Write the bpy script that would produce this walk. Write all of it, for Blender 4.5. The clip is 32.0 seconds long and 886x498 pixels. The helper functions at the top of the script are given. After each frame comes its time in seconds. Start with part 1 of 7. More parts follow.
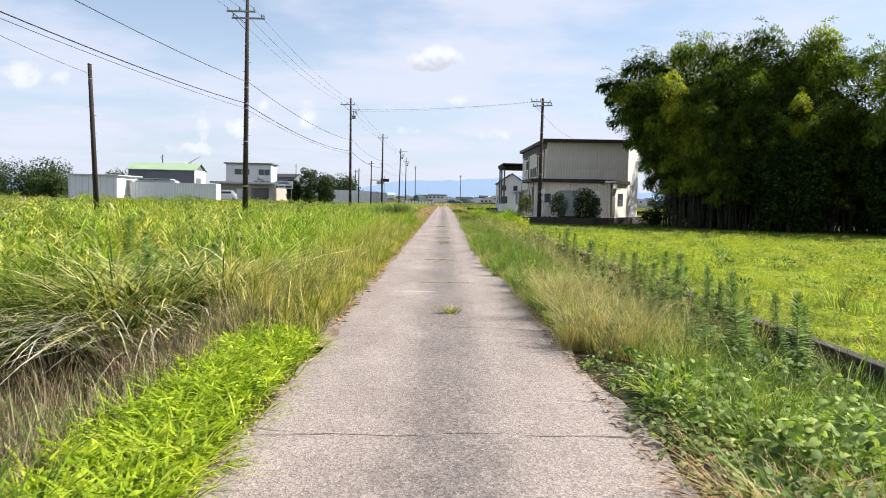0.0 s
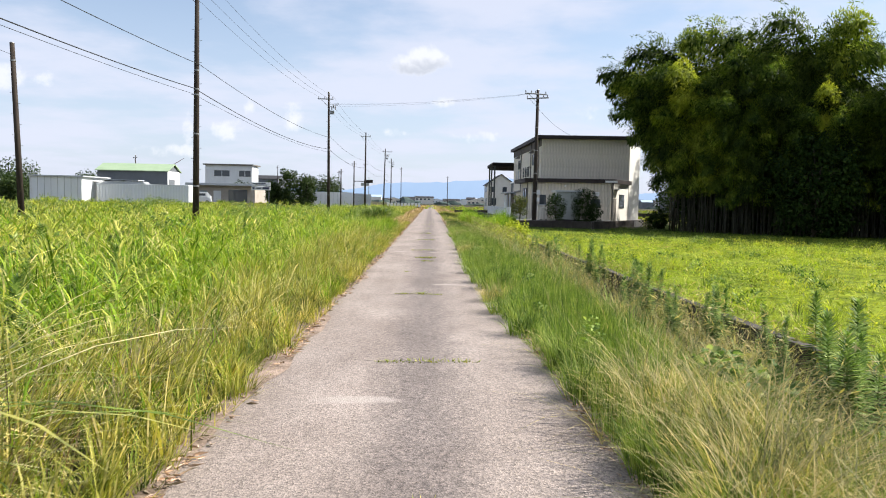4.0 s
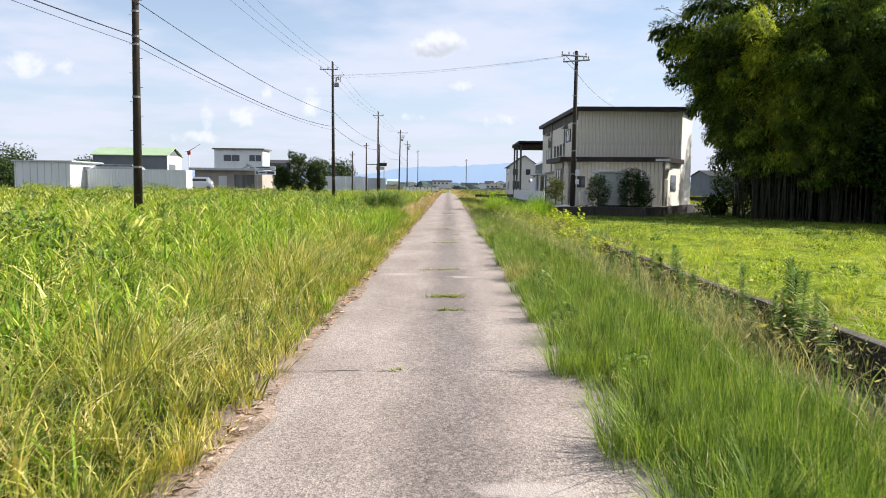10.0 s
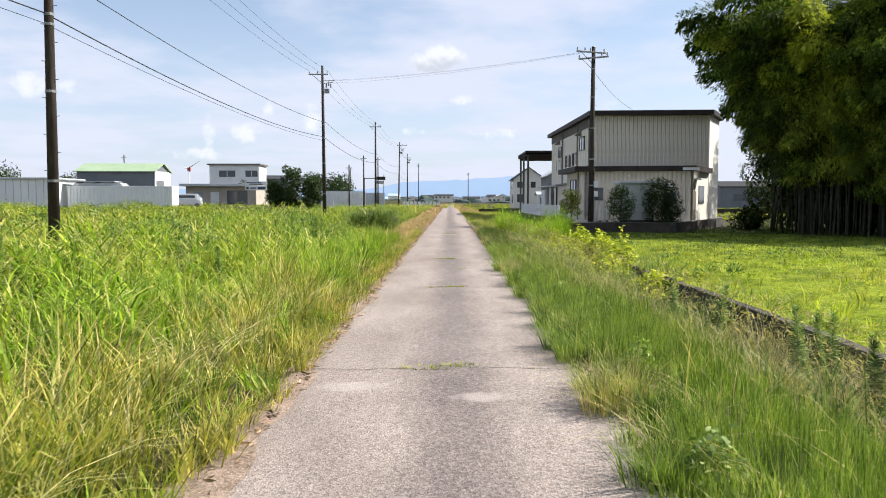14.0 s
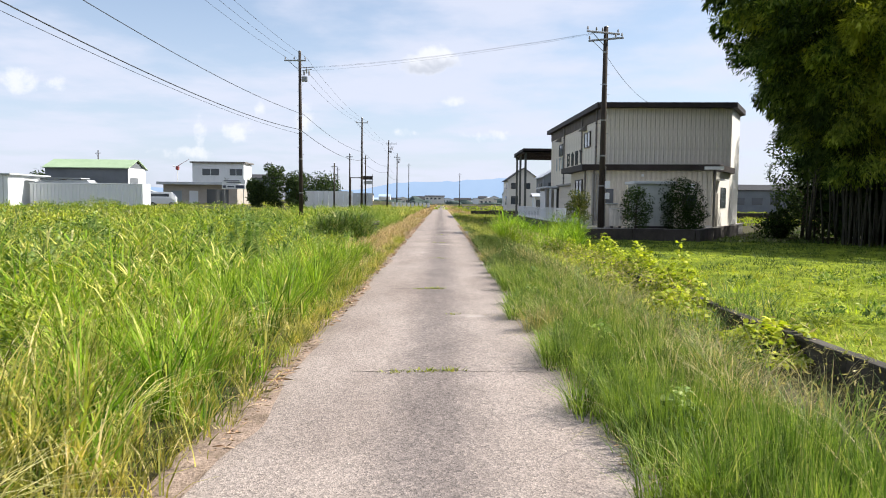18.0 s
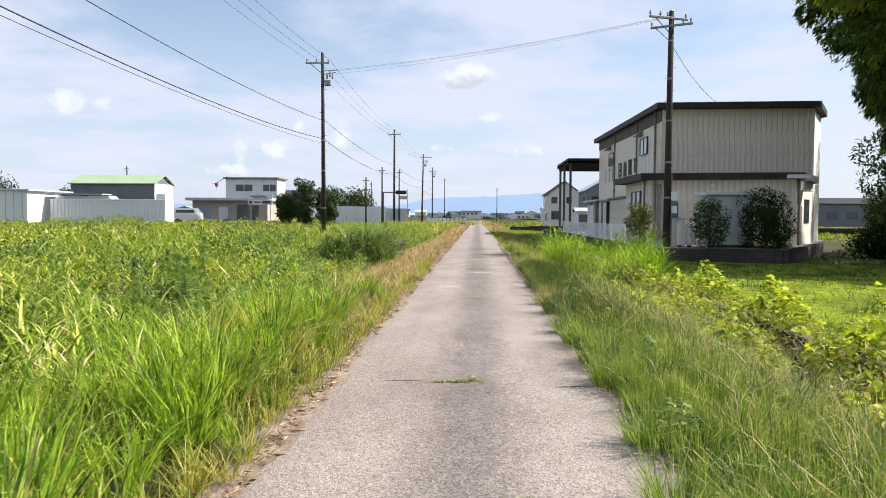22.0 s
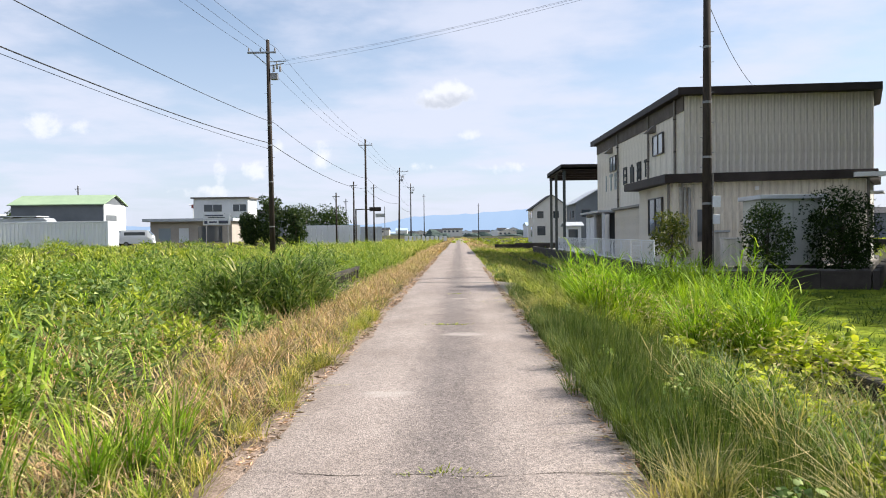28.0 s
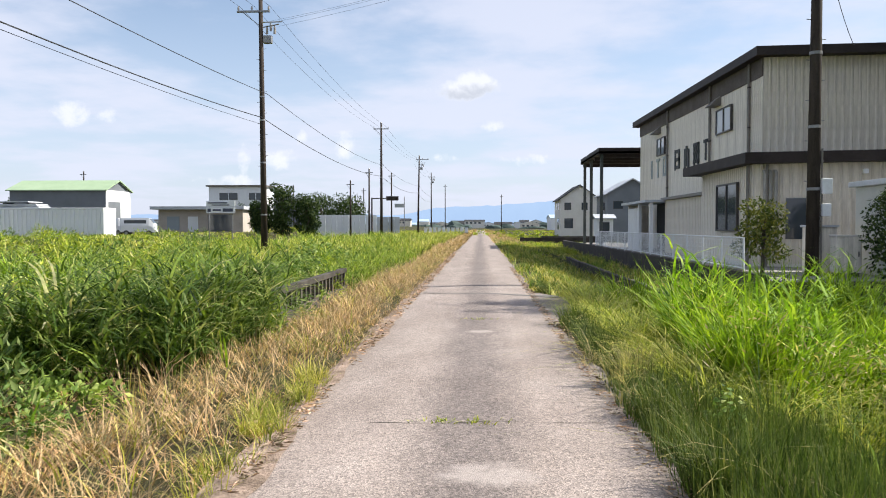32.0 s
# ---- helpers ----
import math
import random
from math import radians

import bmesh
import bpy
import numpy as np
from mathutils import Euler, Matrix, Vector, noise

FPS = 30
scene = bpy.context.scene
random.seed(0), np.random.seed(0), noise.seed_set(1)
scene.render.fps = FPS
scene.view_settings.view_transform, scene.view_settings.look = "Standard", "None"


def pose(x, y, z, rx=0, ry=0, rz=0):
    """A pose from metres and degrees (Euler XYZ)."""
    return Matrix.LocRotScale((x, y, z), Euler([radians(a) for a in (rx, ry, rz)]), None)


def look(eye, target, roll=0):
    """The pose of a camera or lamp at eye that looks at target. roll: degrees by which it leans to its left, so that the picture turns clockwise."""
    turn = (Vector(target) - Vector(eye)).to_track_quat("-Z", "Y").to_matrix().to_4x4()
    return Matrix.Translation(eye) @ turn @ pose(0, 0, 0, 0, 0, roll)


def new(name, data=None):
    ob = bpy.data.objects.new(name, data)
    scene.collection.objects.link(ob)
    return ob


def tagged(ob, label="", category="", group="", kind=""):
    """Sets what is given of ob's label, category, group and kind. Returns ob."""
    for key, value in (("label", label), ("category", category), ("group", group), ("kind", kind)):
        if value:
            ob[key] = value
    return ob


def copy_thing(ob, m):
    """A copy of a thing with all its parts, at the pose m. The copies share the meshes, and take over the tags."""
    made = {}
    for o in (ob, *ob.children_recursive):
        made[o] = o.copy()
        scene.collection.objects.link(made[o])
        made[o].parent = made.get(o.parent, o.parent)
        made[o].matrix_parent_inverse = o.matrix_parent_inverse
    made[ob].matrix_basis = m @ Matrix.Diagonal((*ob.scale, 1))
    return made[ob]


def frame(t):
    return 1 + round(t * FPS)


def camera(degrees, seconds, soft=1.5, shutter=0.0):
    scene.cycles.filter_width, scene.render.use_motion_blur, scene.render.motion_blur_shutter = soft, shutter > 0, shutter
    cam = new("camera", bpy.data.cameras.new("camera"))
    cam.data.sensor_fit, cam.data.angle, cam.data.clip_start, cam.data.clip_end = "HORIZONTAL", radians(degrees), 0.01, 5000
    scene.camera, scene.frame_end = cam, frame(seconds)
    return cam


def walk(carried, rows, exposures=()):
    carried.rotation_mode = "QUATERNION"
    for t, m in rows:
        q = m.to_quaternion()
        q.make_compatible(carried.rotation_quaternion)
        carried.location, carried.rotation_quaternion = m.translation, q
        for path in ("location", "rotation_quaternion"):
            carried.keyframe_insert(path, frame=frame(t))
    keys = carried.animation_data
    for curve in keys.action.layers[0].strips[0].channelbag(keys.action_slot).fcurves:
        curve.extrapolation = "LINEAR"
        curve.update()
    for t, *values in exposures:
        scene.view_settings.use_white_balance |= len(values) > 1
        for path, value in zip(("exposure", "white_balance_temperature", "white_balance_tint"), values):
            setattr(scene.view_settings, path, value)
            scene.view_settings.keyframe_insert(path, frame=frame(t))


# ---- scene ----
cam = camera(60.0, 32.0, soft=1.0, shutter=0.2)
PATH = [
    (0.0, 0.000, 0.000, 1.500, -3.64, -1.32, 0.01),
    (0.5, 0.025, 0.875, 1.509, -3.80, -1.25, -0.02),
    (1.0, 0.029, 1.738, 1.502, -3.74, -1.05, 0.18),
    (1.5, 0.032, 2.590, 1.501, -3.42, -0.82, 0.37),
    (2.0, 0.038, 3.433, 1.512, -3.04, -0.92, 0.50),
    (2.5, 0.071, 4.263, 1.511, -2.81, -1.00, 0.25),
    (3.0, 0.084, 5.084, 1.507, -2.85, -1.15, -0.25),
    (3.5, 0.099, 5.899, 1.500, -3.13, -1.21, -0.98),
    (5.5, 0.112, 9.194, 1.500, -4.04, -1.07, -0.57),
    (6.0, 0.096, 10.028, 1.499, -3.97, -1.30, 0.05),
    (6.5, 0.077, 10.872, 1.499, -4.00, -1.38, 0.31),
    (7.0, 0.055, 11.728, 1.498, -4.13, -1.29, 0.31),
    (7.5, 0.037, 12.597, 1.497, -4.21, -1.22, 0.08),
    (8.0, 0.023, 13.478, 1.491, -4.30, -1.13, -0.07),
    (8.5, 0.030, 14.360, 1.485, -4.35, -1.04, -0.22),
    (9.0, 0.038, 15.239, 1.485, -4.50, -1.02, -0.16),
    (9.5, 0.042, 16.104, 1.486, -4.61, -0.84, 0.02),
    (10.0, 0.030, 16.960, 1.483, -4.68, -0.71, 0.37),
    (10.5, 0.001, 17.811, 1.482, -4.72, -0.56, 0.72),
    (11.0, -0.027, 18.654, 1.486, -4.90, -0.43, 1.14),
    (11.5, -0.046, 19.489, 1.491, -5.14, -0.22, 1.27),
    (12.0, -0.052, 20.313, 1.496, -5.25, -0.20, 1.29),
    (12.5, -0.040, 21.127, 1.500, -5.04, -0.01, 1.01),
    (13.0, -0.022, 21.937, 1.505, -4.59, 0.03, 0.73),
    (13.5, -0.003, 22.760, 1.510, -4.01, 0.02, 0.47),
    (14.0, 0.011, 23.598, 1.515, -3.64, -0.10, 0.49),
    (14.5, 0.030, 24.436, 1.509, -3.46, -0.30, 0.71),
    (16.5, 0.037, 27.737, 1.510, -3.41, -0.51, 1.00),
    (17.0, 0.039, 28.554, 1.497, -3.37, -0.60, 0.69),
    (17.5, 0.071, 29.359, 1.507, -3.44, -0.62, 0.25),
    (18.0, 0.093, 30.150, 1.509, -3.54, -0.62, -0.17),
    (18.5, 0.125, 30.924, 1.500, -3.65, -0.46, -0.44),
    (19.0, 0.124, 31.701, 1.508, -3.80, -0.15, -0.16),
    (19.5, 0.149, 32.483, 1.507, -3.77, 0.26, 0.60),
    (20.0, 0.118, 33.255, 1.494, -3.50, 0.54, 1.59),
    (20.5, 0.117, 34.019, 1.499, -3.02, 0.46, 2.34),
    (21.0, 0.116, 34.786, 1.511, -2.69, 0.18, 2.88),
    (21.5, 0.105, 35.550, 1.515, -2.47, -0.13, 2.89),
    (22.0, 0.085, 36.315, 1.513, -2.42, -0.39, 2.57),
    (22.5, 0.090, 37.073, 1.506, -2.36, -0.33, 1.96),
    (23.0, 0.082, 37.836, 1.496, -2.28, -0.40, 1.36),
    (23.5, 0.073, 38.607, 1.498, -2.24, -0.50, 0.98),
    (24.0, 0.065, 39.381, 1.484, -2.37, -0.72, 1.09),
    (24.5, 0.084, 40.159, 1.486, -2.56, -0.81, 1.40),
    (25.0, 0.111, 40.939, 1.474, -2.69, -0.81, 1.77),
    (25.5, 0.120, 41.726, 1.463, -2.70, -0.45, 1.87),
    (27.5, 0.164, 44.897, 1.479, -1.48, 0.66, 1.06),
    (28.0, 0.168, 45.690, 1.486, -1.09, 0.66, 1.19),
    (28.5, 0.181, 46.477, 1.491, -0.67, 0.63, 1.43),
    (29.0, 0.182, 47.285, 1.499, -0.44, 0.37, 1.81),
    (29.5, 0.158, 48.129, 1.515, -0.42, 0.14, 2.02),
    (30.0, 0.144, 48.986, 1.521, -0.63, -0.22, 2.24),
    (30.5, 0.159, 49.848, 1.519, -0.90, -0.39, 2.34),
    (31.0, 0.127, 50.719, 1.534, -1.34, -0.28, 2.54),
    (31.5, 0.171, 51.586, 1.543, -1.61, -0.14, 2.65),
    (32.0, 0.157, 52.444, 1.493, -1.72, 0.02, 2.83),
]
walk(cam, [(t, pose(x, y, z, 90 + pitch, roll, yaw)) for t, x, y, z, pitch, roll, yaw in PATH])

# ---- world, sun, exposure ----
SUN_EL, SUN_AZ = radians(42), radians(15)          # azimuth from +x towards +y
sun_dir = Vector((math.cos(SUN_EL) * math.cos(SUN_AZ), math.cos(SUN_EL) * math.sin(SUN_AZ), math.sin(SUN_EL)))
sun_data = bpy.data.lights.new("sun", "SUN")
sun_data.energy, sun_data.angle, sun_data.color = 5.0, radians(0.55), (1.0, 0.95, 0.86)
sun = new("sun", sun_data)
sun.matrix_world = look(sun_dir * 100, (0, 0, 0))

world = bpy.data.worlds.new("sky")
scene.world = world
world.use_nodes = True
wn, wl = world.node_tree.nodes, world.node_tree.links
wn.clear()


def wmath(op, a, b=None):
    n = wn.new("ShaderNodeMath")
    n.operation = op
    for i, v in enumerate((a, b)):
        if v is None:
            continue
        if isinstance(v, (int, float)):
            n.inputs[i].default_value = v
        else:
            wl.new(v, n.inputs[i])
    return n.outputs[0]


sky = wn.new("ShaderNodeTexSky")
sky.sky_type = "NISHITA"
sky.sun_disc = False
sky.sun_elevation, sky.sun_rotation = SUN_EL, math.pi / 2 - SUN_AZ
sky.air_density, sky.dust_density, sky.ozone_density = 1.0, 0.9, 1.4
tc = wn.new("ShaderNodeTexCoord")
direction = tc.outputs["Generated"]
sep = wn.new("ShaderNodeSeparateXYZ")
wl.new(direction, sep.inputs[0])
up = wmath("MAXIMUM", sep.outputs[2], 0.03)
# cloud layer laid out on a flat ceiling above the land
comb = wn.new("ShaderNodeCombineXYZ")
wl.new(wmath("DIVIDE", sep.outputs[0], wmath("ADD", up, 0.12)), comb.inputs[0])
wl.new(wmath("DIVIDE", sep.outputs[1], wmath("ADD", up, 0.12)), comb.inputs[1])


def wnoise(scale, detail, rough, vec, seed):
    m = wn.new("ShaderNodeMapping")
    m.inputs["Location"].default_value = seed
    wl.new(vec, m.inputs[0])
    n = wn.new("ShaderNodeTexNoise")
    n.inputs["Scale"].default_value, n.inputs["Detail"].default_value, n.inputs["Roughness"].default_value = scale, detail, rough
    wl.new(m.outputs[0], n.inputs["Vector"])
    return n.outputs["Fac"]


def wramp(v, lo, hi):
    n = wn.new("ShaderNodeMapRange")
    n.interpolation_type = "SMOOTHSTEP"
    n.inputs[1].default_value, n.inputs[2].default_value = lo, hi
    wl.new(v, n.inputs[0])
    return n.outputs[0]


veil = wramp(wnoise(1.1, 7, 0.55, comb.outputs[0], (3.1, 0.4, 0)), 0.38, 0.62)
low_haze = wramp(sep.outputs[2], 0.42, -0.02)
# small cumulus heaps low over the horizon: azimuth tangent, elevation, width, height, firmness
puffs, shade = None, None
edge = wnoise(30, 7, 0.62, direction, (0.3, 0.1, 0.2))
for ax, ez, sx, sz, firm in ((-0.026, 0.176, 0.034, 0.010, 1.5), (-0.006, 0.183, 0.024, 0.013, 1.5), (-0.312, 0.098, 0.010, 0.026, 1.0), (-0.262, 0.088, 0.024, 0.014, 0.9),
                             (-0.180, 0.104, 0.016, 0.018, 0.9), (-0.055, 0.088, 0.026, 0.009, 0.5), (-0.545, 0.15, 0.026, 0.016, 1.0), (-0.495, 0.145, 0.018, 0.011, 0.9),
                             (0.012, 0.128, 0.018, 0.008, 0.8), (0.21, 0.118, 0.03, 0.010, 0.7), (-0.33, 0.06, 0.05, 0.010, 0.5), (0.07, 0.085, 0.06, 0.009, 0.4), (-0.235, 0.115, 0.010, 0.012, 0.8)):
    dx = wmath("DIVIDE", wmath("SUBTRACT", wmath("DIVIDE", sep.outputs[0], wmath("MAXIMUM", sep.outputs[1], 0.01)), ax), sx)
    dz = wmath("DIVIDE", wmath("SUBTRACT", wmath("DIVIDE", sep.outputs[2], wmath("MAXIMUM", sep.outputs[1], 0.01)), ez), sz)
    r = wmath("ADD", wmath("MULTIPLY", dx, dx), wmath("MULTIPLY", dz, dz))
    v = wmath("SUBTRACT", wmath("ADD", firm, wmath("MULTIPLY", wmath("SUBTRACT", edge, 0.5), 4.5)), wmath("MULTIPLY", r, 0.75))
    puffs = v if puffs is None else wmath("MAXIMUM", puffs, v)
    if firm > 1.2:
        under = wmath("MULTIPLY", wramp(v, 0.2, 1.2), wramp(wmath("ADD", dz, wmath("MULTIPLY", wmath("SUBTRACT", edge, 0.5), 3.0)), 0.35, -0.75))
        shade = under if shade is None else wmath("MAXIMUM", shade, under)
heap = wramp(puffs, 0.05, 1.25)


def wmix(fac, a, b):
    n = wn.new("ShaderNodeMix")
    n.data_type = "RGBA"
    for sock, v in ((n.inputs[0], fac), (n.inputs[6], a), (n.inputs[7], b)):
        if isinstance(v, (int, float)):
            sock.default_value = v
        elif isinstance(v, tuple):
            sock.default_value = (*v, 1)
        else:
            wl.new(v, sock)
    return n.outputs[2]


sky_gain = wn.new("ShaderNodeVectorMath")
sky_gain.operation = "SCALE"
wl.new(sky.outputs[0], sky_gain.inputs[0])
sky_gain.inputs[3].default_value = 1.0
CLOUD = (5.15, 5.4, 6.4)
tone = wmix(wmath("MULTIPLY", low_haze, 0.7), sky_gain.outputs[0], (4.5, 5.1, 6.5))
tone = wmix(wmath("MULTIPLY", veil, 0.8), tone, CLOUD)
tone = wmix(wmath("MULTIPLY", heap, 0.7), tone, (6.6, 6.7, 7.0))
tone = wmix(wmath("MULTIPLY", shade, 0.75), tone, (3.7, 4.0, 4.7))
back = wn.new("ShaderNodeBackground")
back.inputs[1].default_value = 0.094
wl.new(tone, back.inputs[0])
wout = wn.new("ShaderNodeOutputWorld")
wl.new(back.outputs[0], wout.inputs[0])
scene.view_settings.exposure = 0.757

# ---- materials ----
def nodes_of(name):
    m = bpy.data.materials.new(name)
    m.use_nodes = True
    nt = m.node_tree
    bsdf = nt.nodes["Principled BSDF"]
    return m, nt, bsdf


def tex_noise(nt, scale, detail=4, rough=0.55, coord="Object", stretch=None):
    c = nt.nodes.new("ShaderNodeTexCoord")
    src = c.outputs[coord]
    if stretch:
        mp = nt.nodes.new("ShaderNodeMapping")
        mp.inputs["Scale"].default_value = stretch
        nt.links.new(src, mp.inputs[0])
        src = mp.outputs[0]
    n = nt.nodes.new("ShaderNodeTexNoise")
    n.inputs["Scale"].default_value, n.inputs["Detail"].default_value, n.inputs["Roughness"].default_value = scale, detail, rough
    nt.links.new(src, n.inputs["Vector"])
    return n.outputs["Fac"]


def ramp(nt, fac, stops):
    r = nt.nodes.new("ShaderNodeValToRGB")
    els = r.color_ramp.elements
    while len(els) < len(stops):
        els.new(0.5)
    for e, (p, c) in zip(els, stops):
        e.position, e.color = p, (*c, 1)
    nt.links.new(fac, r.inputs[0])
    return r.outputs[0]


def mixc(nt, fac, a, b, blend="MIX"):
    n = nt.nodes.new("ShaderNodeMix")
    n.data_type, n.blend_type = "RGBA", blend
    for sock, v in ((n.inputs[0], fac), (n.inputs[6], a), (n.inputs[7], b)):
        if isinstance(v, (int, float)):
            sock.default_value = v
        elif isinstance(v, tuple):
            sock.default_value = (*v, 1)
        else:
            nt.links.new(v, sock)
    return n.outputs[2]


def bump(nt, bsdf, height, strength=0.4, dist=0.01):
    b = nt.nodes.new("ShaderNodeBump")
    b.inputs["Strength"].default_value, b.inputs["Distance"].default_value = strength, dist
    nt.links.new(height, b.inputs["Height"])
    nt.links.new(b.outputs[0], bsdf.inputs["Normal"])


def surface(name, c1, c2, scale=3.0, rough=0.75, metal=0.0, fine=40.0, fine_amt=0.25, bump_s=0.25, bump_d=0.005, stretch=None, spec=0.4, vary=0.0):
    """A plain weathered surface: two tones in large blotches, a fine grain and a little relief."""
    m, nt, b = nodes_of(name)
    big = ramp(nt, tex_noise(nt, scale, 5, 0.6, stretch=stretch), [(0.32, c1), (0.68, c2)])
    grain = tex_noise(nt, fine, 3, 0.6)
    g = ramp(nt, grain, [(0.25, (1 - fine_amt,) * 3), (0.75, (1 + fine_amt * 0.4,) * 3)])
    col = mixc(nt, 1.0, big, g, "MULTIPLY")
    if vary:
        oi = nt.nodes.new("ShaderNodeObjectInfo")
        v = ramp(nt, oi.outputs["Random"], [(0, (1 - vary,) * 3), (1, (1 + vary * 0.3,) * 3)])
        col = mixc(nt, 1.0, col, v, "MULTIPLY")
    nt.links.new(col, b.inputs["Base Color"])
    b.inputs["Roughness"].default_value, b.inputs["Metallic"].default_value = rough, metal
    b.inputs["Specular IOR Level"].default_value = spec
    bump(nt, b, grain, bump_s, bump_d)
    return m


def leafy(name, stops, patch=None, patch_scale=0.25, through_light=0.35, rough=0.6, spec=0.18, tone_scale=4.5, odd=None):
    """Foliage: every blade or leaf its own tone, drifting in patches over the ground, letting some light through."""
    m, nt, b = nodes_of(name)
    geo = nt.nodes.new("ShaderNodeNewGeometry")
    col = ramp(nt, geo.outputs["Random Per Island"], stops)
    if patch:
        f = ramp(nt, tex_noise(nt, patch_scale, 4, 0.6), [(0.42, (0, 0, 0)), (0.62, (1, 1, 1))])
        tint = mixc(nt, 0.6, col, patch)
        col = mixc(nt, f, col, tint)
    if odd:
        oi = nt.nodes.new("ShaderNodeObjectInfo")
        # random leaf tone per culm, widened to imitate sunlit plumes and dark gaps
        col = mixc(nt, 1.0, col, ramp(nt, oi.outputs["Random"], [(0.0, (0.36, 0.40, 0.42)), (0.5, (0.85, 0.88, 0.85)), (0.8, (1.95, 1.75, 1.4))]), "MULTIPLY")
        col = mixc(nt, ramp(nt, oi.outputs["Random"], [(0.80, (0, 0, 0)), (0.90, (0.2, 0.2, 0.2)), (0.97, (0.7, 0.7, 0.7))]), col, odd)
    # patchy plant tone; its low end is deepened to imitate shaded gaps between clumps
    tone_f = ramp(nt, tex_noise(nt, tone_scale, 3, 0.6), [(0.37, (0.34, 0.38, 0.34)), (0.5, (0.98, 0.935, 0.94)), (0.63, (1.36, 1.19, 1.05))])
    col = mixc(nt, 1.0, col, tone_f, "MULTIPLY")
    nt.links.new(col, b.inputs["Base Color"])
    b.inputs["Roughness"].default_value, b.inputs["Specular IOR Level"].default_value = rough, spec
    tr = nt.nodes.new("ShaderNodeBsdfTranslucent")
    bright = mixc(nt, 1.0, col, (1.15, 1.25, 0.6), "MULTIPLY")
    nt.links.new(bright, tr.inputs[0])
    mx = nt.nodes.new("ShaderNodeMixShader")
    mx.inputs[0].default_value = through_light * 0.8
    nt.links.new(b.outputs[0], mx.inputs[1])
    nt.links.new(tr.outputs[0], mx.inputs[2])
    nt.links.new(mx.outputs[0], nt.nodes["Material Output"].inputs[0])
    return m


def cladding(name, c1, c2):
    """Painted steel sheet with rain streaks and dirt running down it."""
    m, nt, b = nodes_of(name)
    big = ramp(nt, tex_noise(nt, 0.5, 5, 0.6), [(0.35, c1), (0.65, c2)])
    streak = ramp(nt, tex_noise(nt, 1.0, 5, 0.65, stretch=(5, 5, 0.22)), [(0.36, (0.62, 0.60, 0.57)), (0.55, (1, 1, 1))])
    fine = ramp(nt, tex_noise(nt, 9, 4, 0.6, stretch=(2, 2, 0.4)), [(0.3, (0.86, 0.86, 0.85)), (0.6, (1.02, 1.02, 1.02))])
    col = mixc(nt, 0.75, big, streak, "MULTIPLY")
    nt.links.new(mixc(nt, 1.0, col, fine, "MULTIPLY"), b.inputs["Base Color"])
    b.inputs["Roughness"].default_value, b.inputs["Specular IOR Level"].default_value = 0.6, 0.35
    return m


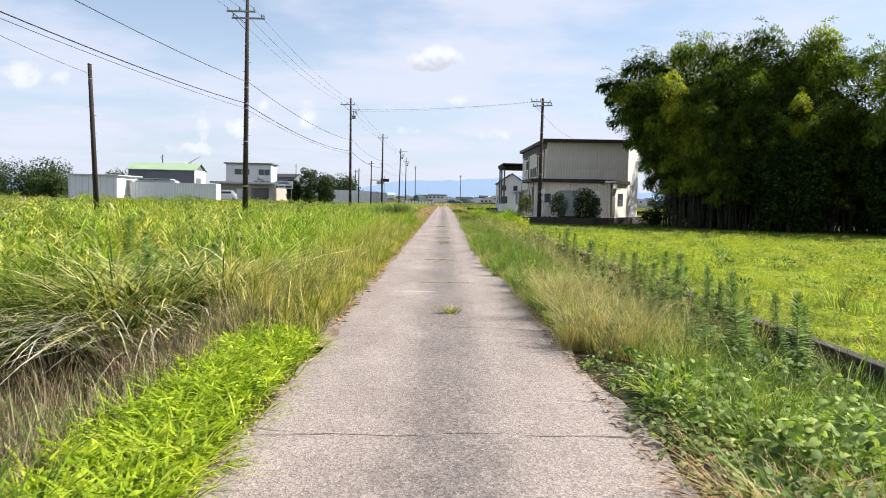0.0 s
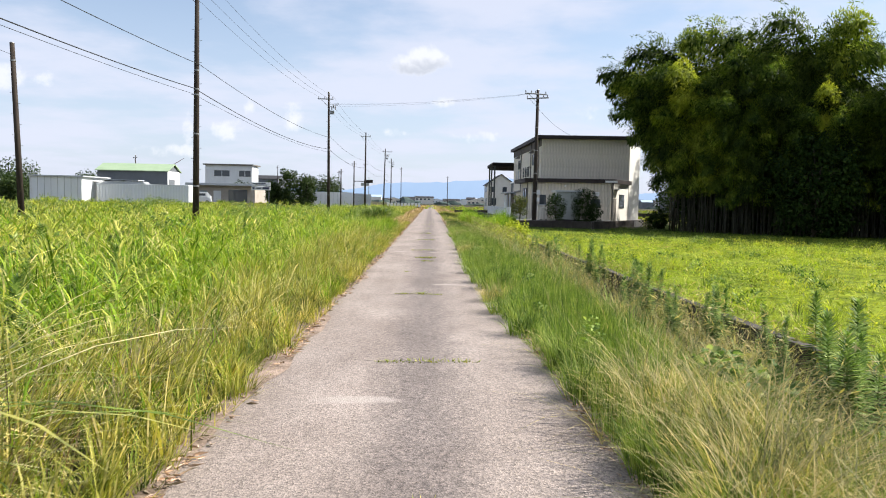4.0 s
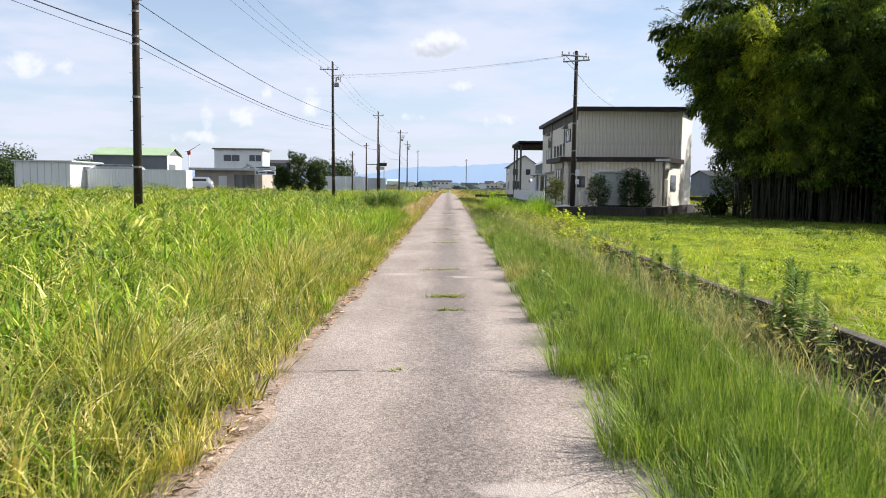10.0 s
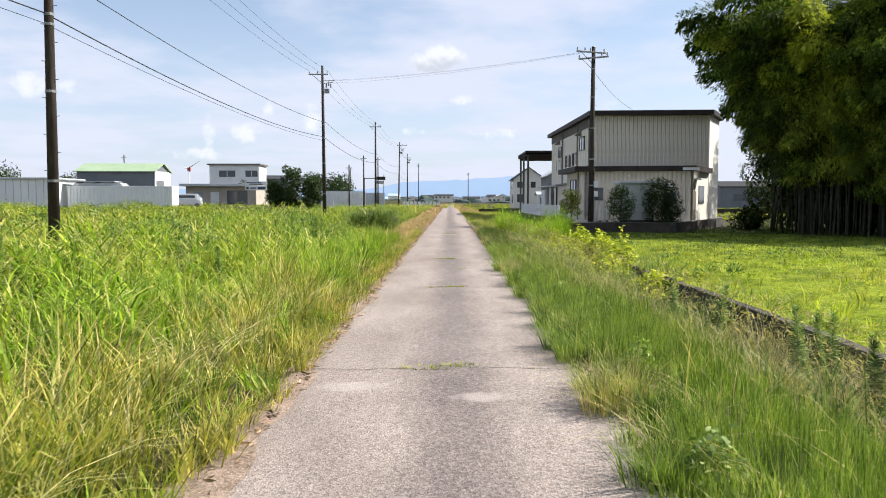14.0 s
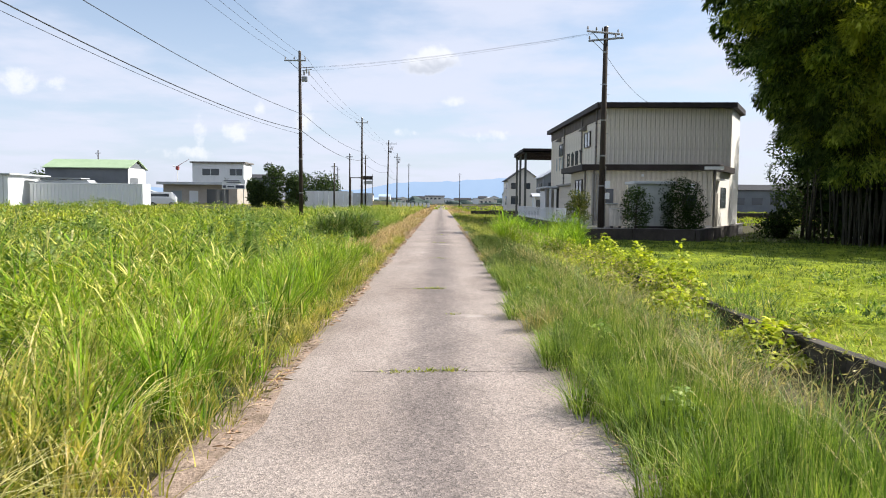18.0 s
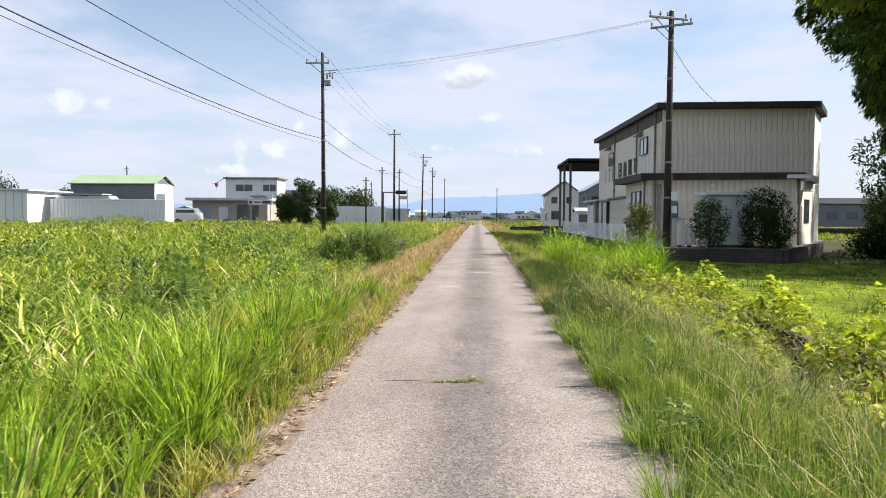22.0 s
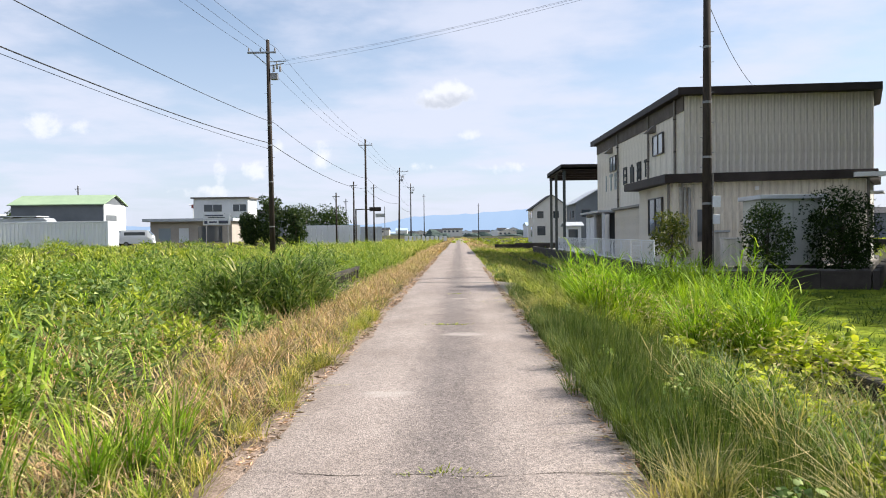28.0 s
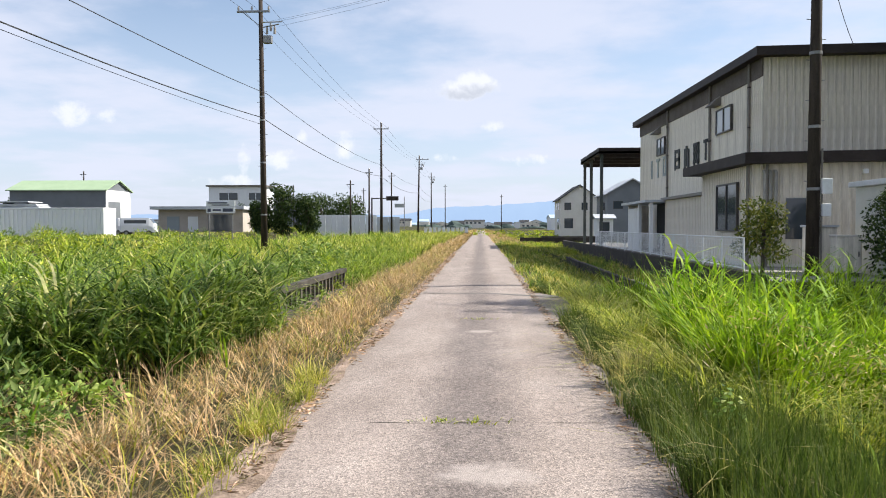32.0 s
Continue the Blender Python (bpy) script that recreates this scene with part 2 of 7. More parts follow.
def road_material():
    m, nt, b = nodes_of("worn_concrete_road")
    c = nt.nodes.new("ShaderNodeTexCoord")
    s = nt.nodes.new("ShaderNodeSeparateXYZ")
    nt.links.new(c.outputs["Object"], s.inputs[0])

    def calc(op, x, y=None):
        n = nt.nodes.new("ShaderNodeMath")
        n.operation = op
        for i, v in enumerate((x, y)):
            if v is None:
                continue
            if isinstance(v, (int, float)):
                n.inputs[i].default_value = v
            else:
                nt.links.new(v, n.inputs[i])
        return n.outputs[0]
    wob = tex_noise(nt, 0.5, 4, 0.6)
    x = calc("ADD", s.outputs[0], calc("MULTIPLY", calc("SUBTRACT", wob, 0.5), 0.24))
    # two polished wheel tracks, a coarse dark crown between them, dirty edges
    fray = calc("MULTIPLY", calc("SUBTRACT", tex_noise(nt, 5.0, 5, 0.7, stretch=(1, 0.35, 1)), 0.5), 0.55)
    crown = ramp(nt, calc("ADD", calc("ABSOLUTE", calc("SUBTRACT", x, 0.07)), fray), [(0.12, (0.9, 0.9, 0.9)), (0.50, (0, 0, 0))])
    edge_f = ramp(nt, calc("DIVIDE", calc("ABSOLUTE", calc("SUBTRACT", x, 0.06)), 1.5), [(0.74, (0, 0, 0)), (0.92, (0.7, 0.7, 0.7))])
    blotch = tex_noise(nt, 1.1, 6, 0.62, stretch=(1, 0.5, 1))
    blotch2 = tex_noise(nt, 6, 4, 0.6)
    track = ramp(nt, blotch, [(0.3, (0.250, 0.208, 0.185)), (0.52, (0.312, 0.264, 0.236)), (0.75, (0.378, 0.322, 0.29))])
    mid = ramp(nt, blotch, [(0.3, (0.158, 0.134, 0.125)), (0.7, (0.218, 0.186, 0.172))])
    col = mixc(nt, crown, track, mid)
    stones = nt.nodes.new("ShaderNodeTexVoronoi")
    stones.inputs["Scale"].default_value = 95
    nt.links.new(c.outputs["Object"], stones.inputs["Vector"])
    sc = ramp(nt, stones.outputs["Color"], [(0.12, (0.42, 0.42, 0.42)), (0.5, (0.98, 0.98, 0.98)), (0.92, (1.55, 1.52, 1.48))])
    col = mixc(nt, 0.8, col, sc, "MULTIPLY")
    coarse = nt.nodes.new("ShaderNodeTexVoronoi")
    coarse.inputs["Scale"].default_value = 42
    nt.links.new(c.outputs["Object"], coarse.inputs["Vector"])
    col = mixc(nt, mixc(nt, crown, (0.25, 0.25, 0.25), (0.65, 0.65, 0.65)), col, ramp(nt, coarse.outputs["Color"], [(0.15, (0.55, 0.54, 0.53)), (0.55, (1.0, 1.0, 1.0)), (0.95, (1.5, 1.46, 1.42))]), "MULTIPLY")
    stain = ramp(nt, tex_noise(nt, 0.33, 5, 0.65, stretch=(1.6, 0.6, 1)), [(0.36, (0.88, 0.86, 0.85)), (0.55, (1, 1, 1))])
    col = mixc(nt, 0.8, col, stain, "MULTIPLY")
    dirt = mixc(nt, tex_noise(nt, 26, 5, 0.7), (0.11, 0.088, 0.068), (0.27, 0.225, 0.185))
    ef = nt.nodes.new("ShaderNodeMath")
    ef.operation = "MULTIPLY"
    nt.links.new(edge_f, ef.inputs[0])
    nt.links.new(ramp(nt, tex_noise(nt, 3.2, 5, 0.7), [(0.3, (0, 0, 0)), (0.6, (1, 1, 1))]), ef.inputs[1])
    col = mixc(nt, ef.outputs[0], col, dirt)
    # pale scraped spots here and there
    for px, py, pw, pl in ((0.28, 29.4, 0.30, 0.16), (-0.78, 29.75, 0.36, 0.18), (0.51, 40.2, 0.28, 0.16), (0.22, 57.0, 0.36, 0.26), (-0.54, 52.8, 0.30, 0.18), (0.45, 20.6, 0.3, 0.14), (-0.4, 12.4, 0.4, 0.14), (0.15, 63.2, 0.24, 0.16)):
        dx = calc("DIVIDE", calc("SUBTRACT", s.outputs[0], px), pw)
        dy = calc("DIVIDE", calc("SUBTRACT", s.outputs[1], py), pl)
        d2 = calc("ADD", calc("ADD", calc("MULTIPLY", dx, dx), calc("MULTIPLY", dy, dy)), calc("MULTIPLY", calc("SUBTRACT", blotch2, 0.5), 2.2))
        col = mixc(nt, ramp(nt, d2, [(0.15, (0.6, 0.6, 0.6)), (0.95, (0, 0, 0))]), col, (0.44, 0.385, 0.35))
    nt.links.new(col, b.inputs["Base Color"])
    b.inputs["Roughness"].default_value, b.inputs["Specular IOR Level"].default_value = 0.82, 0.25
    bump(nt, b, stones.outputs["Distance"], 0.55, 0.006)
    return m


def earth_material():
    m, nt, b = nodes_of("field_earth")
    a = ramp(nt, tex_noise(nt, 0.12, 6, 0.62), [(0.3, (0.03, 0.036, 0.012)), (0.5, (0.045, 0.052, 0.016)), (0.7, (0.07, 0.07, 0.025))])
    soil = ramp(nt, tex_noise(nt, 2.3, 6, 0.65), [(0.3, (0.04, 0.032, 0.02)), (0.7, (0.10, 0.08, 0.05))])
    f = ramp(nt, tex_noise(nt, 0.8, 6, 0.7), [(0.42, (0.15, 0.15, 0.15)), (0.6, (0.85, 0.85, 0.85))])
    nt.links.new(mixc(nt, f, a, soil), b.inputs["Base Color"])
    b.inputs["Roughness"].default_value, b.inputs["Specular IOR Level"].default_value = 0.95, 0.1
    bump(nt, b, tex_noise(nt, 9, 5, 0.65), 0.6, 0.05)
    return m


def glass_material(name, tint=(0.05, 0.06, 0.07)):
    m, nt, b = nodes_of(name)
    b.inputs["Base Color"].default_value = (*tint, 1)
    b.inputs["Roughness"].default_value, b.inputs["Specular IOR Level"].default_value = 0.06, 0.6
    return m


M_ROAD = road_material()
M_EARTH = earth_material()
M_LANESTRIP = surface("dark_lane_strip", (0.10, 0.093, 0.085), (0.19, 0.178, 0.165), 3, 0.9, fine=50)
M_CRACK = surface("crack_filling", (0.03, 0.026, 0.02), (0.07, 0.055, 0.04), 8, 0.95, fine=60)
M_REED = leafy("reed_blades", [(0, (0.08, 0.14, 0.018)), (0.3, (0.25, 0.34, 0.05)), (0.65, (0.45, 0.51, 0.11)), (0.88, (0.68, 0.67, 0.24)), (1, (0.80, 0.74, 0.42))], (0.54, 0.53, 0.13), 0.35, 0.42)
M_DEEPREED = leafy("deep_green_reed_blades", [(0, (0.05, 0.11, 0.014)), (0.4, (0.15, 0.26, 0.035)), (0.75, (0.28, 0.40, 0.06)), (0.93, (0.48, 0.54, 0.15)), (1, (0.70, 0.64, 0.36))], (0.28, 0.36, 0.05), 0.35, 0.42)
M_DARKREED = leafy("dark_green_reed_blades", [(0, (0.03, 0.065, 0.012)), (0.45, (0.11, 0.19, 0.034)), (0.8, (0.21, 0.31, 0.058)), (0.94, (0.38, 0.42, 0.14)), (1, (0.62, 0.58, 0.36))], None, 1, 0.36)
M_BLEACH = leafy("bleached_stems", [(0, (0.46, 0.44, 0.33)), (0.5, (0.64, 0.61, 0.48)), (1, (0.82, 0.79, 0.66))], None, 1, 0.25)
M_BRIGHTREED = leafy("sunny_reed_blades", [(0, (0.10, 0.22, 0.012)), (0.5, (0.25, 0.43, 0.025)), (0.9, (0.42, 0.56, 0.05)), (1, (0.60, 0.58, 0.16))], (0.36, 0.46, 0.04), 0.8, 0.4)
M_YELLOW = leafy("yellowing_grass", [(0, (0.13, 0.16, 0.028)), (0.35, (0.37, 0.37, 0.07)), (0.7, (0.58, 0.53, 0.15)), (1, (0.72, 0.61, 0.31))], (0.27, 0.33, 0.045), 0.5, 0.4)
M_GREENREED = leafy("green_reed_blades", [(0, (0.06, 0.14, 0.012)), (0.35, (0.17, 0.33, 0.025)), (0.75, (0.30, 0.48, 0.04)), (0.93, (0.50, 0.60, 0.10)), (1, (0.72, 0.68, 0.30))], (0.30, 0.42, 0.035), 0.5, 0.44)
M_PALE = leafy("pale_drooping_blades", [(0, (0.34, 0.36, 0.10)), (0.4, (0.60, 0.60, 0.22)), (0.8, (0.76, 0.72, 0.36)), (1, (0.84, 0.78, 0.50))], None, 1, 0.35)
M_LIMEBUSH = leafy("lime_bush_leaves", [(0, (0.13, 0.23, 0.02)), (0.5, (0.29, 0.41, 0.04)), (0.9, (0.46, 0.54, 0.08)), (1, (0.62, 0.62, 0.16))], (0.42, 0.45, 0.06), 0.22, 0.42)
M_TUFT = leafy("dusty_road_tufts", [(0, (0.18, 0.26, 0.03)), (0.5, (0.36, 0.42, 0.06)), (1, (0.56, 0.54, 0.16))], None, 1, 0.3)
M_SAND = surface("pale_sandy_earth", (0.15, 0.11, 0.08), (0.46, 0.35, 0.28), 3.2, 0.95, fine=40, fine_amt=0.45, bump_s=0.8, bump_d=0.02, spec=0.1)
M_STRAW = leafy("dry_straw", [(0, (0.26, 0.165, 0.09)), (0.35, (0.50, 0.35, 0.19)), (0.8, (0.70, 0.53, 0.32)), (1, (0.40, 0.36, 0.12))], None, 1, 0.25)
M_PALEGREEN = leafy("pale_yellow_green_grass", [(0, (0.18, 0.24, 0.03)), (0.5, (0.42, 0.47, 0.08)), (0.85, (0.62, 0.60, 0.18)), (1, (0.74, 0.66, 0.34))], (0.36, 0.44, 0.06), 0.7, 0.42)
M_DEADSTALK = leafy("grey_brown_dead_stalks", [(0, (0.13, 0.10, 0.06)), (0.4, (0.26, 0.20, 0.13)), (0.8, (0.42, 0.34, 0.22)), (1, (0.55, 0.48, 0.33))], None, 1, 0.15)
M_FINE = leafy("fine_green_grass", [(0, (0.055, 0.115, 0.018)), (0.5, (0.165, 0.275, 0.044)), (0.85, (0.32, 0.43, 0.095)), (1, (0.50, 0.50, 0.20))], (0.215, 0.30, 0.05), 0.6, 0.38)
# darker copy of the fine grass, with the verge's shade in its tones
M_SHADEFINE = leafy("shaded_fine_grass", [(0, (0.032, 0.062, 0.012)), (0.5, (0.080, 0.132, 0.026)), (0.85, (0.15, 0.21, 0.05)), (1, (0.32, 0.32, 0.13))], (0.115, 0.155, 0.035), 0.6, 0.34)
M_SEED = leafy("seed_heads", [(0, (0.24, 0.25, 0.09)), (0.5, (0.42, 0.38, 0.17)), (1, (0.56, 0.48, 0.28))], None, 1, 0.4)
M_LIME = leafy("bright_weeds", [(0, (0.20, 0.34, 0.018)), (0.5, (0.38, 0.52, 0.035)), (1, (0.60, 0.66, 0.08))], (0.26, 0.40, 0.02), 1.2, 0.45, tone_scale=8)
M_LAWN = leafy("mown_field_grass", [(0, (0.15, 0.25, 0.02)), (0.5, (0.33, 0.45, 0.04)), (0.9, (0.46, 0.55, 0.08)), (1, (0.56, 0.50, 0.22))], (0.48, 0.44, 0.09), 0.3, 0.45, tone_scale=1.3)
M_FIELD = surface("field_turf", (0.10, 0.15, 0.012), (0.30, 0.36, 0.03), 1.1, 0.95, fine=7, fine_amt=0.7, bump_s=1.0, bump_d=0.08, spec=0.05)
M_WEED = leafy("weed_leaves", [(0, (0.07, 0.14, 0.028)), (0.5, (0.175, 0.28, 0.07)), (1, (0.42, 0.50, 0.21))], None, 1, 0.4)
M_STALK = leafy("tall_weed_leaves", [(0, (0.09, 0.17, 0.04)), (0.5, (0.205, 0.32, 0.10)), (1, (0.44, 0.54, 0.25))], None, 1, 0.44)
M_LEAF = leafy("fresh_broad_leaves", [(0, (0.11, 0.20, 0.03)), (0.5, (0.24, 0.37, 0.07)), (1, (0.46, 0.56, 0.18))], None, 1, 0.42, spec=0.25)
M_VINE = leafy("yellow_green_vine_leaves", [(0, (0.23, 0.33, 0.02)), (0.5, (0.46, 0.53, 0.045)), (1, (0.64, 0.65, 0.10))], (0.30, 0.39, 0.03), 1.0, 0.45)
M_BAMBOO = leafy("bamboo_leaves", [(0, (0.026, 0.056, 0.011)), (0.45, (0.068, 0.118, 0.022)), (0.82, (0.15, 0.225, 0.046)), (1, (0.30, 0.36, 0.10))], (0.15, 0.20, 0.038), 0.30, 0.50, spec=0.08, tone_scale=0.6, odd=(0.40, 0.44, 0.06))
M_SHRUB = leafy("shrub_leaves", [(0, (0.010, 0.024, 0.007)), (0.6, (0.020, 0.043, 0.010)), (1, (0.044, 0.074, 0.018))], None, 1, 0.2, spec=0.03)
M_SHRUB2 = leafy("yellowish_shrub_leaves", [(0, (0.05, 0.08, 0.015)), (0.6, (0.12, 0.15, 0.03)), (1, (0.26, 0.25, 0.06))], None, 1, 0.3)
M_HERB = leafy("shade_toned_herbage", [(0, (0.03, 0.06, 0.012)), (0.5, (0.065, 0.115, 0.02)), (1, (0.13, 0.19, 0.04))], None, 1, 0.3)
M_TREE = leafy("far_tree_leaves", [(0, (0.018, 0.040, 0.010)), (0.6, (0.040, 0.075, 0.018)), (1, (0.09, 0.13, 0.032))], None, 1, 0.25)
M_CULM = surface("bamboo_culm", (0.022, 0.023, 0.015), (0.06, 0.056, 0.037), 2, 0.6, fine=12, spec=0.2)
M_BARK = surface("bark", (0.05, 0.04, 0.03), (0.11, 0.09, 0.07), 6, 0.95, fine=30, bump_s=0.6, bump_d=0.02)
M_LITTER = leafy("dead_leaf_litter", [(0, (0.20, 0.13, 0.08)), (0.5, (0.44, 0.31, 0.21)), (1, (0.68, 0.52, 0.40))], None, 1, 0.1)
M_POLE = surface("weathered_pole", (0.032, 0.025, 0.021), (0.072, 0.058, 0.048), 1.6, 0.85, fine=25, stretch=(4, 4, 0.7), spec=0.15)
M_STEEL = surface("galvanised_steel", (0.22, 0.22, 0.22), (0.34, 0.34, 0.34), 5, 0.5, 0.7, fine=50)
M_CERAMIC = surface("insulator_ceramic", (0.28, 0.25, 0.23), (0.4, 0.37, 0.35), 5, 0.3)
M_WIRE = surface("black_cable", (0.018, 0.018, 0.02), (0.03, 0.03, 0.032), 5, 0.6)
M_WALLF = cladding("grey_beige_steel_cladding", (0.66, 0.60, 0.505), (0.76, 0.70, 0.60))
M_WALLL = cladding("cream_steel_cladding", (0.74, 0.68, 0.58), (0.82, 0.765, 0.665))
M_CREAM = surface("cream_render", (0.68, 0.65, 0.59), (0.76, 0.73, 0.67), 0.8, 0.8, fine=20, fine_amt=0.1)
M_TANWALL = surface("tan_rendered_wall", (0.40, 0.35, 0.30), (0.50, 0.44, 0.38), 0.6, 0.8, fine=14, fine_amt=0.15)
M_POST = surface("dark_grey_green_post", (0.07, 0.08, 0.075), (0.11, 0.12, 0.112), 2, 0.6, fine=20, spec=0.2)
M_TRIM = surface("dark_brown_steel_trim", (0.026, 0.019, 0.018), (0.046, 0.036, 0.033), 1.5, 0.6, fine=20, spec=0.2)
M_BAND = surface("faded_brown_band", (0.085, 0.07, 0.06), (0.14, 0.118, 0.10), 1.2, 0.7, fine=16, spec=0.2)
M_PIPE = surface("grey_pipe", (0.30, 0.29, 0.27), (0.40, 0.39, 0.36), 3, 0.5)
M_DPIPE = surface("brown_downpipe", (0.16, 0.145, 0.125), (0.22, 0.20, 0.18), 3, 0.5)
M_GLASS = glass_material("dark_window_glass")
M_PALEGLASS = glass_material("pale_window_glass", (0.32, 0.36, 0.38))
M_FRAME = surface("bronze_window_frame", (0.05, 0.045, 0.04), (0.08, 0.07, 0.065), 4, 0.45)
M_LETTER = surface("grey_black_lettering", (0.055, 0.06, 0.06), (0.09, 0.095, 0.09), 3, 0.7)
M_LETTER2 = surface("faded_blue_lettering", (0.34, 0.40, 0.40), (0.44, 0.48, 0.47), 3, 0.7)
M_SHEDPANEL = surface("grey_green_shed_panel", (0.40, 0.415, 0.385), (0.48, 0.495, 0.46), 1.2, 0.55, fine=20, fine_amt=0.08)
M_WHITE = surface("white_painted_steel", (0.72, 0.73, 0.73), (0.82, 0.83, 0.83), 0.5, 0.55, fine=12, fine_amt=0.1, stretch=(1, 1, 0.3))
M_DGREY = surface("dark_grey_cladding", (0.13, 0.145, 0.16), (0.175, 0.19, 0.205), 0.4, 0.6, fine=12, fine_amt=0.08)
M_GREENROOF = surface("light_green_roof", (0.31, 0.42, 0.25), (0.38, 0.49, 0.31), 0.5, 0.5, fine=10, fine_amt=0.08)
M_GREYROOF = surface("grey_roof_sheet", (0.42, 0.44, 0.46), (0.55, 0.57, 0.60), 0.8, 0.45, fine=10, fine_amt=0.1)
M_TILE = surface("dark_roof_tiles", (0.04, 0.04, 0.043), (0.07, 0.07, 0.075), 2, 0.8, fine=6, spec=0.1)
M_CONC = surface("weathered_concrete", (0.045, 0.039, 0.032), (0.135, 0.12, 0.102), 1.5, 0.9, fine=25, bump_s=0.5, bump_d=0.01, vary=0.3, spec=0.2)
M_DARKWALL = surface("stained_brown_concrete", (0.028, 0.022, 0.019), (0.065, 0.053, 0.046), 1.3, 0.9, fine=25, bump_s=0.5, bump_d=0.01)
M_GRAVEL = surface("yard_gravel", (0.22, 0.20, 0.18), (0.34, 0.32, 0.29), 1.2, 0.95, fine=60, bump_s=0.7, bump_d=0.02)
M_CARPAINT = surface("white_car_paint", (0.66, 0.67, 0.68), (0.74, 0.75, 0.76), 1, 0.25, fine=5, fine_amt=0.03, bump_s=0)
M_RUBBER = surface("black_rubber", (0.015, 0.015, 0.015), (0.03, 0.03, 0.03), 8, 0.9)
# aerial haze is put into the mountains as a faint blue glow
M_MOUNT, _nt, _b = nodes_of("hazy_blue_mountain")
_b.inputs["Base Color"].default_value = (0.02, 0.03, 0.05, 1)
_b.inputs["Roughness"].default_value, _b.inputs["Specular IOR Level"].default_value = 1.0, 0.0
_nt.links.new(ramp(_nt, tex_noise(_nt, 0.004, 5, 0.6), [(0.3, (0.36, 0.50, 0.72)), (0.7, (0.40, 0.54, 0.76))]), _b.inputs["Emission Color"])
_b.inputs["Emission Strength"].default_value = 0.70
# bluish grey-green: the haze of distance is mixed into the foliage colour
M_FARTREE = surface("haze_toned_wood", (0.06, 0.085, 0.08), (0.10, 0.13, 0.115), 0.08, 1, fine=0.6, fine_amt=0.4, spec=0.05)
M_SIGN = surface("white_signboard", (0.66, 0.67, 0.68), (0.74, 0.75, 0.76), 1, 0.5, fine=8, fine_amt=0.04)
M_BAR = surface("dark_sign_print", (0.05, 0.055, 0.09), (0.08, 0.085, 0.12), 1, 0.6)
M_BLUEROOF = surface("pale_blue_roof", (0.40, 0.52, 0.66), (0.48, 0.60, 0.73), 0.2, 0.5, fine=4, fine_amt=0.05)
M_RED = surface("weathered_red_paint", (0.30, 0.06, 0.05), (0.38, 0.09, 0.07), 1, 0.6)

# ---- builders ----
rng = np.random.RandomState(7)


def link_mesh(name, me, mat, parent=None, label="", category="", group="", kind=""):
    ob = new(name, me)
    if mat is not None and not me.materials:
        me.materials.append(mat)
    if parent is not None:
        ob.parent = parent
    return tagged(ob, label, category, group, kind)


def finish(bm, smooth=False):
    me = bpy.data.meshes.new("mesh")
    bmesh.ops.recalc_face_normals(bm, faces=bm.faces)
    if smooth:
        for f in bm.faces:
            f.smooth = True
    bm.to_mesh(me)
    bm.free()
    return me


def part(name, bm, mat, parent=None, label="", smooth=False, **tags):
    return link_mesh(name, finish(bm, smooth), mat, parent, label, **tags)


def thing(name, label, category, group="", at=(0, 0, 0), kind=""):
    e = new(name)
    e.location = at
    return tagged(e, label, category, group, kind)


def box(bm, x0, x1, y0, y1, z0, z1, bevel=0.0):
    r = bmesh.ops.create_cube(bm, size=1)
    for v in r["verts"]:
        v.co = Vector(((x0 + x1) / 2 + v.co.x * (x1 - x0), (y0 + y1) / 2 + v.co.y * (y1 - y0), (z0 + z1) / 2 + v.co.z * (z1 - z0)))
    if bevel:
        es = list({e for v in r["verts"] for e in v.link_edges})
        bmesh.ops.bevel(bm, geom=es, offset=bevel, segments=2, affect="EDGES", profile=0.5)
    return bm


def boxed(x0, x1, y0, y1, z0, z1, bevel=0.0):
    return box(bmesh.new(), x0, x1, y0, y1, z0, z1, bevel)


def prism(pts, z0, z1, bm=None):
    bm = bm or bmesh.new()
    lo = [bm.verts.new((x, y, z0)) for x, y in pts]
    hi = [bm.verts.new((x, y, z1)) for x, y in pts]
    n = len(pts)
    for i in range(n):
        bm.faces.new((lo[i], lo[(i + 1) % n], hi[(i + 1) % n], hi[i]))
    bm.faces.new(hi)
    bm.faces.new(lo[::-1])
    return bm


def rod(p0, p1, r0, r1=None, seg=10, bm=None):
    bm = bm or bmesh.new()
    p0, p1 = Vector(p0), Vector(p1)
    r1 = r0 if r1 is None else r1
    q = (p1 - p0).to_track_quat("Z", "Y").to_matrix()
    rings = []
    for p, r in ((p0, r0), (p1, r1)):
        rings.append([bm.verts.new(p + q @ Vector((r * math.cos(a), r * math.sin(a), 0))) for a in [2 * math.pi * i / seg for i in range(seg)]])
    for i in range(seg):
        bm.faces.new((rings[0][i], rings[0][(i + 1) % seg], rings[1][(i + 1) % seg], rings[1][i]))
    bm.faces.new(rings[1])
    bm.faces.new(rings[0][::-1])
    return bm


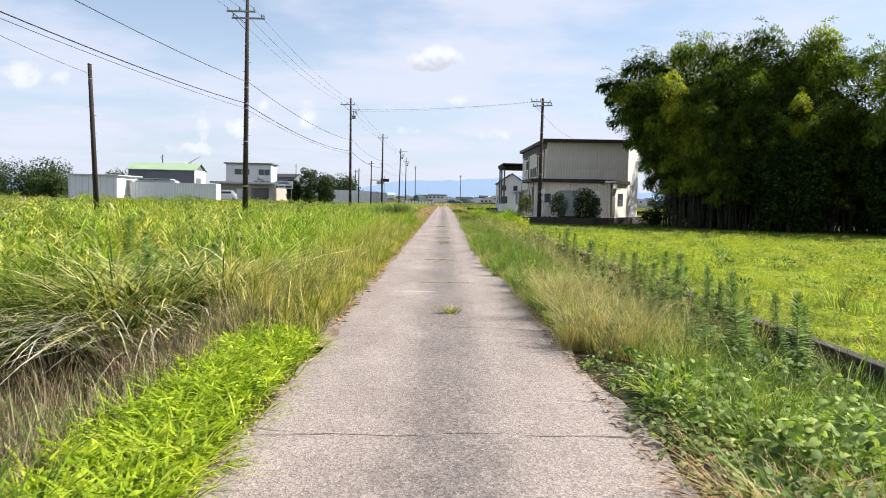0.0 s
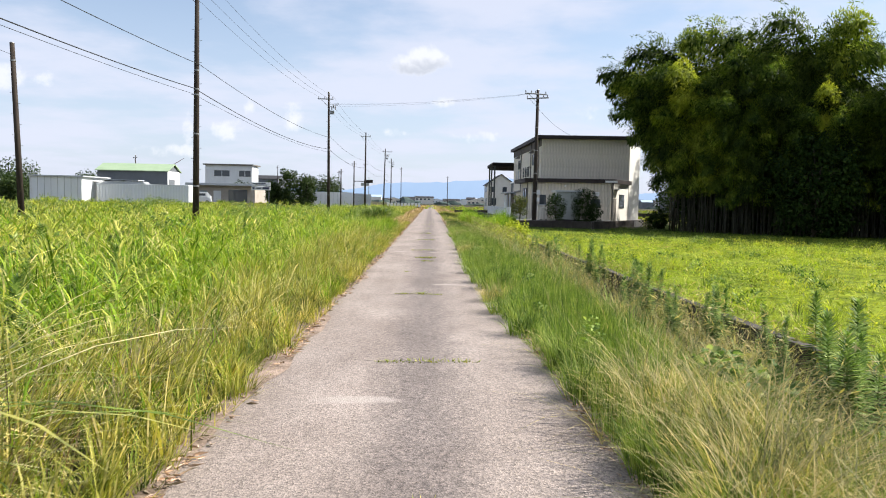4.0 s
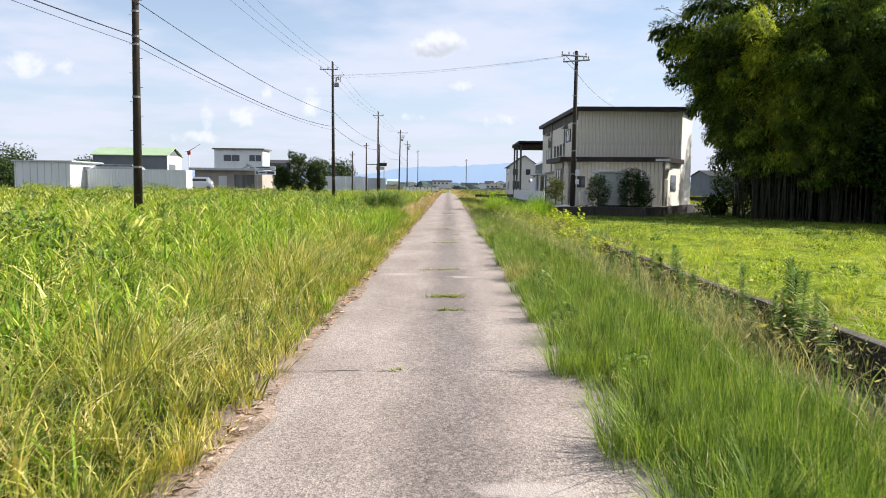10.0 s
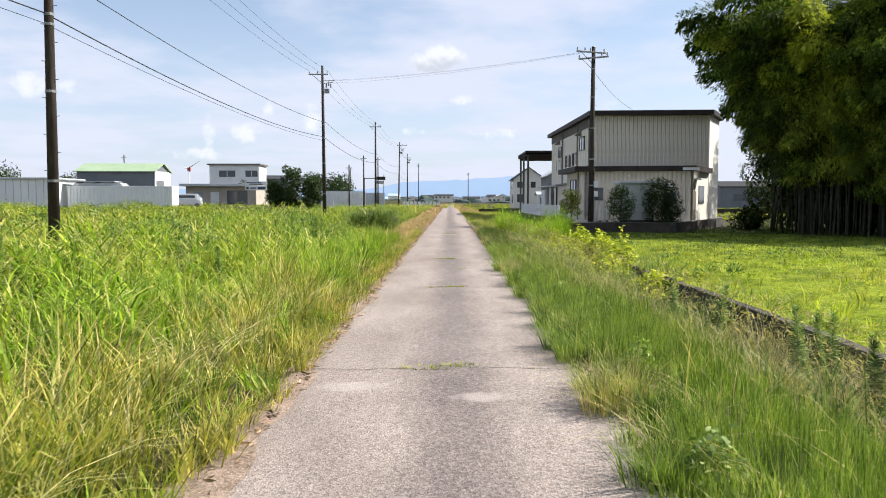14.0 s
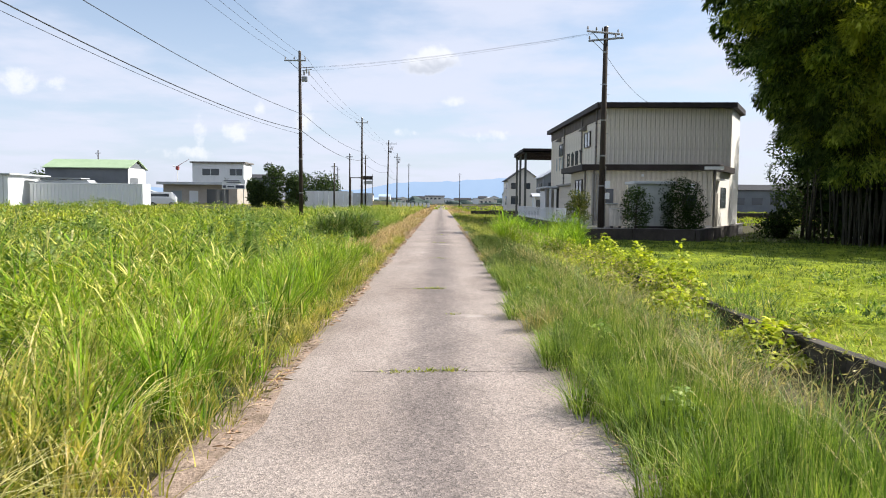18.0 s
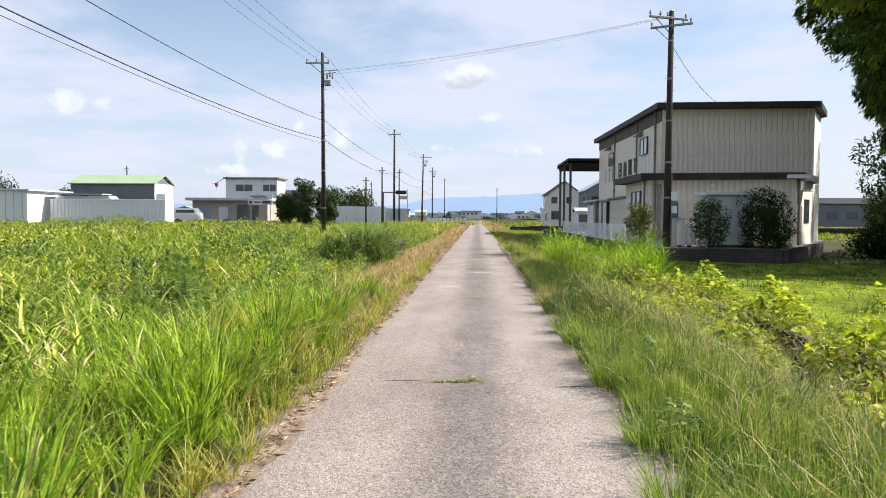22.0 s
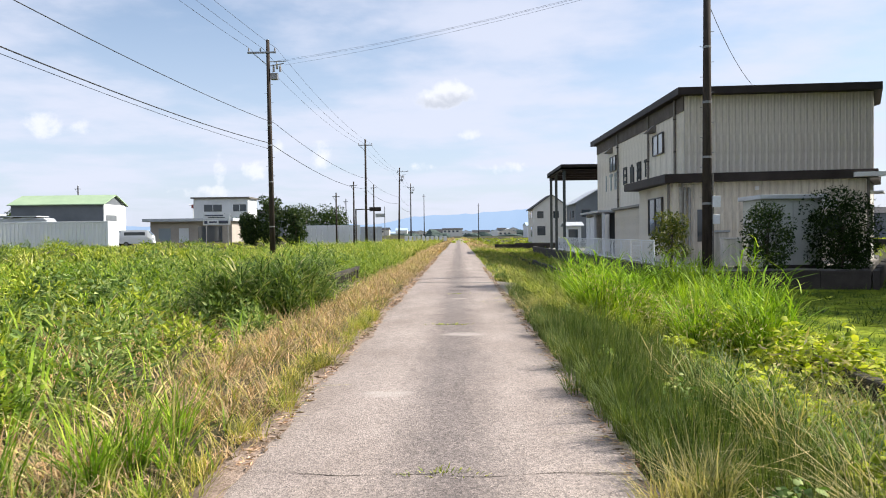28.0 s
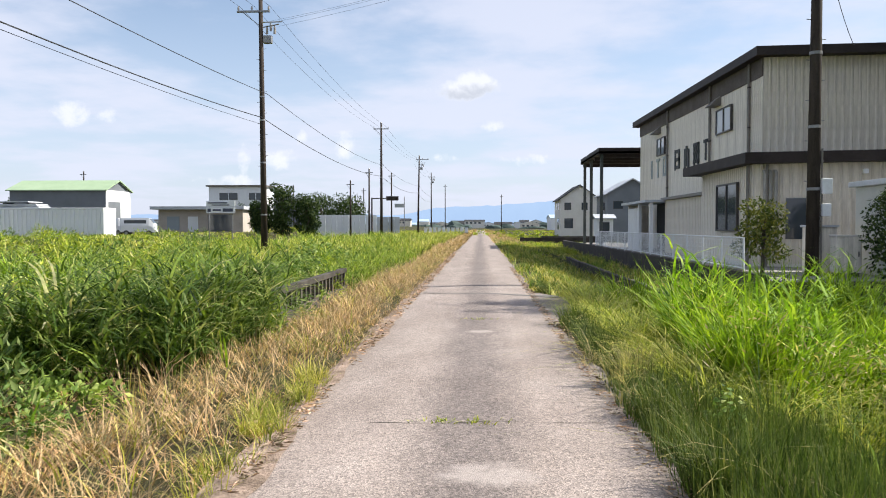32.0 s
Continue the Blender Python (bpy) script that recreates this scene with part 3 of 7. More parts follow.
def tube(pts, r, seg=5, bm=None):
    bm = bm or bmesh.new()
    pts = [Vector(p) for p in pts]
    rs = r if isinstance(r, (list, tuple)) else [r] * len(pts)
    rings = []
    for i, p in enumerate(pts):
        d = (pts[min(i + 1, len(pts) - 1)] - pts[max(i - 1, 0)]).normalized()
        q = d.to_track_quat("Z", "Y").to_matrix()
        rings.append([bm.verts.new(p + q @ Vector((rs[i] * math.cos(2 * math.pi * k / seg), rs[i] * math.sin(2 * math.pi * k / seg), 0))) for k in range(seg)])
    for a, b in zip(rings, rings[1:]):
        for k in range(seg):
            bm.faces.new((a[k], a[(k + 1) % seg], b[(k + 1) % seg], b[k]))
    bm.faces.new(rings[-1])
    bm.faces.new(rings[0][::-1])
    return bm


def tri_mesh(name, V, F):
    me = bpy.data.meshes.new(name)
    V, F = np.ascontiguousarray(V, np.float32), np.ascontiguousarray(F, np.int32)
    me.vertices.add(len(V))
    me.vertices.foreach_set("co", V.ravel())
    me.loops.add(F.size)
    me.loops.foreach_set("vertex_index", F.ravel())
    me.polygons.add(len(F))
    me.polygons.foreach_set("loop_start", np.arange(0, F.size, 3, dtype=np.int32))
    me.update(calc_edges=True)
    return me


def blade_arrays(pos, h, w, az, lean, curl, segs=3):
    """Tapered, bending grass blades as one pile of triangles."""
    n = len(pos)
    out = np.c_[np.cos(az), np.sin(az), np.zeros(n)]
    tw = az + np.pi / 2 + rng.uniform(-0.7, 0.7, n)
    side = np.c_[np.cos(tw), np.sin(tw), np.zeros(n)]
    levels = []
    for k in range(segs + 1):
        t = k / segs
        c = pos + out * (h * (lean * t + curl * t * t))[:, None]
        c[:, 2] += h * (t - 0.58 * curl * t ** 2.6)
        if k < segs:
            ww = (w * (1 - 0.55 * t))[:, None] * 0.5
            levels += [c - side * ww, c + side * ww]
        else:
            levels.append(c)
    V = np.stack(levels, 1)
    m = V.shape[1]
    f = []
    for k in range(segs - 1):
        a = 2 * k
        f += [(a, a + 1, a + 3), (a, a + 3, a + 2)]
    f.append((m - 3, m - 2, m - 1))
    F = np.array(f)[None] + (np.arange(n) * m)[:, None, None]
    return V.reshape(-1, 3), F.reshape(-1, 3)


def leaf_arrays(pos, along, length, width, fold=0.15, face=None):
    """Pointed leaves: each a diamond of two triangles folded along its rib; face is the way that the blades look."""
    n = len(pos)
    along = along / np.linalg.norm(along, axis=1)[:, None]
    ref = rng.normal(size=(n, 3)) if face is None else face
    side = np.cross(along, ref)
    side /= np.linalg.norm(side, axis=1)[:, None] + 1e-9
    nor = np.cross(side, along)
    L, W = length[:, None], width[:, None]
    mid = pos + along * L * 0.42
    V = np.stack([pos, mid + side * W * 0.5 + nor * W * fold, pos + along * L, mid - side * W * 0.5 + nor * W * fold], 1)
    F = np.array([(0, 1, 2), (0, 2, 3)])[None] + (np.arange(n) * 4)[:, None, None]
    return V.reshape(-1, 3), F.reshape(-1, 3)


def broad_leaf_arrays(pos, along, length, width, face):
    """Ovate leaves of four triangles, cupped a little along the rib."""
    n = len(pos)
    along = along / np.linalg.norm(along, axis=1)[:, None]
    side = np.cross(along, face)
    side /= np.linalg.norm(side, axis=1)[:, None] + 1e-9
    nor = np.cross(side, along)
    L, W = length[:, None], width[:, None]
    a, b = pos + along * L * 0.22 + nor * W * 0.10, pos + along * L * 0.60 + nor * W * 0.08
    V = np.stack([pos, a + side * W * 0.44, b + side * W * 0.40, pos + along * L - nor * W * 0.15, b - side * W * 0.40, a - side * W * 0.44], 1)
    F = np.array([(0, 1, 5), (1, 2, 4), (1, 4, 5), (2, 3, 4)])[None] + (np.arange(n) * 6)[:, None, None]
    return V.reshape(-1, 3), F.reshape(-1, 3)


def merge(*packs):
    vs, fs, o = [], [], 0
    for V, F in packs:
        vs.append(V)
        fs.append(F + o)
        o += len(V)
    return np.concatenate(vs), np.concatenate(fs)


def smooth01(v, a, b):
    t = np.clip((np.asarray(v, float) - a) / (b - a), 0, 1)
    return t * t * (3 - 2 * t)


def ground_z(x, y):
    """Height of the land: level road bed, soft left verge, right bank falling to a ditch, field behind it."""
    x, y = np.asarray(x, float), np.asarray(y, float)
    z = -0.06 - 0.02 * np.abs(x)
    left = -0.02 - 0.20 * smooth01(-x, 1.5, 3.6)
    left = left + 0.62 * smooth01(y, 95, 128) * smooth01(-x, 24, 34) + 0.7 * smooth01(y, 150, 212) * smooth01(-x, 30, 45)
    left = left - 0.42 * smooth01(-x, 2.2, 2.9) * (1 - smooth01(-x, 5.2, 6.8)) * (1 - smooth01(y, 8.6, 10.5))
    bank = -0.02 - 0.62 * smooth01(x, 1.7, 4.2)
    field = -0.34 - 0.14 * smooth01(x, 6, 20) - 0.12 * smooth01(y, 62, 71)
    right = np.where(x < 4.9, bank, field)
    flat = -0.02 - 0.25 * smooth01(x, 1.6, 4)
    k = smooth01(y, 100, 112)
    right = right * (1 - k) + flat * k
    z = np.where(x < -1.29, left, np.where(x > 1.29, right, -0.06))
    return z


def smooth_noise(x, y, s, seed=0.0):
    return (np.sin(x * s * 1.3 + seed) * np.cos(y * s + seed * 2.1) + np.sin((x + y) * s * 0.7 + 1.7 * seed) + np.sin(y * s * 2.3 - x * s * 0.9 + seed * 0.6) * 0.6) / 2.6


# ---- ground, road, ditch ----
gx = [-4000, -1500, -600, -300, -150, -100, -80, -70] + list(range(-64, -12, 4)) + [-12, -9, -7, -5.5, -4.4, -3.6, -3, -2.5, -2, -1.6, -1.29, -1.28, 0, 1.28, 1.29, 1.6, 2, 2.5, 3, 3.5, 4.2, 4.88, 4.92, 5.5, 7, 9, 12, 16, 20, 26, 34, 46, 60, 90, 150, 300, 600, 1500, 4000]
gy = [-4000, -1200, -300, -100, -40, -20, -10] + [i * 2.0 for i in range(-4, 58)] + list(range(118, 240, 6)) + [260, 300, 340, 400, 600, 1200, 2500, 6000]
GX, GY = np.meshgrid(np.array(gx, float), np.array(gy, float))
GZ = ground_z(GX, GY) + 0.03 * smooth_noise(GX, GY, 0.9, 2.0) * (np.abs(GX) > 1.4) * (np.abs(GX) < 60)
verts = np.stack([GX, GY, GZ], -1).reshape(-1, 3)
nx, ny = len(gx), len(gy)
quads = [(j * nx + i, j * nx + i + 1, (j + 1) * nx + i + 1, (j + 1) * nx + i) for j in range(ny - 1) for i in range(nx - 1)]
me = bpy.data.meshes.new("ground")
me.from_pydata(verts.tolist(), [], quads)
link_mesh("ground", me, M_EARTH, label="grassy farmland soil with a ditch beside the lane", category="ground", kind="structure")

fx = [4.96, 5.5, 7, 9, 12, 16, 20, 26, 34, 46, 60, 90, 150]
fy = [-60.0, -20.0] + [i * 2.0 for i in range(-8, 37)]
FX, FY = np.meshgrid(np.array(fx), np.array(fy))
FZ = ground_z(FX, FY) + 0.045 + 0.03 * smooth_noise(FX, FY, 0.9, 2.0)
quads = [(j * len(fx) + i, j * len(fx) + i + 1, (j + 1) * len(fx) + i + 1, (j + 1) * len(fx) + i) for j in range(len(fy) - 1) for i in range(len(fx) - 1)]
me = bpy.data.meshes.new("field")
me.from_pydata(np.stack([FX, FY, FZ], -1).reshape(-1, 3).tolist(), [], quads)
link_mesh("field", me, M_FIELD, label="mown green field turf beyond the ditch", category="field", kind="structure")


def road_edge(y, s):
    return 0.05 * math.sin(y * 0.9 + s) + 0.035 * math.sin(y * 2.3 + 2 * s) + 0.02 * math.sin(y * 6.1 + s)


bm = bmesh.new()
rows_v = []
y = -14.0
while y < 335:
    l, r = -1.27 + road_edge(y, 1.0), 1.40 + road_edge(y, 4.0)
    if 64.6 < y < 69.8:
        r += 0.75 * math.sin((y - 64.6) / 5.2 * math.pi) ** 0.8
    xs = [l, l + 0.04, -0.6, 0, 0.6, r - 0.04, r]
    zs = [-0.08, -0.004, 0.008, 0.012, 0.008, -0.004, -0.08]
    rows_v.append([bm.verts.new((a, y, b)) for a, b in zip(xs, zs)])
    y += 0.33 if y < 110 else 3.0
for a, b in zip(rows_v, rows_v[1:]):
    for i in range(6):
        bm.faces.new((a[i], a[i + 1], b[i + 1], b[i]))
road = part("road", bm, M_ROAD, label="narrow worn concrete farm lane with cracked joints", category="road", kind="structure")

for i, y0 in enumerate((4.8, 8.94, 13.8, 19.0, 23.0, 26.0, 27.05, 30.4, 36.85, 43.2, 50.4, 58.2, 64.6, 76.5, 82, 88, 95, 103)):
    bm = bmesh.new()
    n = 60
    top, bot = [], []
    x_l, x_r = (-1.2, 1.3) if i % 3 != 2 else (-0.7, 1.1)
    ph = i * 1.7
    fat = 0.0075 if i % 2 else 0.0055
    for k in range(n + 1):
        x = x_l + (x_r - x_l) * k / n
        c = y0 + 0.05 * math.sin(x * 2.1 + ph) + 0.025 * math.sin(x * 7 + ph * 2) + 0.012 * noise.noise((x * 11, y0, 0))
        half = fat * max(0.0, 0.55 + 1.6 * noise.noise((x * 3.1, y0 * 3.3, 1)))
        z = 0.0135 - 0.006 * abs(x)
        top.append(bm.verts.new((x, c + half, z)))
        bot.append(bm.verts.new((x, c - half, z)))
    for k in range(n):
        bm.faces.new((bot[k], bot[k + 1], top[k + 1], top[k]))
    part("crack", bm, M_CRACK, road)

# dark uneven strip across the lane, wider towards the right
bm = bmesh.new()
edge = []
for k in range(49):
    x = -1.12 + 2.95 * k / 48
    c = 69.25 - 0.10 * x - 0.16 * x * abs(x) * (x > 0) + 0.06 * math.sin(x * 4.2) + 0.03 * noise.noise((x * 9, 2, 0))
    half = (0.07 + 0.11 * smooth01(x, -0.6, 1.2)) * (0.9 + 0.7 * noise.noise((x * 2.7, 7, 0)))
    z = 0.0145 - 0.006 * abs(x) if x < 1.2 else 0.0095
    edge.append((bm.verts.new((x, c - half, z)), bm.verts.new((x, c + half, z))))
for a, b in zip(edge, edge[1:]):
    bm.faces.new((a[0], b[0], b[1], a[1]))
part("lane_strip", bm, M_LANESTRIP, road, "dark uneven strip across the lane")

ditch = thing("ditch_wall", "weathered dark concrete retaining wall along the field ditch", "retaining wall", kind="structure")
panel_me = finish(boxed(-0.06, 0.06, -0.985, 0.985, -0.62, 0.07, 0.012))
panel_me.materials.append(M_CONC)
cap_me = finish(boxed(-0.09, 0.09, -0.985, 0.985, 0.07, 0.13, 0.01))
cap_me.materials.append(M_CONC)
for i in range(50):
    yy = -4 + i * 2.0
    p = link_mesh("wall_panel", panel_me, None, ditch)
    p.location = (4.9 + 0.02 * math.sin(i * 2.1), yy, -0.34 + 0.012 * math.sin(i * 1.3))
    c = link_mesh("coping", cap_me, None, ditch)
    c.location = p.location

cross = boxed(-200, 200, 335, 341, -0.1, 0.02)
part("crossing_road", cross, M_ROAD, label="distant crossing road at the end of the lane", category="road", kind="structure")

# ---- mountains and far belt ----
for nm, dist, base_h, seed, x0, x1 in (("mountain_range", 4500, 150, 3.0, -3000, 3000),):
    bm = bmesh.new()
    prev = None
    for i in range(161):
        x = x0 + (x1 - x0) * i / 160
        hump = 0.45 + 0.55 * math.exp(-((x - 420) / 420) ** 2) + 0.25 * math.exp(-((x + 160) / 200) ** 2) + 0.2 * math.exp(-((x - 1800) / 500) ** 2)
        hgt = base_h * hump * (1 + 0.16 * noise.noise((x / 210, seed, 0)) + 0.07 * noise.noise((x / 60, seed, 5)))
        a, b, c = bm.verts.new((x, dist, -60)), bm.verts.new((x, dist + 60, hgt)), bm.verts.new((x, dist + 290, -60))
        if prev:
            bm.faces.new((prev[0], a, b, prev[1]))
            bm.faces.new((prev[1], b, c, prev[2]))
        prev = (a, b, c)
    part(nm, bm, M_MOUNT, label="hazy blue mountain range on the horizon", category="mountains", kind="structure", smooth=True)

# ---- poles and wires ----
def utility_pole(name, label, x, y, h, lean=(0, 0), arms=(), bands=(), gear=False, r0=0.175, r1=0.10, pegs=True, base_z=None, group="utility poles"):
    bz = float(ground_z(x, y)) if base_z is None else base_z
    t = thing(name, label, "utility pole", group, (x, y, bz))
    top = Vector((lean[0], lean[1], h))
    part("pole", tube([(0, 0, -0.15), top * 0.5, top], [r0, (r0 + r1) / 2, r1], 14), M_POLE, t, smooth=True)
    part("cap", rod(top, top + Vector((0, 0, 0.05)), r1 + 0.01, r1 - 0.02, 12), M_STEEL, t)

    def along(z):
        return top * (z / h)
    for z in bands:
        c = along(z)
        rr = r0 + (r1 - r0) * z / h + 0.012
        part("band", rod(c - Vector((0, 0, 0.04)), c + Vector((0, 0, 0.04)), rr, rr, 14), M_STEEL, t)
    if pegs:
        for k in range(int((h - 4.5) / 0.55)):
            z = 2.6 + 0.55 * k
            c = along(z)
            s = 1 if k % 2 else -1
            part("step_peg", rod(c, c + Vector((s * 0.26, 0, 0.02)), 0.011, 0.011, 5), M_STEEL, t)
    for z, xa, xb, ang, ins in arms:
        c = along(z)
        m = Matrix.Rotation(radians(ang), 3, "Z")
        bm = boxed(xa, xb, -0.19, -0.09, -0.05, 0.05, 0.01)
        for v in bm.verts:
            v.co = m @ v.co + c
        arm = part("crossarm", bm, M_STEEL, t)
        bm = rod(m @ Vector((xa * 0.75, -0.14, -0.03)) + c, c + Vector((0, 0, -0.75)), 0.02, 0.02, 6)
        part("arm_brace", bm, M_STEEL, t)
        for xi in ins:
            b0 = m @ Vector((xi, -0.14, 0.05)) + c
            bm = rod(b0, b0 + Vector((0, 0, 0.10)), 0.02, 0.02, 8)
            rod(b0 + Vector((0, 0, 0.06)), b0 + Vector((0, 0, 0.14)), 0.06, 0.045, 10, bm)
            rod(b0 + Vector((0, 0, 0.14)), b0 + Vector((0, 0, 0.22)), 0.05, 0.03, 10, bm)
            part("insulator", bm, M_CERAMIC, arm)
    if gear:
        c = along(h - 1.55)
        bm = bmesh.new()
        rod(c + Vector((0.15, -0.1, 0)), c + Vector((1.0, -0.2, 0.12)), 0.03, 0.03, 6, bm)
        rod(c + Vector((0.1, -0.1, 0.25)), c + Vector((1.05, 0.2, 0.35)), 0.03, 0.03, 6, bm)
        part("side_arm", bm, M_STEEL, t)
        for dx, dz in ((0.35, -0.35), (0.55, -0.2), (0.75, -0.35)):
            bm = rod(c + Vector((dx, -0.12, dz)), c + Vector((dx, -0.12, dz + 0.32)), 0.07, 0.06, 10)
            rod(c + Vector((dx, -0.12, dz + 0.32)), c + Vector((dx, -0.12, dz + 0.42)), 0.03, 0.03, 8, bm)
            part("switch", bm, M_CERAMIC, t)
        part("switch_box", boxed(c.x + 0.18, c.x + 0.62, -0.28, -0.02, c.z - 0.85, c.z - 0.45, 0.03), M_STEEL, t)
    return t


ARM = ((12.75, -1.2, 0.52, 0, (-1.12, -0.42, 0.45)),)
P1, P2, P3, P4 = (-12.1, 47.0), (-11.1, 91.9), (-11.05, 138.6), (-10.5, 182)
utility_pole("utility_pole", "tall dark concrete utility pole with crossarm standing in reeds", *P1, 13.6, (0.06, 0), (*ARM, (12.35, -0.9, 1.1, 0, (-0.8, 0.9, 1.05))), (8.25, 7.3, 7.0, 5.0, 2.3, 12.75))
utility_pole("utility_pole", "tall dark utility pole with crossarm and switch gear", *P2, 13.5, (-0.12, 0), ARM, (8.4, 7.2, 5.0, 2.3, 12.75), True)
utility_pole("utility_pole", "tall dark utility pole with a plain crossarm", *P3, 13.3, (0, 0), ((12.6, -0.85, 0.85, 0, (-0.8, 0, 0.8)),), (8.3, 7.2, 12.6))
utility_pole("utility_pole", "distant utility pole with crossarm and transformer", *P4, 13.6, (0.25, 0), ((12.9, -0.5, 1.6, 0, (-0.4, 0.6, 1.5)),), (8.3, 7.2), True)
utility_pole("utility_pole", "distant utility pole beside the lane", -11.2, 228, 13.9, (0, 0), ((12.9, -0.8, 0.8, 0, (-0.7, 0.7)),), (8.3,), True)
utility_pole("utility_pole", "slightly leaning dark wooden pole in the reed field", -21.6, 48, 9.6, (-0.42, 0), (), (8.7,), False, 0.17, 0.12, True)
utility_pole("utility_pole", "dark utility pole with angled crossarms beside the workshop", 9.25, 74.0, 11.3, (0.05, 0), ((10.95, -1.3, 0.8, 20, (-1.25, -0.7, -0.3, 0.7)), (10.6, -0.95, 1.05, -28, (-0.9, 0.6, 0.95))), (2.4, 4.1, 6.1, 8.1, 9.9), False, 0.185, 0.12, True, 0.1)
for x, y, h in ((-16.5, 150, 7.5), (-14.1, 150, 9.0), (6.2, 280, 11.0), (-24, 210, 9.5), (-62, 170, 9.5), (-46, 240, 10.5), (-9.6, 262, 13), (-13.8, 172, 10)):
    utility_pole("utility_pole", "thin distant utility pole", x, y, h, (0, 0), ((h - 0.5, -0.5, 0.5, 0, ()),), (), False, 0.14, 0.09, False)

pr_meter = thing("meter_box", "pale meter boxes strapped to the utility pole", "meter box", at=(9.25, 74, 0))
part("box", boxed(0.16, 0.44, -0.22, -0.02, 2.36, 2.78, 0.02), M_WHITE, pr_meter)
part("box", boxed(0.18, 0.42, -0.2, -0.02, 1.75, 2.1, 0.02), M_WHITE, pr_meter)
part("conduit", rod((0.2, -0.08, 0.2), (0.2, -0.08, 3.6), 0.03, 0.03, 8), M_DPIPE, pr_meter)


def wire(a, b, sag, r=0.013, label="black overhead cable strung between poles"):
    a, b = Vector(a), Vector(b)
    pts = []
    for i in range(25):
        t = i / 24
        p = a.lerp(b, t)
        p.z -= 4 * sag * t * (1 - t)
        pts.append(p)
    part("overhead_wire", tube(pts, r, 5), M_WIRE, label=label, category="cable", group="overhead wires")


P0, P5 = (-12.9, -2.0), (-11.2, 228)
chain = (P0, P1, P2, P3, P4, P5)
for a, b in zip(chain, chain[1:]):
    for dx, z in ((-1.12, 12.75), (-0.42, 12.8), (0.45, 12.75)):
        wire((a[0] + dx, a[1] - 0.14, z), (b[0] + dx, b[1] - 0.14, z), 0.6, 0.009)
    wire((a[0] + 0.19, a[1], 8.33), (b[0] + 0.19, b[1], 8.33), 0.55, 0.016)
    wire((a[0] - 0.05, a[1] - 0.18, 7.1), (b[0] - 0.05, b[1] - 0.18, 7.1), 0.6, 0.021)
wire((P0[0] - 0.1, P0[1], 6.75), (P1[0] - 0.2, P1[1], 6.85), 0.45, 0.010)
wire((P1[0] - 0.2, P1[1], 6.85), (P2[0] - 0.2, P2[1], 6.8), 0.45, 0.010)
wire((P0[0] + 0.3, P0[1], 8.6), (-21.9, 48, 8.75), 0.7, 0.011)
for dx, dz in ((0.4, 12.0), (0.6, 11.95), (0.9, 11.75)):
    wire((P2[0] + dx, P2[1] - 0.2, dz), (9.25 + dx * 0.7 - 0.6, 74.0, 11.15), 0.3, 0.005)
wire((9.3, 74, 9.9), (14.0, 81.9, 8.2), 0.35, 0.012)
wire((9.3, 74, 9.7), (9.3, 74.2, 3.2), 0.0, 0.014)

# ---- workshop building ----
YARD = 0.12
yard = prism([(7.2, 71.52), (13.75, 71.52), (20.05, 82.4), (22.6, 87.2), (22.6, 116), (7.2, 116)], -0.6, YARD)
part("yard", yard, M_GRAVEL, label="gravelled raised yard around the workshop", category="yard", kind="structure")
rw = thing("retaining_wall", "stained dark brown concrete retaining wall below the yard", "retaining wall", kind="structure")
for i in range(4):
    a, b = 7.05 + i * 1.68, 7.05 + i * 1.68 + 1.665
    part("wall_panel", boxed(a, b, 71.25, 71.5, -0.85, 0.14 + 0.02 * math.sin(i), 0.015), M_DARKWALL, rw)
leg = Vector((6.3, 10.88)).normalized()
for i in range(6):
    a = Vector((13.80, 71.27)) + leg * (i * 2.1)
    b, n = a + leg * 2.085, Vector((leg.y, -leg.x)) * 0.2
    part("wall_panel", prism([tuple(a), tuple(a + n), tuple(b + n), tuple(b)], -0.85, 0.13 + 0.02 * math.sin(i * 1.9)), M_DARKWALL, rw)
for i in range(15):
    a = 71.5 + i * 3.0
    part("wall_panel", boxed(6.95, 7.19, a, a + 2.98, -0.75, 0.30, 0.015), M_DARKWALL, rw)

fence = thing("mesh_fence", "low white metal fence along the yard wall", "fence", kind="structure")
for i in range(15):
    yy = 73.0 + i * 1.86
    part("post", rod((7.07, yy, 0.30), (7.07, yy, 1.2), 0.025, 0.025, 8), M_WHITE, fence)
for z in (0.38, 1.18):
    part("rail", rod((7.07, 73.0, z), (7.07, 99.04, z), 0.02, 0.02, 6), M_WHITE, fence)
bm = bmesh.new()
for i in range(521):
    yy = 73.0 + i * 0.05
    rod((7.07, yy, 0.38), (7.07, yy, 1.18), 0.003, 0.003, 3, bm)
for z in np.linspace(0.45, 1.1, 6):
    rod((7.07, 73.0, z), (7.07, 99.0, z), 0.004, 0.004, 3, bm)
part("mesh", bm, M_WHITE, fence)

workshop = thing("workshop_building", "two-storey beige steel-clad workshop with brown flat roof trim", "building", at=(0, 0, 0))
A0, A1 = Vector((9.4, 79.0)), Vector((16.8, 77.4))
B0, B1, B2 = Vector((11.0, 82.7)), Vector((19.65, 82.15)), Vector((21.75, 86.2))
part("lower_storey", prism([A0, A1, (19.58, 82.05), (19.5, 85), (9.4, 85.1)], YARD, 3.6), M_CREAM, workshop)
part("upper_storey", prism([B0, B1, B2, (21.75, 103.2), (10.55, 103.2)], YARD + 0.02, 7.98), M_CREAM, workshop)


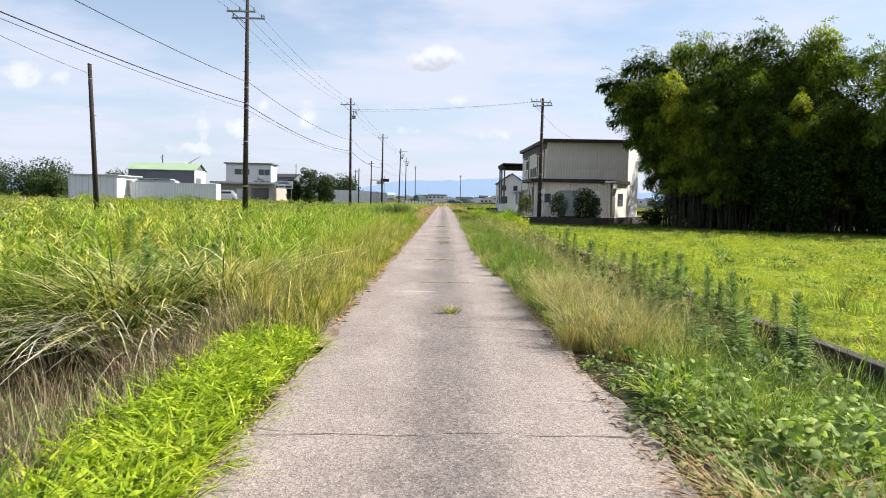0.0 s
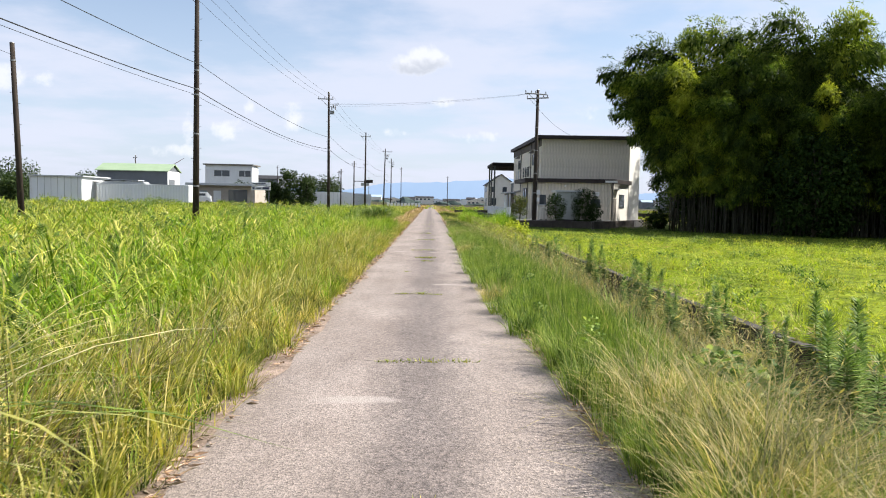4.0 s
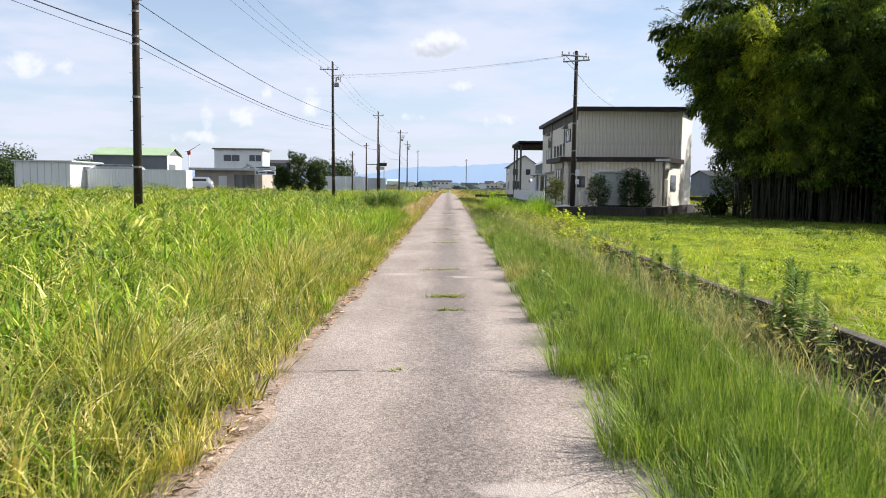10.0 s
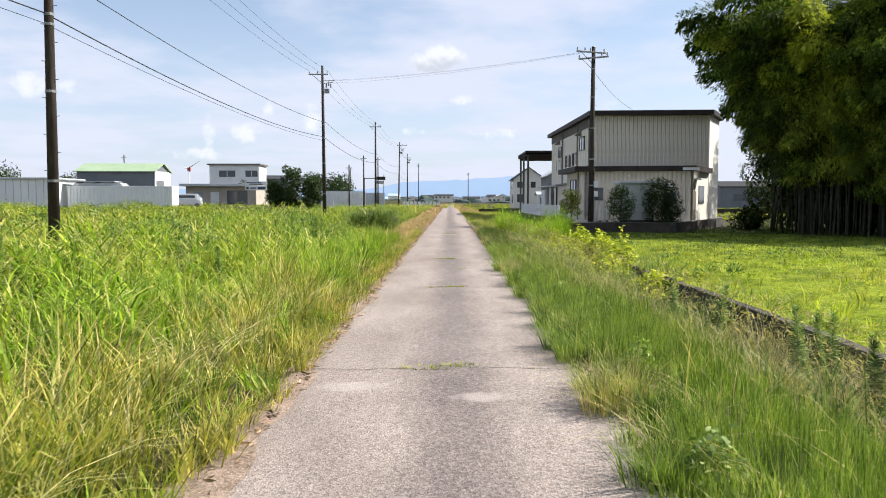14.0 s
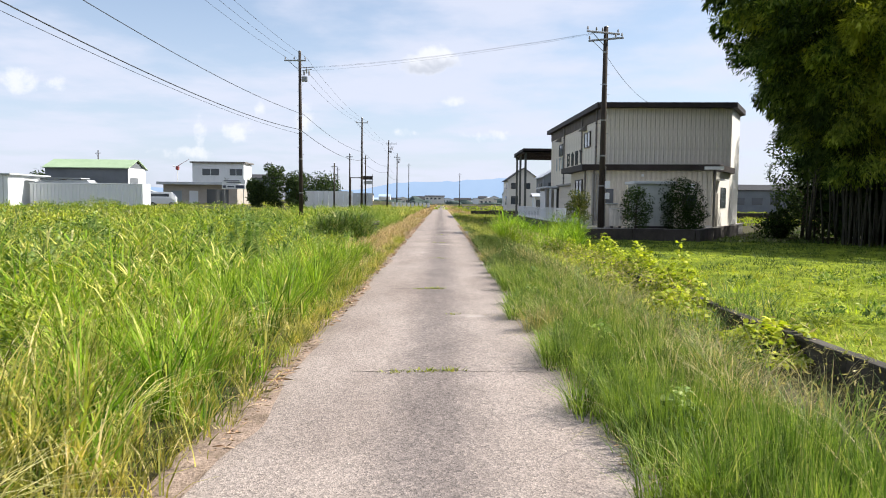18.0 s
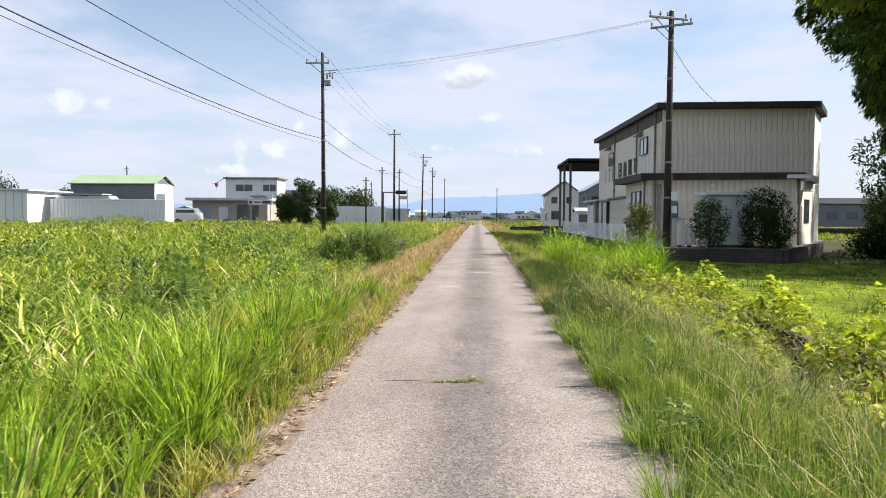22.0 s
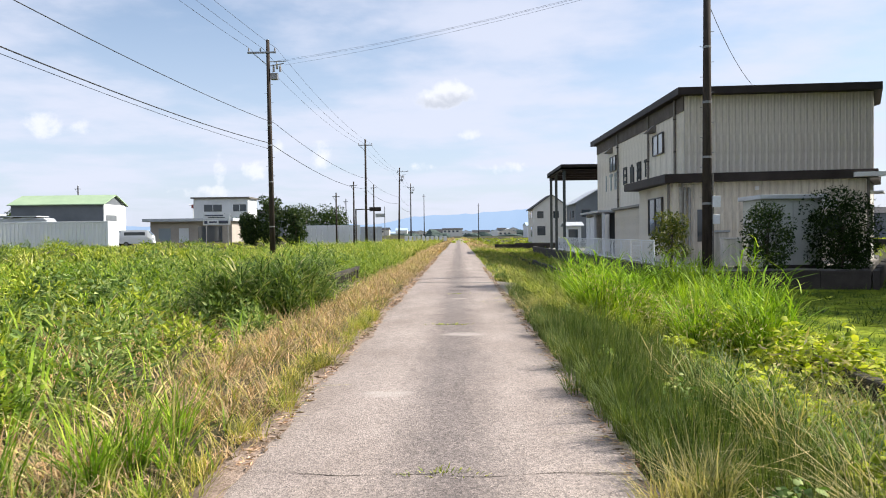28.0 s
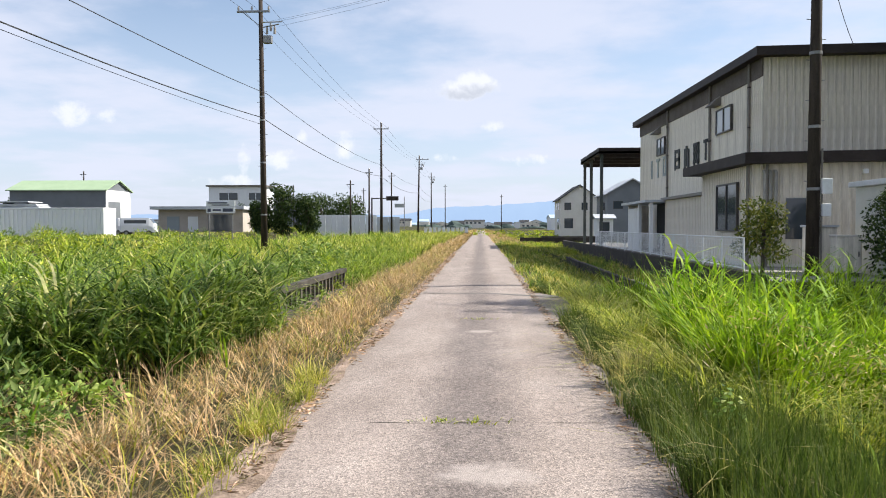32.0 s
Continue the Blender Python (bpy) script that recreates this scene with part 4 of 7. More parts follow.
part("lower_roof", prism([(8.95, 78.55), (17.05, 76.95), (19.85, 81.9), (19.6, 85.4), (8.75, 85.7)], 3.58, 3.94), M_TRIM, workshop, "dark brown fascia and flat roof")
part("upper_roof", prism([(10.58, 82.25), (19.75, 81.55), (22.05, 86.0), (22.05, 103.9), (10.15, 103.9)], 7.96, 8.30), M_TRIM, workshop, "dark brown fascia and flat roof")


def rib_panel_mesh(pitch, h, depth, mat, key):
    """One cladding strip: flat pan with a raised trapezoid rib."""
    bm = bmesh.new()
    prof = [(0, 0), (pitch * 0.62, 0), (pitch * 0.70, -depth), (pitch * 0.92, -depth), (pitch - 0.002, 0)]
    lo = [bm.verts.new((x, y - 0.012, 0)) for x, y in prof]
    hi = [bm.verts.new((x, y - 0.012, h)) for x, y in prof]
    for i in range(4):
        bm.faces.new((lo[i], lo[i + 1], hi[i + 1], hi[i]))
    b0, b1 = bm.verts.new((0, 0, 0)), bm.verts.new((pitch - 0.002, 0, 0))
    t0, t1 = bm.verts.new((0, 0, h)), bm.verts.new((pitch - 0.002, 0, h))
    bm.faces.new((t0, t1, hi[4], hi[3], hi[2], hi[1], hi[0]))
    bm.faces.new((b1, b0, lo[0], lo[1], lo[2], lo[3], lo[4]))
    me = finish(bm)
    me.materials.append(mat)
    return me


def clad(parent, p0, p1, z0, z1, pitch, mat, depth=0.025, skip=()):
    p0, p1 = Vector(p0), Vector(p1)
    L = (p1 - p0).length
    n = max(1, round(L / pitch))
    pitch = L / n
    ang = math.atan2(p1.y - p0.y, p1.x - p0.x)
    me = rib_panel_mesh(pitch, z1 - z0, depth, mat, 0)
    for i in range(n):
        q = p0.lerp(p1, i / n)
        o = link_mesh("cladding_panel", me, None, parent)
        o.matrix_local = Matrix.Translation((q.x, q.y, z0)) @ Matrix.Rotation(ang, 4, "Z")


clad(workshop, B0, B1, 3.95, 7.96, 0.30, M_WALLF)
clad(workshop, A0, A1, YARD + 0.1, 3.58, 0.30, M_WALLF)
clad(workshop, (9.4, 85.1), A0, YARD + 0.1, 3.58, 0.22, M_WALLL, 0.02)


def side_x(y):
    """Plane of the long upper wall on the lane side."""
    return 10.55 + 0.45 * (103.2 - y) / 20.5


for ya, yb, pitch, depth in ((103.2, 95.9, 0.9, 0.006), (95.9, 88.6, 0.75, 0.006), (88.6, 84.6, 0.9, 0.006), (84.6, 82.7, 0.22, 0.02)):
    clad(workshop, (side_x(ya), ya), (side_x(yb), yb), 3.0, 7.45, pitch, M_WALLL, depth)
    part("eaves_band", prism([(side_x(ya) - 0.06, ya), (side_x(ya), ya), (side_x(yb), yb), (side_x(yb) - 0.06, yb)], 7.25, 7.96), M_BAND, workshop, "brown painted band under the eaves")
for yy in (83.9, 88.8, 96.2):
    xx = side_x(yy) - 0.11
    part("downpipe", rod((xx, yy, 2.9), (xx, yy, 7.98), 0.06, 0.06, 10), M_DPIPE, workshop)
    for zz in (3.6, 5.4, 7.0):
        part("pipe_clamp", rod((xx, yy, zz), (xx, yy, zz + 0.05), 0.075, 0.075, 10), M_TRIM, workshop)
part("downpipe", rod((9.28, 79.25, 0.12), (9.28, 79.25, 3.6), 0.06, 0.06, 10), M_DPIPE, workshop)
part("downpipe", rod((9.75, 78.78, 0.12), (9.75, 78.78, 3.6), 0.05, 0.05, 10), M_DPIPE, workshop)


def wall_window(parent, y0, y1, z0, z1, x, glass=M_GLASS):
    w = part("window", boxed(x - 0.05, x + 0.02, y0, y1, z0, z1), glass, parent)
    fr = 0.055
    for a, b, c, d in ((y0 - fr, y1 + fr, z1, z1 + fr), (y0 - fr, y1 + fr, z0 - fr, z0), (y0 - fr, y0, z0, z1), (y1, y1 + fr, z0, z1), ((y0 + y1) / 2 - 0.03, (y0 + y1) / 2 + 0.03, z0, z1)):
        part("window_frame", boxed(x - 0.09, x + 0.01, a, b, c, d), M_FRAME, w)
    return w


wall_window(workshop, 96.9, 98.7, 5.65, 6.55, side_x(98.7), M_PALEGLASS)
wall_window(workshop, 86.0, 88.0, 5.65, 6.65, side_x(88.0), M_PALEGLASS)
wall_window(workshop, 80.4, 82.7, 1.35, 3.0, 9.34)
for yy in (87.4, 97.9):
    xw = side_x(yy + 0.95)
    bm = bmesh.new()
    pr = [(xw + 0.03, 7.36), (xw + 0.03, 6.88), (xw - 0.5, 6.88)]
    lo = [bm.verts.new((a, yy + 0.1, b)) for a, b in pr]
    hi = [bm.verts.new((a, yy + 0.95, b)) for a, b in pr]
    for i in range(3):
        bm.faces.new((lo[i], lo[(i + 1) % 3], hi[(i + 1) % 3], hi[i]))
    bm.faces.new(lo)
    bm.faces.new(hi[::-1])
    part("vent_hood", bm, M_DPIPE, workshop, "grey sheet-metal vent hood")

# plain blocks in place of the firm's lettering
def glyph(yc, z0, strokes, mat, w=1.05, h=1.1):
    bm = bmesh.new()
    for a, b, c, d in strokes:
        box(bm, side_x(yc) - 0.075, side_x(yc) - 0.01, yc + w * (0.5 - b), yc + w * (0.5 - a), z0 + c * h, z0 + d * h)
    part("lettering_block", bm, mat, workshop, "sign-painted block")


HEAVY = ((0.05, 0.2, 0, 1), (0.3, 0.95, 0.82, 0.98), (0.3, 0.95, 0.42, 0.58), (0.3, 0.95, 0.05, 0.2), (0.8, 0.95, 0.2, 0.82))
STRIPE = ((0.1, 0.3, 0, 0.9), (0.4, 0.6, 0.05, 1), (0.7, 0.92, 0, 0.85))
GRID = ((0.05, 0.95, 0.84, 1), (0.05, 0.95, 0.5, 0.62), (0.1, 0.26, 0, 1), (0.42, 0.58, 0.1, 0.9), (0.74, 0.92, 0, 1), (0.05, 0.95, 0.1, 0.24))
glyph(94.45, 4.5, HEAVY, M_LETTER)
glyph(92.7, 4.5, STRIPE, M_LETTER)
glyph(91.05, 4.5, GRID, M_LETTER)
glyph(89.55, 4.5, ((0.4, 0.6, 0.1, 1), (0.1, 0.9, 0.86, 1)), M_LETTER, 0.8)
glyph(97.0, 4.35, ((0.1, 0.9, 0.85, 1), (0.1, 0.9, 0, 0.15), (0.1, 0.28, 0.1, 0.9), (0.72, 0.9, 0.1, 0.9)), M_LETTER2, 0.9)
glyph(98.5, 4.35, ((0.05, 0.95, 0.85, 1), (0.4, 0.6, 0, 0.9)), M_LETTER2, 0.9)
glyph(100.0, 4.35, ((0.4, 0.6, 0, 1),), M_LETTER2, 0.7)

# front details
fd = (A1 - A0).normalized()
fn = Vector((fd.y, -fd.x))


def on_front(s, d=0.0):
    p = A0 + fd * s + fn * d
    return p.x, p.y


for k, s in enumerate((0.32, 0.50, 0.68)):
    x, yv = on_front(s, 0.12)
    part("vent_pipe", tube([(x, yv, 0.4), (x, yv, 3.25), (x, yv + 0.05, 3.33), (x, yv + 0.12, 3.34)], 0.055, 10), M_PIPE, workshop)
ang = math.atan2(fd.y, fd.x)


def front_box(name, s0, s1, z0, z1, d0, d1, mat, parent=workshop, label="", bevel=0.0):
    bm = boxed(s0, s1, -d1, -d0, z0, z1, bevel)
    o = part(name, bm, mat, parent, label)
    o.matrix_local = Matrix.Translation((A0.x, A0.y, 0)) @ Matrix.Rotation(ang, 4, "Z")
    return o


fw = front_box("window", 1.0, 1.62, 1.05, 2.42, 0.02, 0.07, M_GLASS)
for a, b, c, d in ((0.95, 1.67, 2.42, 2.48), (0.95, 1.67, 0.99, 1.05), (0.95, 1.0, 1.05, 2.42), (1.62, 1.67, 1.05, 2.42)):
    front_box("window_frame", a, b, c, d, 0.03, 0.1, M_FRAME, fw)
front_box("louvre_panel", 5.9, 6.5, 2.35, 2.75, 0.04, 0.1, M_WHITE)
front_box("window", 5.75, 6.6, 1.3, 2.1, 0.03, 0.07, M_GLASS)
front_box("roof_flashing", 7.0, 8.1, 3.62, 3.8, 0.2, 0.75, M_WHITE, label="white metal flashing")
front_box("security_lamp", 3.3, 3.45, 3.2, 3.35, 0.05, 0.25, M_WHITE, label="small white lamp", bevel=0.02)

# sunlit end wall with door and window
ed = (Vector((19.58, 82.05)) - A1).normalized()
ea = math.atan2(ed.y, ed.x)


def end_box(name, s0, s1, z0, z1, d0, d1, mat, parent=workshop, label=""):
    o = part(name, boxed(s0, s1, -d1, -d0, z0, z1), mat, parent, label)
    o.matrix_local = Matrix.Translation((A1.x, A1.y, 0)) @ Matrix.Rotation(ea, 4, "Z")
    return o


end_box("door", 0.7, 1.5, YARD, 2.2, 0.01, 0.05, M_DPIPE, label="brown steel door")
end_box("window", 2.4, 4.0, 1.3, 2.6, 0.01, 0.05, M_GLASS)
end_box("door_canopy", 0.5, 2.0, 3.0, 3.08, 0.0, 0.6, M_WHITE)
end_box("downpipe", 0.15, 0.27, YARD, 3.6, 0.02, 0.14, M_DPIPE)

# lean-to along the road side, with a doorway
leanto = thing("lean_to_shed", "grey corrugated lean-to against the workshop wall", "shed")
part("shed_body", boxed(9.75, 10.5, 85.8, 93.0, YARD, 2.8), M_DGREY, leanto)
clad(leanto, (9.75, 93.0), (9.75, 85.75), YARD, 2.8, 0.25, M_WALLF, 0.02)
part("shed_roof", boxed(9.55, 10.5, 85.2, 93.2, 2.82, 2.95, 0.01), M_DPIPE, leanto)
porch = thing("entrance_porch", "grey entrance porch with a dark open doorway", "porch")
part("jamb", boxed(9.0, 9.15, 93.1, 93.3, YARD, 2.7), M_WHITE, porch)
part("jamb", boxed(9.0, 9.15, 96.0, 96.2, YARD, 2.7), M_WHITE, porch)
# black sheet behind the doorway; the interior's darkness is its colour
part("back_panel", boxed(10.0, 10.2, 93.3, 96.0, YARD, 2.7), M_RUBBER, porch, "black panel for the unlit interior")
for k in range(5):
    part("strip_curtain", boxed(9.02, 9.06, 96.25 + k * 0.62, 96.25 + k * 0.62 + 0.5, YARD, 2.5), M_WHITE, porch)
part("roof", boxed(8.7, 10.3, 92.9, 99.8, 2.72, 2.85, 0.01), M_GREYROOF, porch)
part("side_wall", boxed(9.1, 10.3, 99.5, 99.6, YARD, 2.7), M_WALLF, porch)

canopy = thing("steel_canopy", "tall dark steel canopy on posts behind the workshop", "canopy")
part("roof", boxed(7.95, 15.5, 104.0, 113.2, 6.3, 6.45), M_TRIM, canopy)
for a, b, c, d in ((7.95, 8.07, 104.0, 113.2), (15.4, 15.5, 104.0, 113.2), (8.07, 15.4, 104.0, 104.12), (8.07, 15.4, 113.08, 113.2)):
    part("fascia", boxed(a, b, c, d, 6.28, 6.68), M_TRIM, canopy)
for x, yv in ((8.25, 104.6), (8.25, 109.4), (8.25, 112.9), (15, 104.6), (15, 112.9)):
    part("post", boxed(x - 0.1, x + 0.1, yv - 0.1, yv + 0.1, YARD, 6.3, 0.01), M_POST, canopy)
for yv in (104.6, 107.0, 109.4, 112.9):
    part("beam", boxed(8.12, 15.4, yv - 0.08, yv + 0.08, 6.06, 6.3), M_TRIM, canopy)

shed = thing("storage_shed", "grey-green steel storage shed beside the workshop", "shed")
part("body", boxed(11.15, 13.3, 73.7, 75.6, YARD, 2.62, 0.02), M_SHEDPANEL, shed)
part("roof", boxed(11.0, 13.42, 73.45, 75.75, 2.62, 2.78, 0.02), M_GREYROOF, shed)
part("door", boxed(11.3, 12.2, 73.66, 73.69, 0.25, 2.5), M_SHEDPANEL, shed)
part("door", boxed(12.24, 13.15, 73.64, 73.67, 0.25, 2.5), M_SHEDPANEL, shed)
part("base_rail", boxed(11.15, 13.3, 73.62, 73.7, YARD, 0.24), M_TRIM, shed)
ac = thing("metal_locker", "pale beige metal locker standing in the yard", "locker")
part("casing", boxed(9.72, 10.4, 73.6, 73.98, 0.22, 1.2, 0.02), M_WALLL, ac)
part("lid", boxed(9.69, 10.43, 73.57, 74.0, 1.2, 1.25, 0.01), M_CREAM, ac)
part("door", boxed(9.76, 10.36, 73.575, 73.598, 0.3, 1.14, 0.005), M_WALLL, ac)
part("handle", boxed(10.28, 10.31, 73.55, 73.575, 0.66, 0.8), M_DPIPE, ac)
part("foot", boxed(9.78, 9.88, 73.6, 73.98, YARD, 0.22), M_DARKWALL, ac)
part("foot", boxed(10.24, 10.34, 73.6, 73.98, YARD, 0.22), M_DARKWALL, ac)
cab = thing("metal_cabinet", "beige metal cabinet standing behind the utility pole", "cabinet")
part("body", boxed(9.75, 10.45, 75.2, 75.9, YARD, 1.45, 0.02), M_WALLL, cab)
part("lid", boxed(9.7, 10.5, 75.15, 75.95, 1.45, 1.52, 0.01), M_GREYROOF, cab)

# ---- houses and lots ----
def gable_house(name, label, x0, x1, y0, y1, ze, zr, wall, roof, along="x", windows=(), gz=None, category="house"):
    """A house with walls, pitched roof with overhang, and windows given as (face, a, b, z0, z1)."""
    z0 = float(ground_z((x0 + x1) / 2, (y0 + y1) / 2)) - 0.1 if gz is None else gz
    t = thing(name, label, category)
    bm = bmesh.new()
    if along == "x":
        ym = (y0 + y1) / 2
        end = [(y0, z0), (y1, z0), (y1, ze), (ym, zr), (y0, ze)]
        lo = [bm.verts.new((x0, a, b)) for a, b in end]
        hi = [bm.verts.new((x1, a, b)) for a, b in end]
    else:
        xm = (x0 + x1) / 2
        end = [(x0, z0), (x1, z0), (x1, ze), (xm, zr), (x0, ze)]
        lo = [bm.verts.new((a, y0, b)) for a, b in end]
        hi = [bm.verts.new((a, y1, b)) for a, b in end]
    for i in range(5):
        bm.faces.new((lo[i], lo[(i + 1) % 5], hi[(i + 1) % 5], hi[i]))
    bm.faces.new(lo)
    bm.faces.new(hi[::-1])
    part("wall", bm, wall, t)
    o, th = 0.35, 0.14
    for s in (0, 1):
        bm = bmesh.new()
        if along == "x":
            ym = (y0 + y1) / 2
            ye = y0 - o if s == 0 else y1 + o
            k = (zr - ze) / abs(ym - y0)
            zl = ze - k * o
            pts = [(x0 - o, ye, zl), (x1 + o, ye, zl), (x1 + o, ym, zr), (x0 - o, ym, zr)]
        else:
            xm = (x0 + x1) / 2
            xe = x0 - o if s == 0 else x1 + o
            k = (zr - ze) / abs(xm - x0)
            zl = ze - k * o
            pts = [(xe, y0 - o, zl), (xe, y1 + o, zl), (xm, y1 + o, zr), (xm, y0 - o, zr)]
        a = [bm.verts.new((p[0], p[1], p[2] + 0.01)) for p in pts]
        b = [bm.verts.new((p[0], p[1], p[2] + th)) for p in pts]
        for i in range(4):
            bm.faces.new((a[i], a[(i + 1) % 4], b[(i + 1) % 4], b[i]))
        bm.faces.new(a)
        bm.faces.new(b[::-1])
        part("roof", bm, roof, t)
    add_windows(t, x0, x1, y0, y1, windows)
    return t


def add_windows(t, x0, x1, y0, y1, windows):
    for face, a, b, c, d in windows:
        if face == "front":
            w = part("window", boxed(a, b, y0 - 0.04, y0 + 0.02, c, d), M_GLASS, t)
            part("window_frame", boxed(a - 0.06, b + 0.06, y0 - 0.025, y0 + 0.01, c - 0.06, d + 0.06), M_FRAME, w)
        elif face == "left":
            w = part("window", boxed(x0 - 0.04, x0 + 0.02, a, b, c, d), M_GLASS, t)
            part("window_frame", boxed(x0 - 0.025, x0 + 0.01, a - 0.06, b + 0.06, c - 0.06, d + 0.06), M_FRAME, w)
        else:
            w = part("window", boxed(x1 - 0.02, x1 + 0.04, a, b, c, d), M_GLASS, t)
            part("window_frame", boxed(x1 - 0.01, x1 + 0.025, a - 0.06, b + 0.06, c - 0.06, d + 0.06), M_FRAME, w)


gable_house("house", "cream two-storey house with dark tiled roof", 12.3, 18.2, 171, 180, 5.6, 7.7, M_CREAM, M_TILE, "y",
            (("front", 13.0, 13.9, 4.0, 5.0), ("front", 15.6, 16.4, 4.0, 5.0), ("front", 13.0, 14.2, 1.2, 2.6), ("left", 173, 174, 4.0, 5.1), ("left", 176, 177.2, 4.0, 5.1), ("left", 173, 175, 1.0, 2.6)))
gable_house("house", "dark blue-grey house with pale metal roof", 16.2, 22.5, 151, 160, 5.6, 7.4, M_DGREY, M_GREYROOF, "y",
            (("front", 17, 18.1, 3.7, 4.6), ("front", 19.6, 20.6, 3.7, 4.6), ("left", 153, 154, 3.5, 4.6), ("left", 156, 157.2, 3.5, 4.6), ("left", 153, 155, 1.0, 2.4)))
gable_house("garage", "small pale garage with flat-pitched roof", 14.2, 16.1, 146, 149, 2.4, 2.8, M_WHITE, M_GREYROOF, "x", (("front", 14.5, 15.6, 0.4, 1.9),))
gable_house("warehouse", "dark grey warehouse with light green ridged roof", -61.4, -48.6, 150, 157, 6.2, 7.5, M_DGREY, M_GREENROOF, "x", (("right", 152.2, 154.6, 1.0, 4.4),))
part("end_wall", prism([(-48.58, 150.05), (-48.5, 150.05), (-48.5, 156.95), (-48.58, 156.95)], 0.2, 6.2), M_WHITE, label="white warehouse end cladding", category="wall panel", kind="structure")
# flat dark panel stands in for the shade inside the open doorway
part("warehouse_door", boxed(-48.5, -48.46, 150.6, 153.9, 0.2, 4.7), M_DGREY, label="dark panel in place of the open doorway in the warehouse end", category="door", kind="structure")

hut = thing("site_hut", "white flat-roofed prefabricated hut behind the reeds", "hut")
part("wall", boxed(-60.4, -52.6, 124, 133, 0.1, 4.2), M_WHITE, hut)
part("roof", boxed(-60.7, -52.2, 123.7, 133.6, 4.2, 4.4, 0.02), M_GREYROOF, hut)
for k in range(8):
    part("seam", boxed(-60.2 + k, -60.16 + k, 123.96, 124, 0.2, 4.2), M_PIPE, hut)
# black strip standing in for the shade under the raised floor
part("underside", boxed(-60.2, -52.8, 123.9, 124, -0.1, 0.4), M_RUBBER, hut)
cont = thing("storage_container", "long white corrugated storage container", "container")
part("body", boxed(-52.0, -38.0, 127.9, 130.3, 0.1, 3.2), M_WHITE, cont)
clad(cont, (-52, 127.88), (-38, 127.88), 0.2, 3.15, 0.45, M_WHITE, 0.09)
part("top_rail", boxed(-52.1, -37.7, 127.8, 130.4, 3.2, 3.35, 0.02), M_WHITE, cont)
part("end_frame", boxed(-37.98, -37.7, 127.8, 130.4, 0.1, 3.2), M_WHITE, cont)
pile = thing("roof_sheet_stack", "low stack of corrugated sheets on the container", "sheet stack")
for k in range(3):
    part("sheet", boxed(-51.5 + 0.2 * k, -44.5 - 0.15 * k, 128, 130.2, 3.36 + 0.14 * k, 3.47 + 0.14 * k, 0.02), M_GREYROOF, pile)
part("top_sheet", boxed(-52.2, -45.5, 127.8, 130.4, 3.9, 4.0), M_GREYROOF, pile)
for x in (-51, -48.5, -46):
    part("spacer", boxed(x, x + 0.3, 128.4, 129.8, 3.75, 3.9), M_BARK, pile)

office = thing("office_building", "white two-storey office with low front wing", "building")
part("upper_wall", boxed(-69.8, -55.4, 247, 256, 0.5, 11.6), M_WHITE, office)
part("roof", boxed(-70.4, -54.8, 246.4, 256.6, 11.6, 12.0, 0.03), M_DPIPE, office)
part("wing", boxed(-51.0, -37.4, 172, 184, 0.3, 4.1), M_TANWALL, office)
part("wing_roof", boxed(-51.8, -36.8, 170.6, 184.6, 4.1, 4.6, 0.03), M_GREYROOF, office)
for a, b in ((-66.9, -62.4), (-59.2, -55.9)):
    w = part("window", boxed(a, b, 246.93, 247, 8.3, 9.9), M_GLASS, office)
    part("window_frame", boxed(a - 0.1, b + 0.1, 246.96, 247, 8.2, 10.0), M_FRAME, w)
    part("mullion", boxed((a + b) / 2 - 0.08, (a + b) / 2 + 0.08, 246.9, 246.98, 8.3, 9.9), M_WHITE, w)
for xa, xb, c, d, m in ((-49.6, -47.6, 0.9, 3.0, M_PALEGLASS), (-46.2, -44.6, 0.5, 3.0, M_WHITE), (-43.0, -39.0, 0.7, 3.3, M_GLASS)):
    part("shopfront", boxed(xa, xb, 171.92, 172, c, d), m, office)

sign = thing("roadside_sign", "white two-line advertising board on posts", "sign")
part("board", boxed(-29.1, -26.0, 133, 133.1, 3.55, 4.15, 0.01), M_SIGN, sign)
part("board", boxed(-29.1, -26.0, 132.98, 133.08, 2.88, 3.48, 0.01), M_SIGN, sign)
for z0, z1, a, b in ((3.9, 4.02, -28.9, -26.8), (3.68, 3.78, -28.5, -26.6), (3.0, 3.35, -28.95, -28.6), (3.1, 3.28, -28.4, -27.5), (3.02, 3.36, -27.3, -26.2)):
    part("text_bar", boxed(a, b, 132.95, 132.975 if z0 < 3.5 else 133.0, z0, z1), M_BAR, sign)
for x in (-28.8, -26.3):
    part("post", rod((x, 133.15, 0.0), (x, 133.15, 4.1), 0.05, 0.05, 8), M_STEEL, sign)


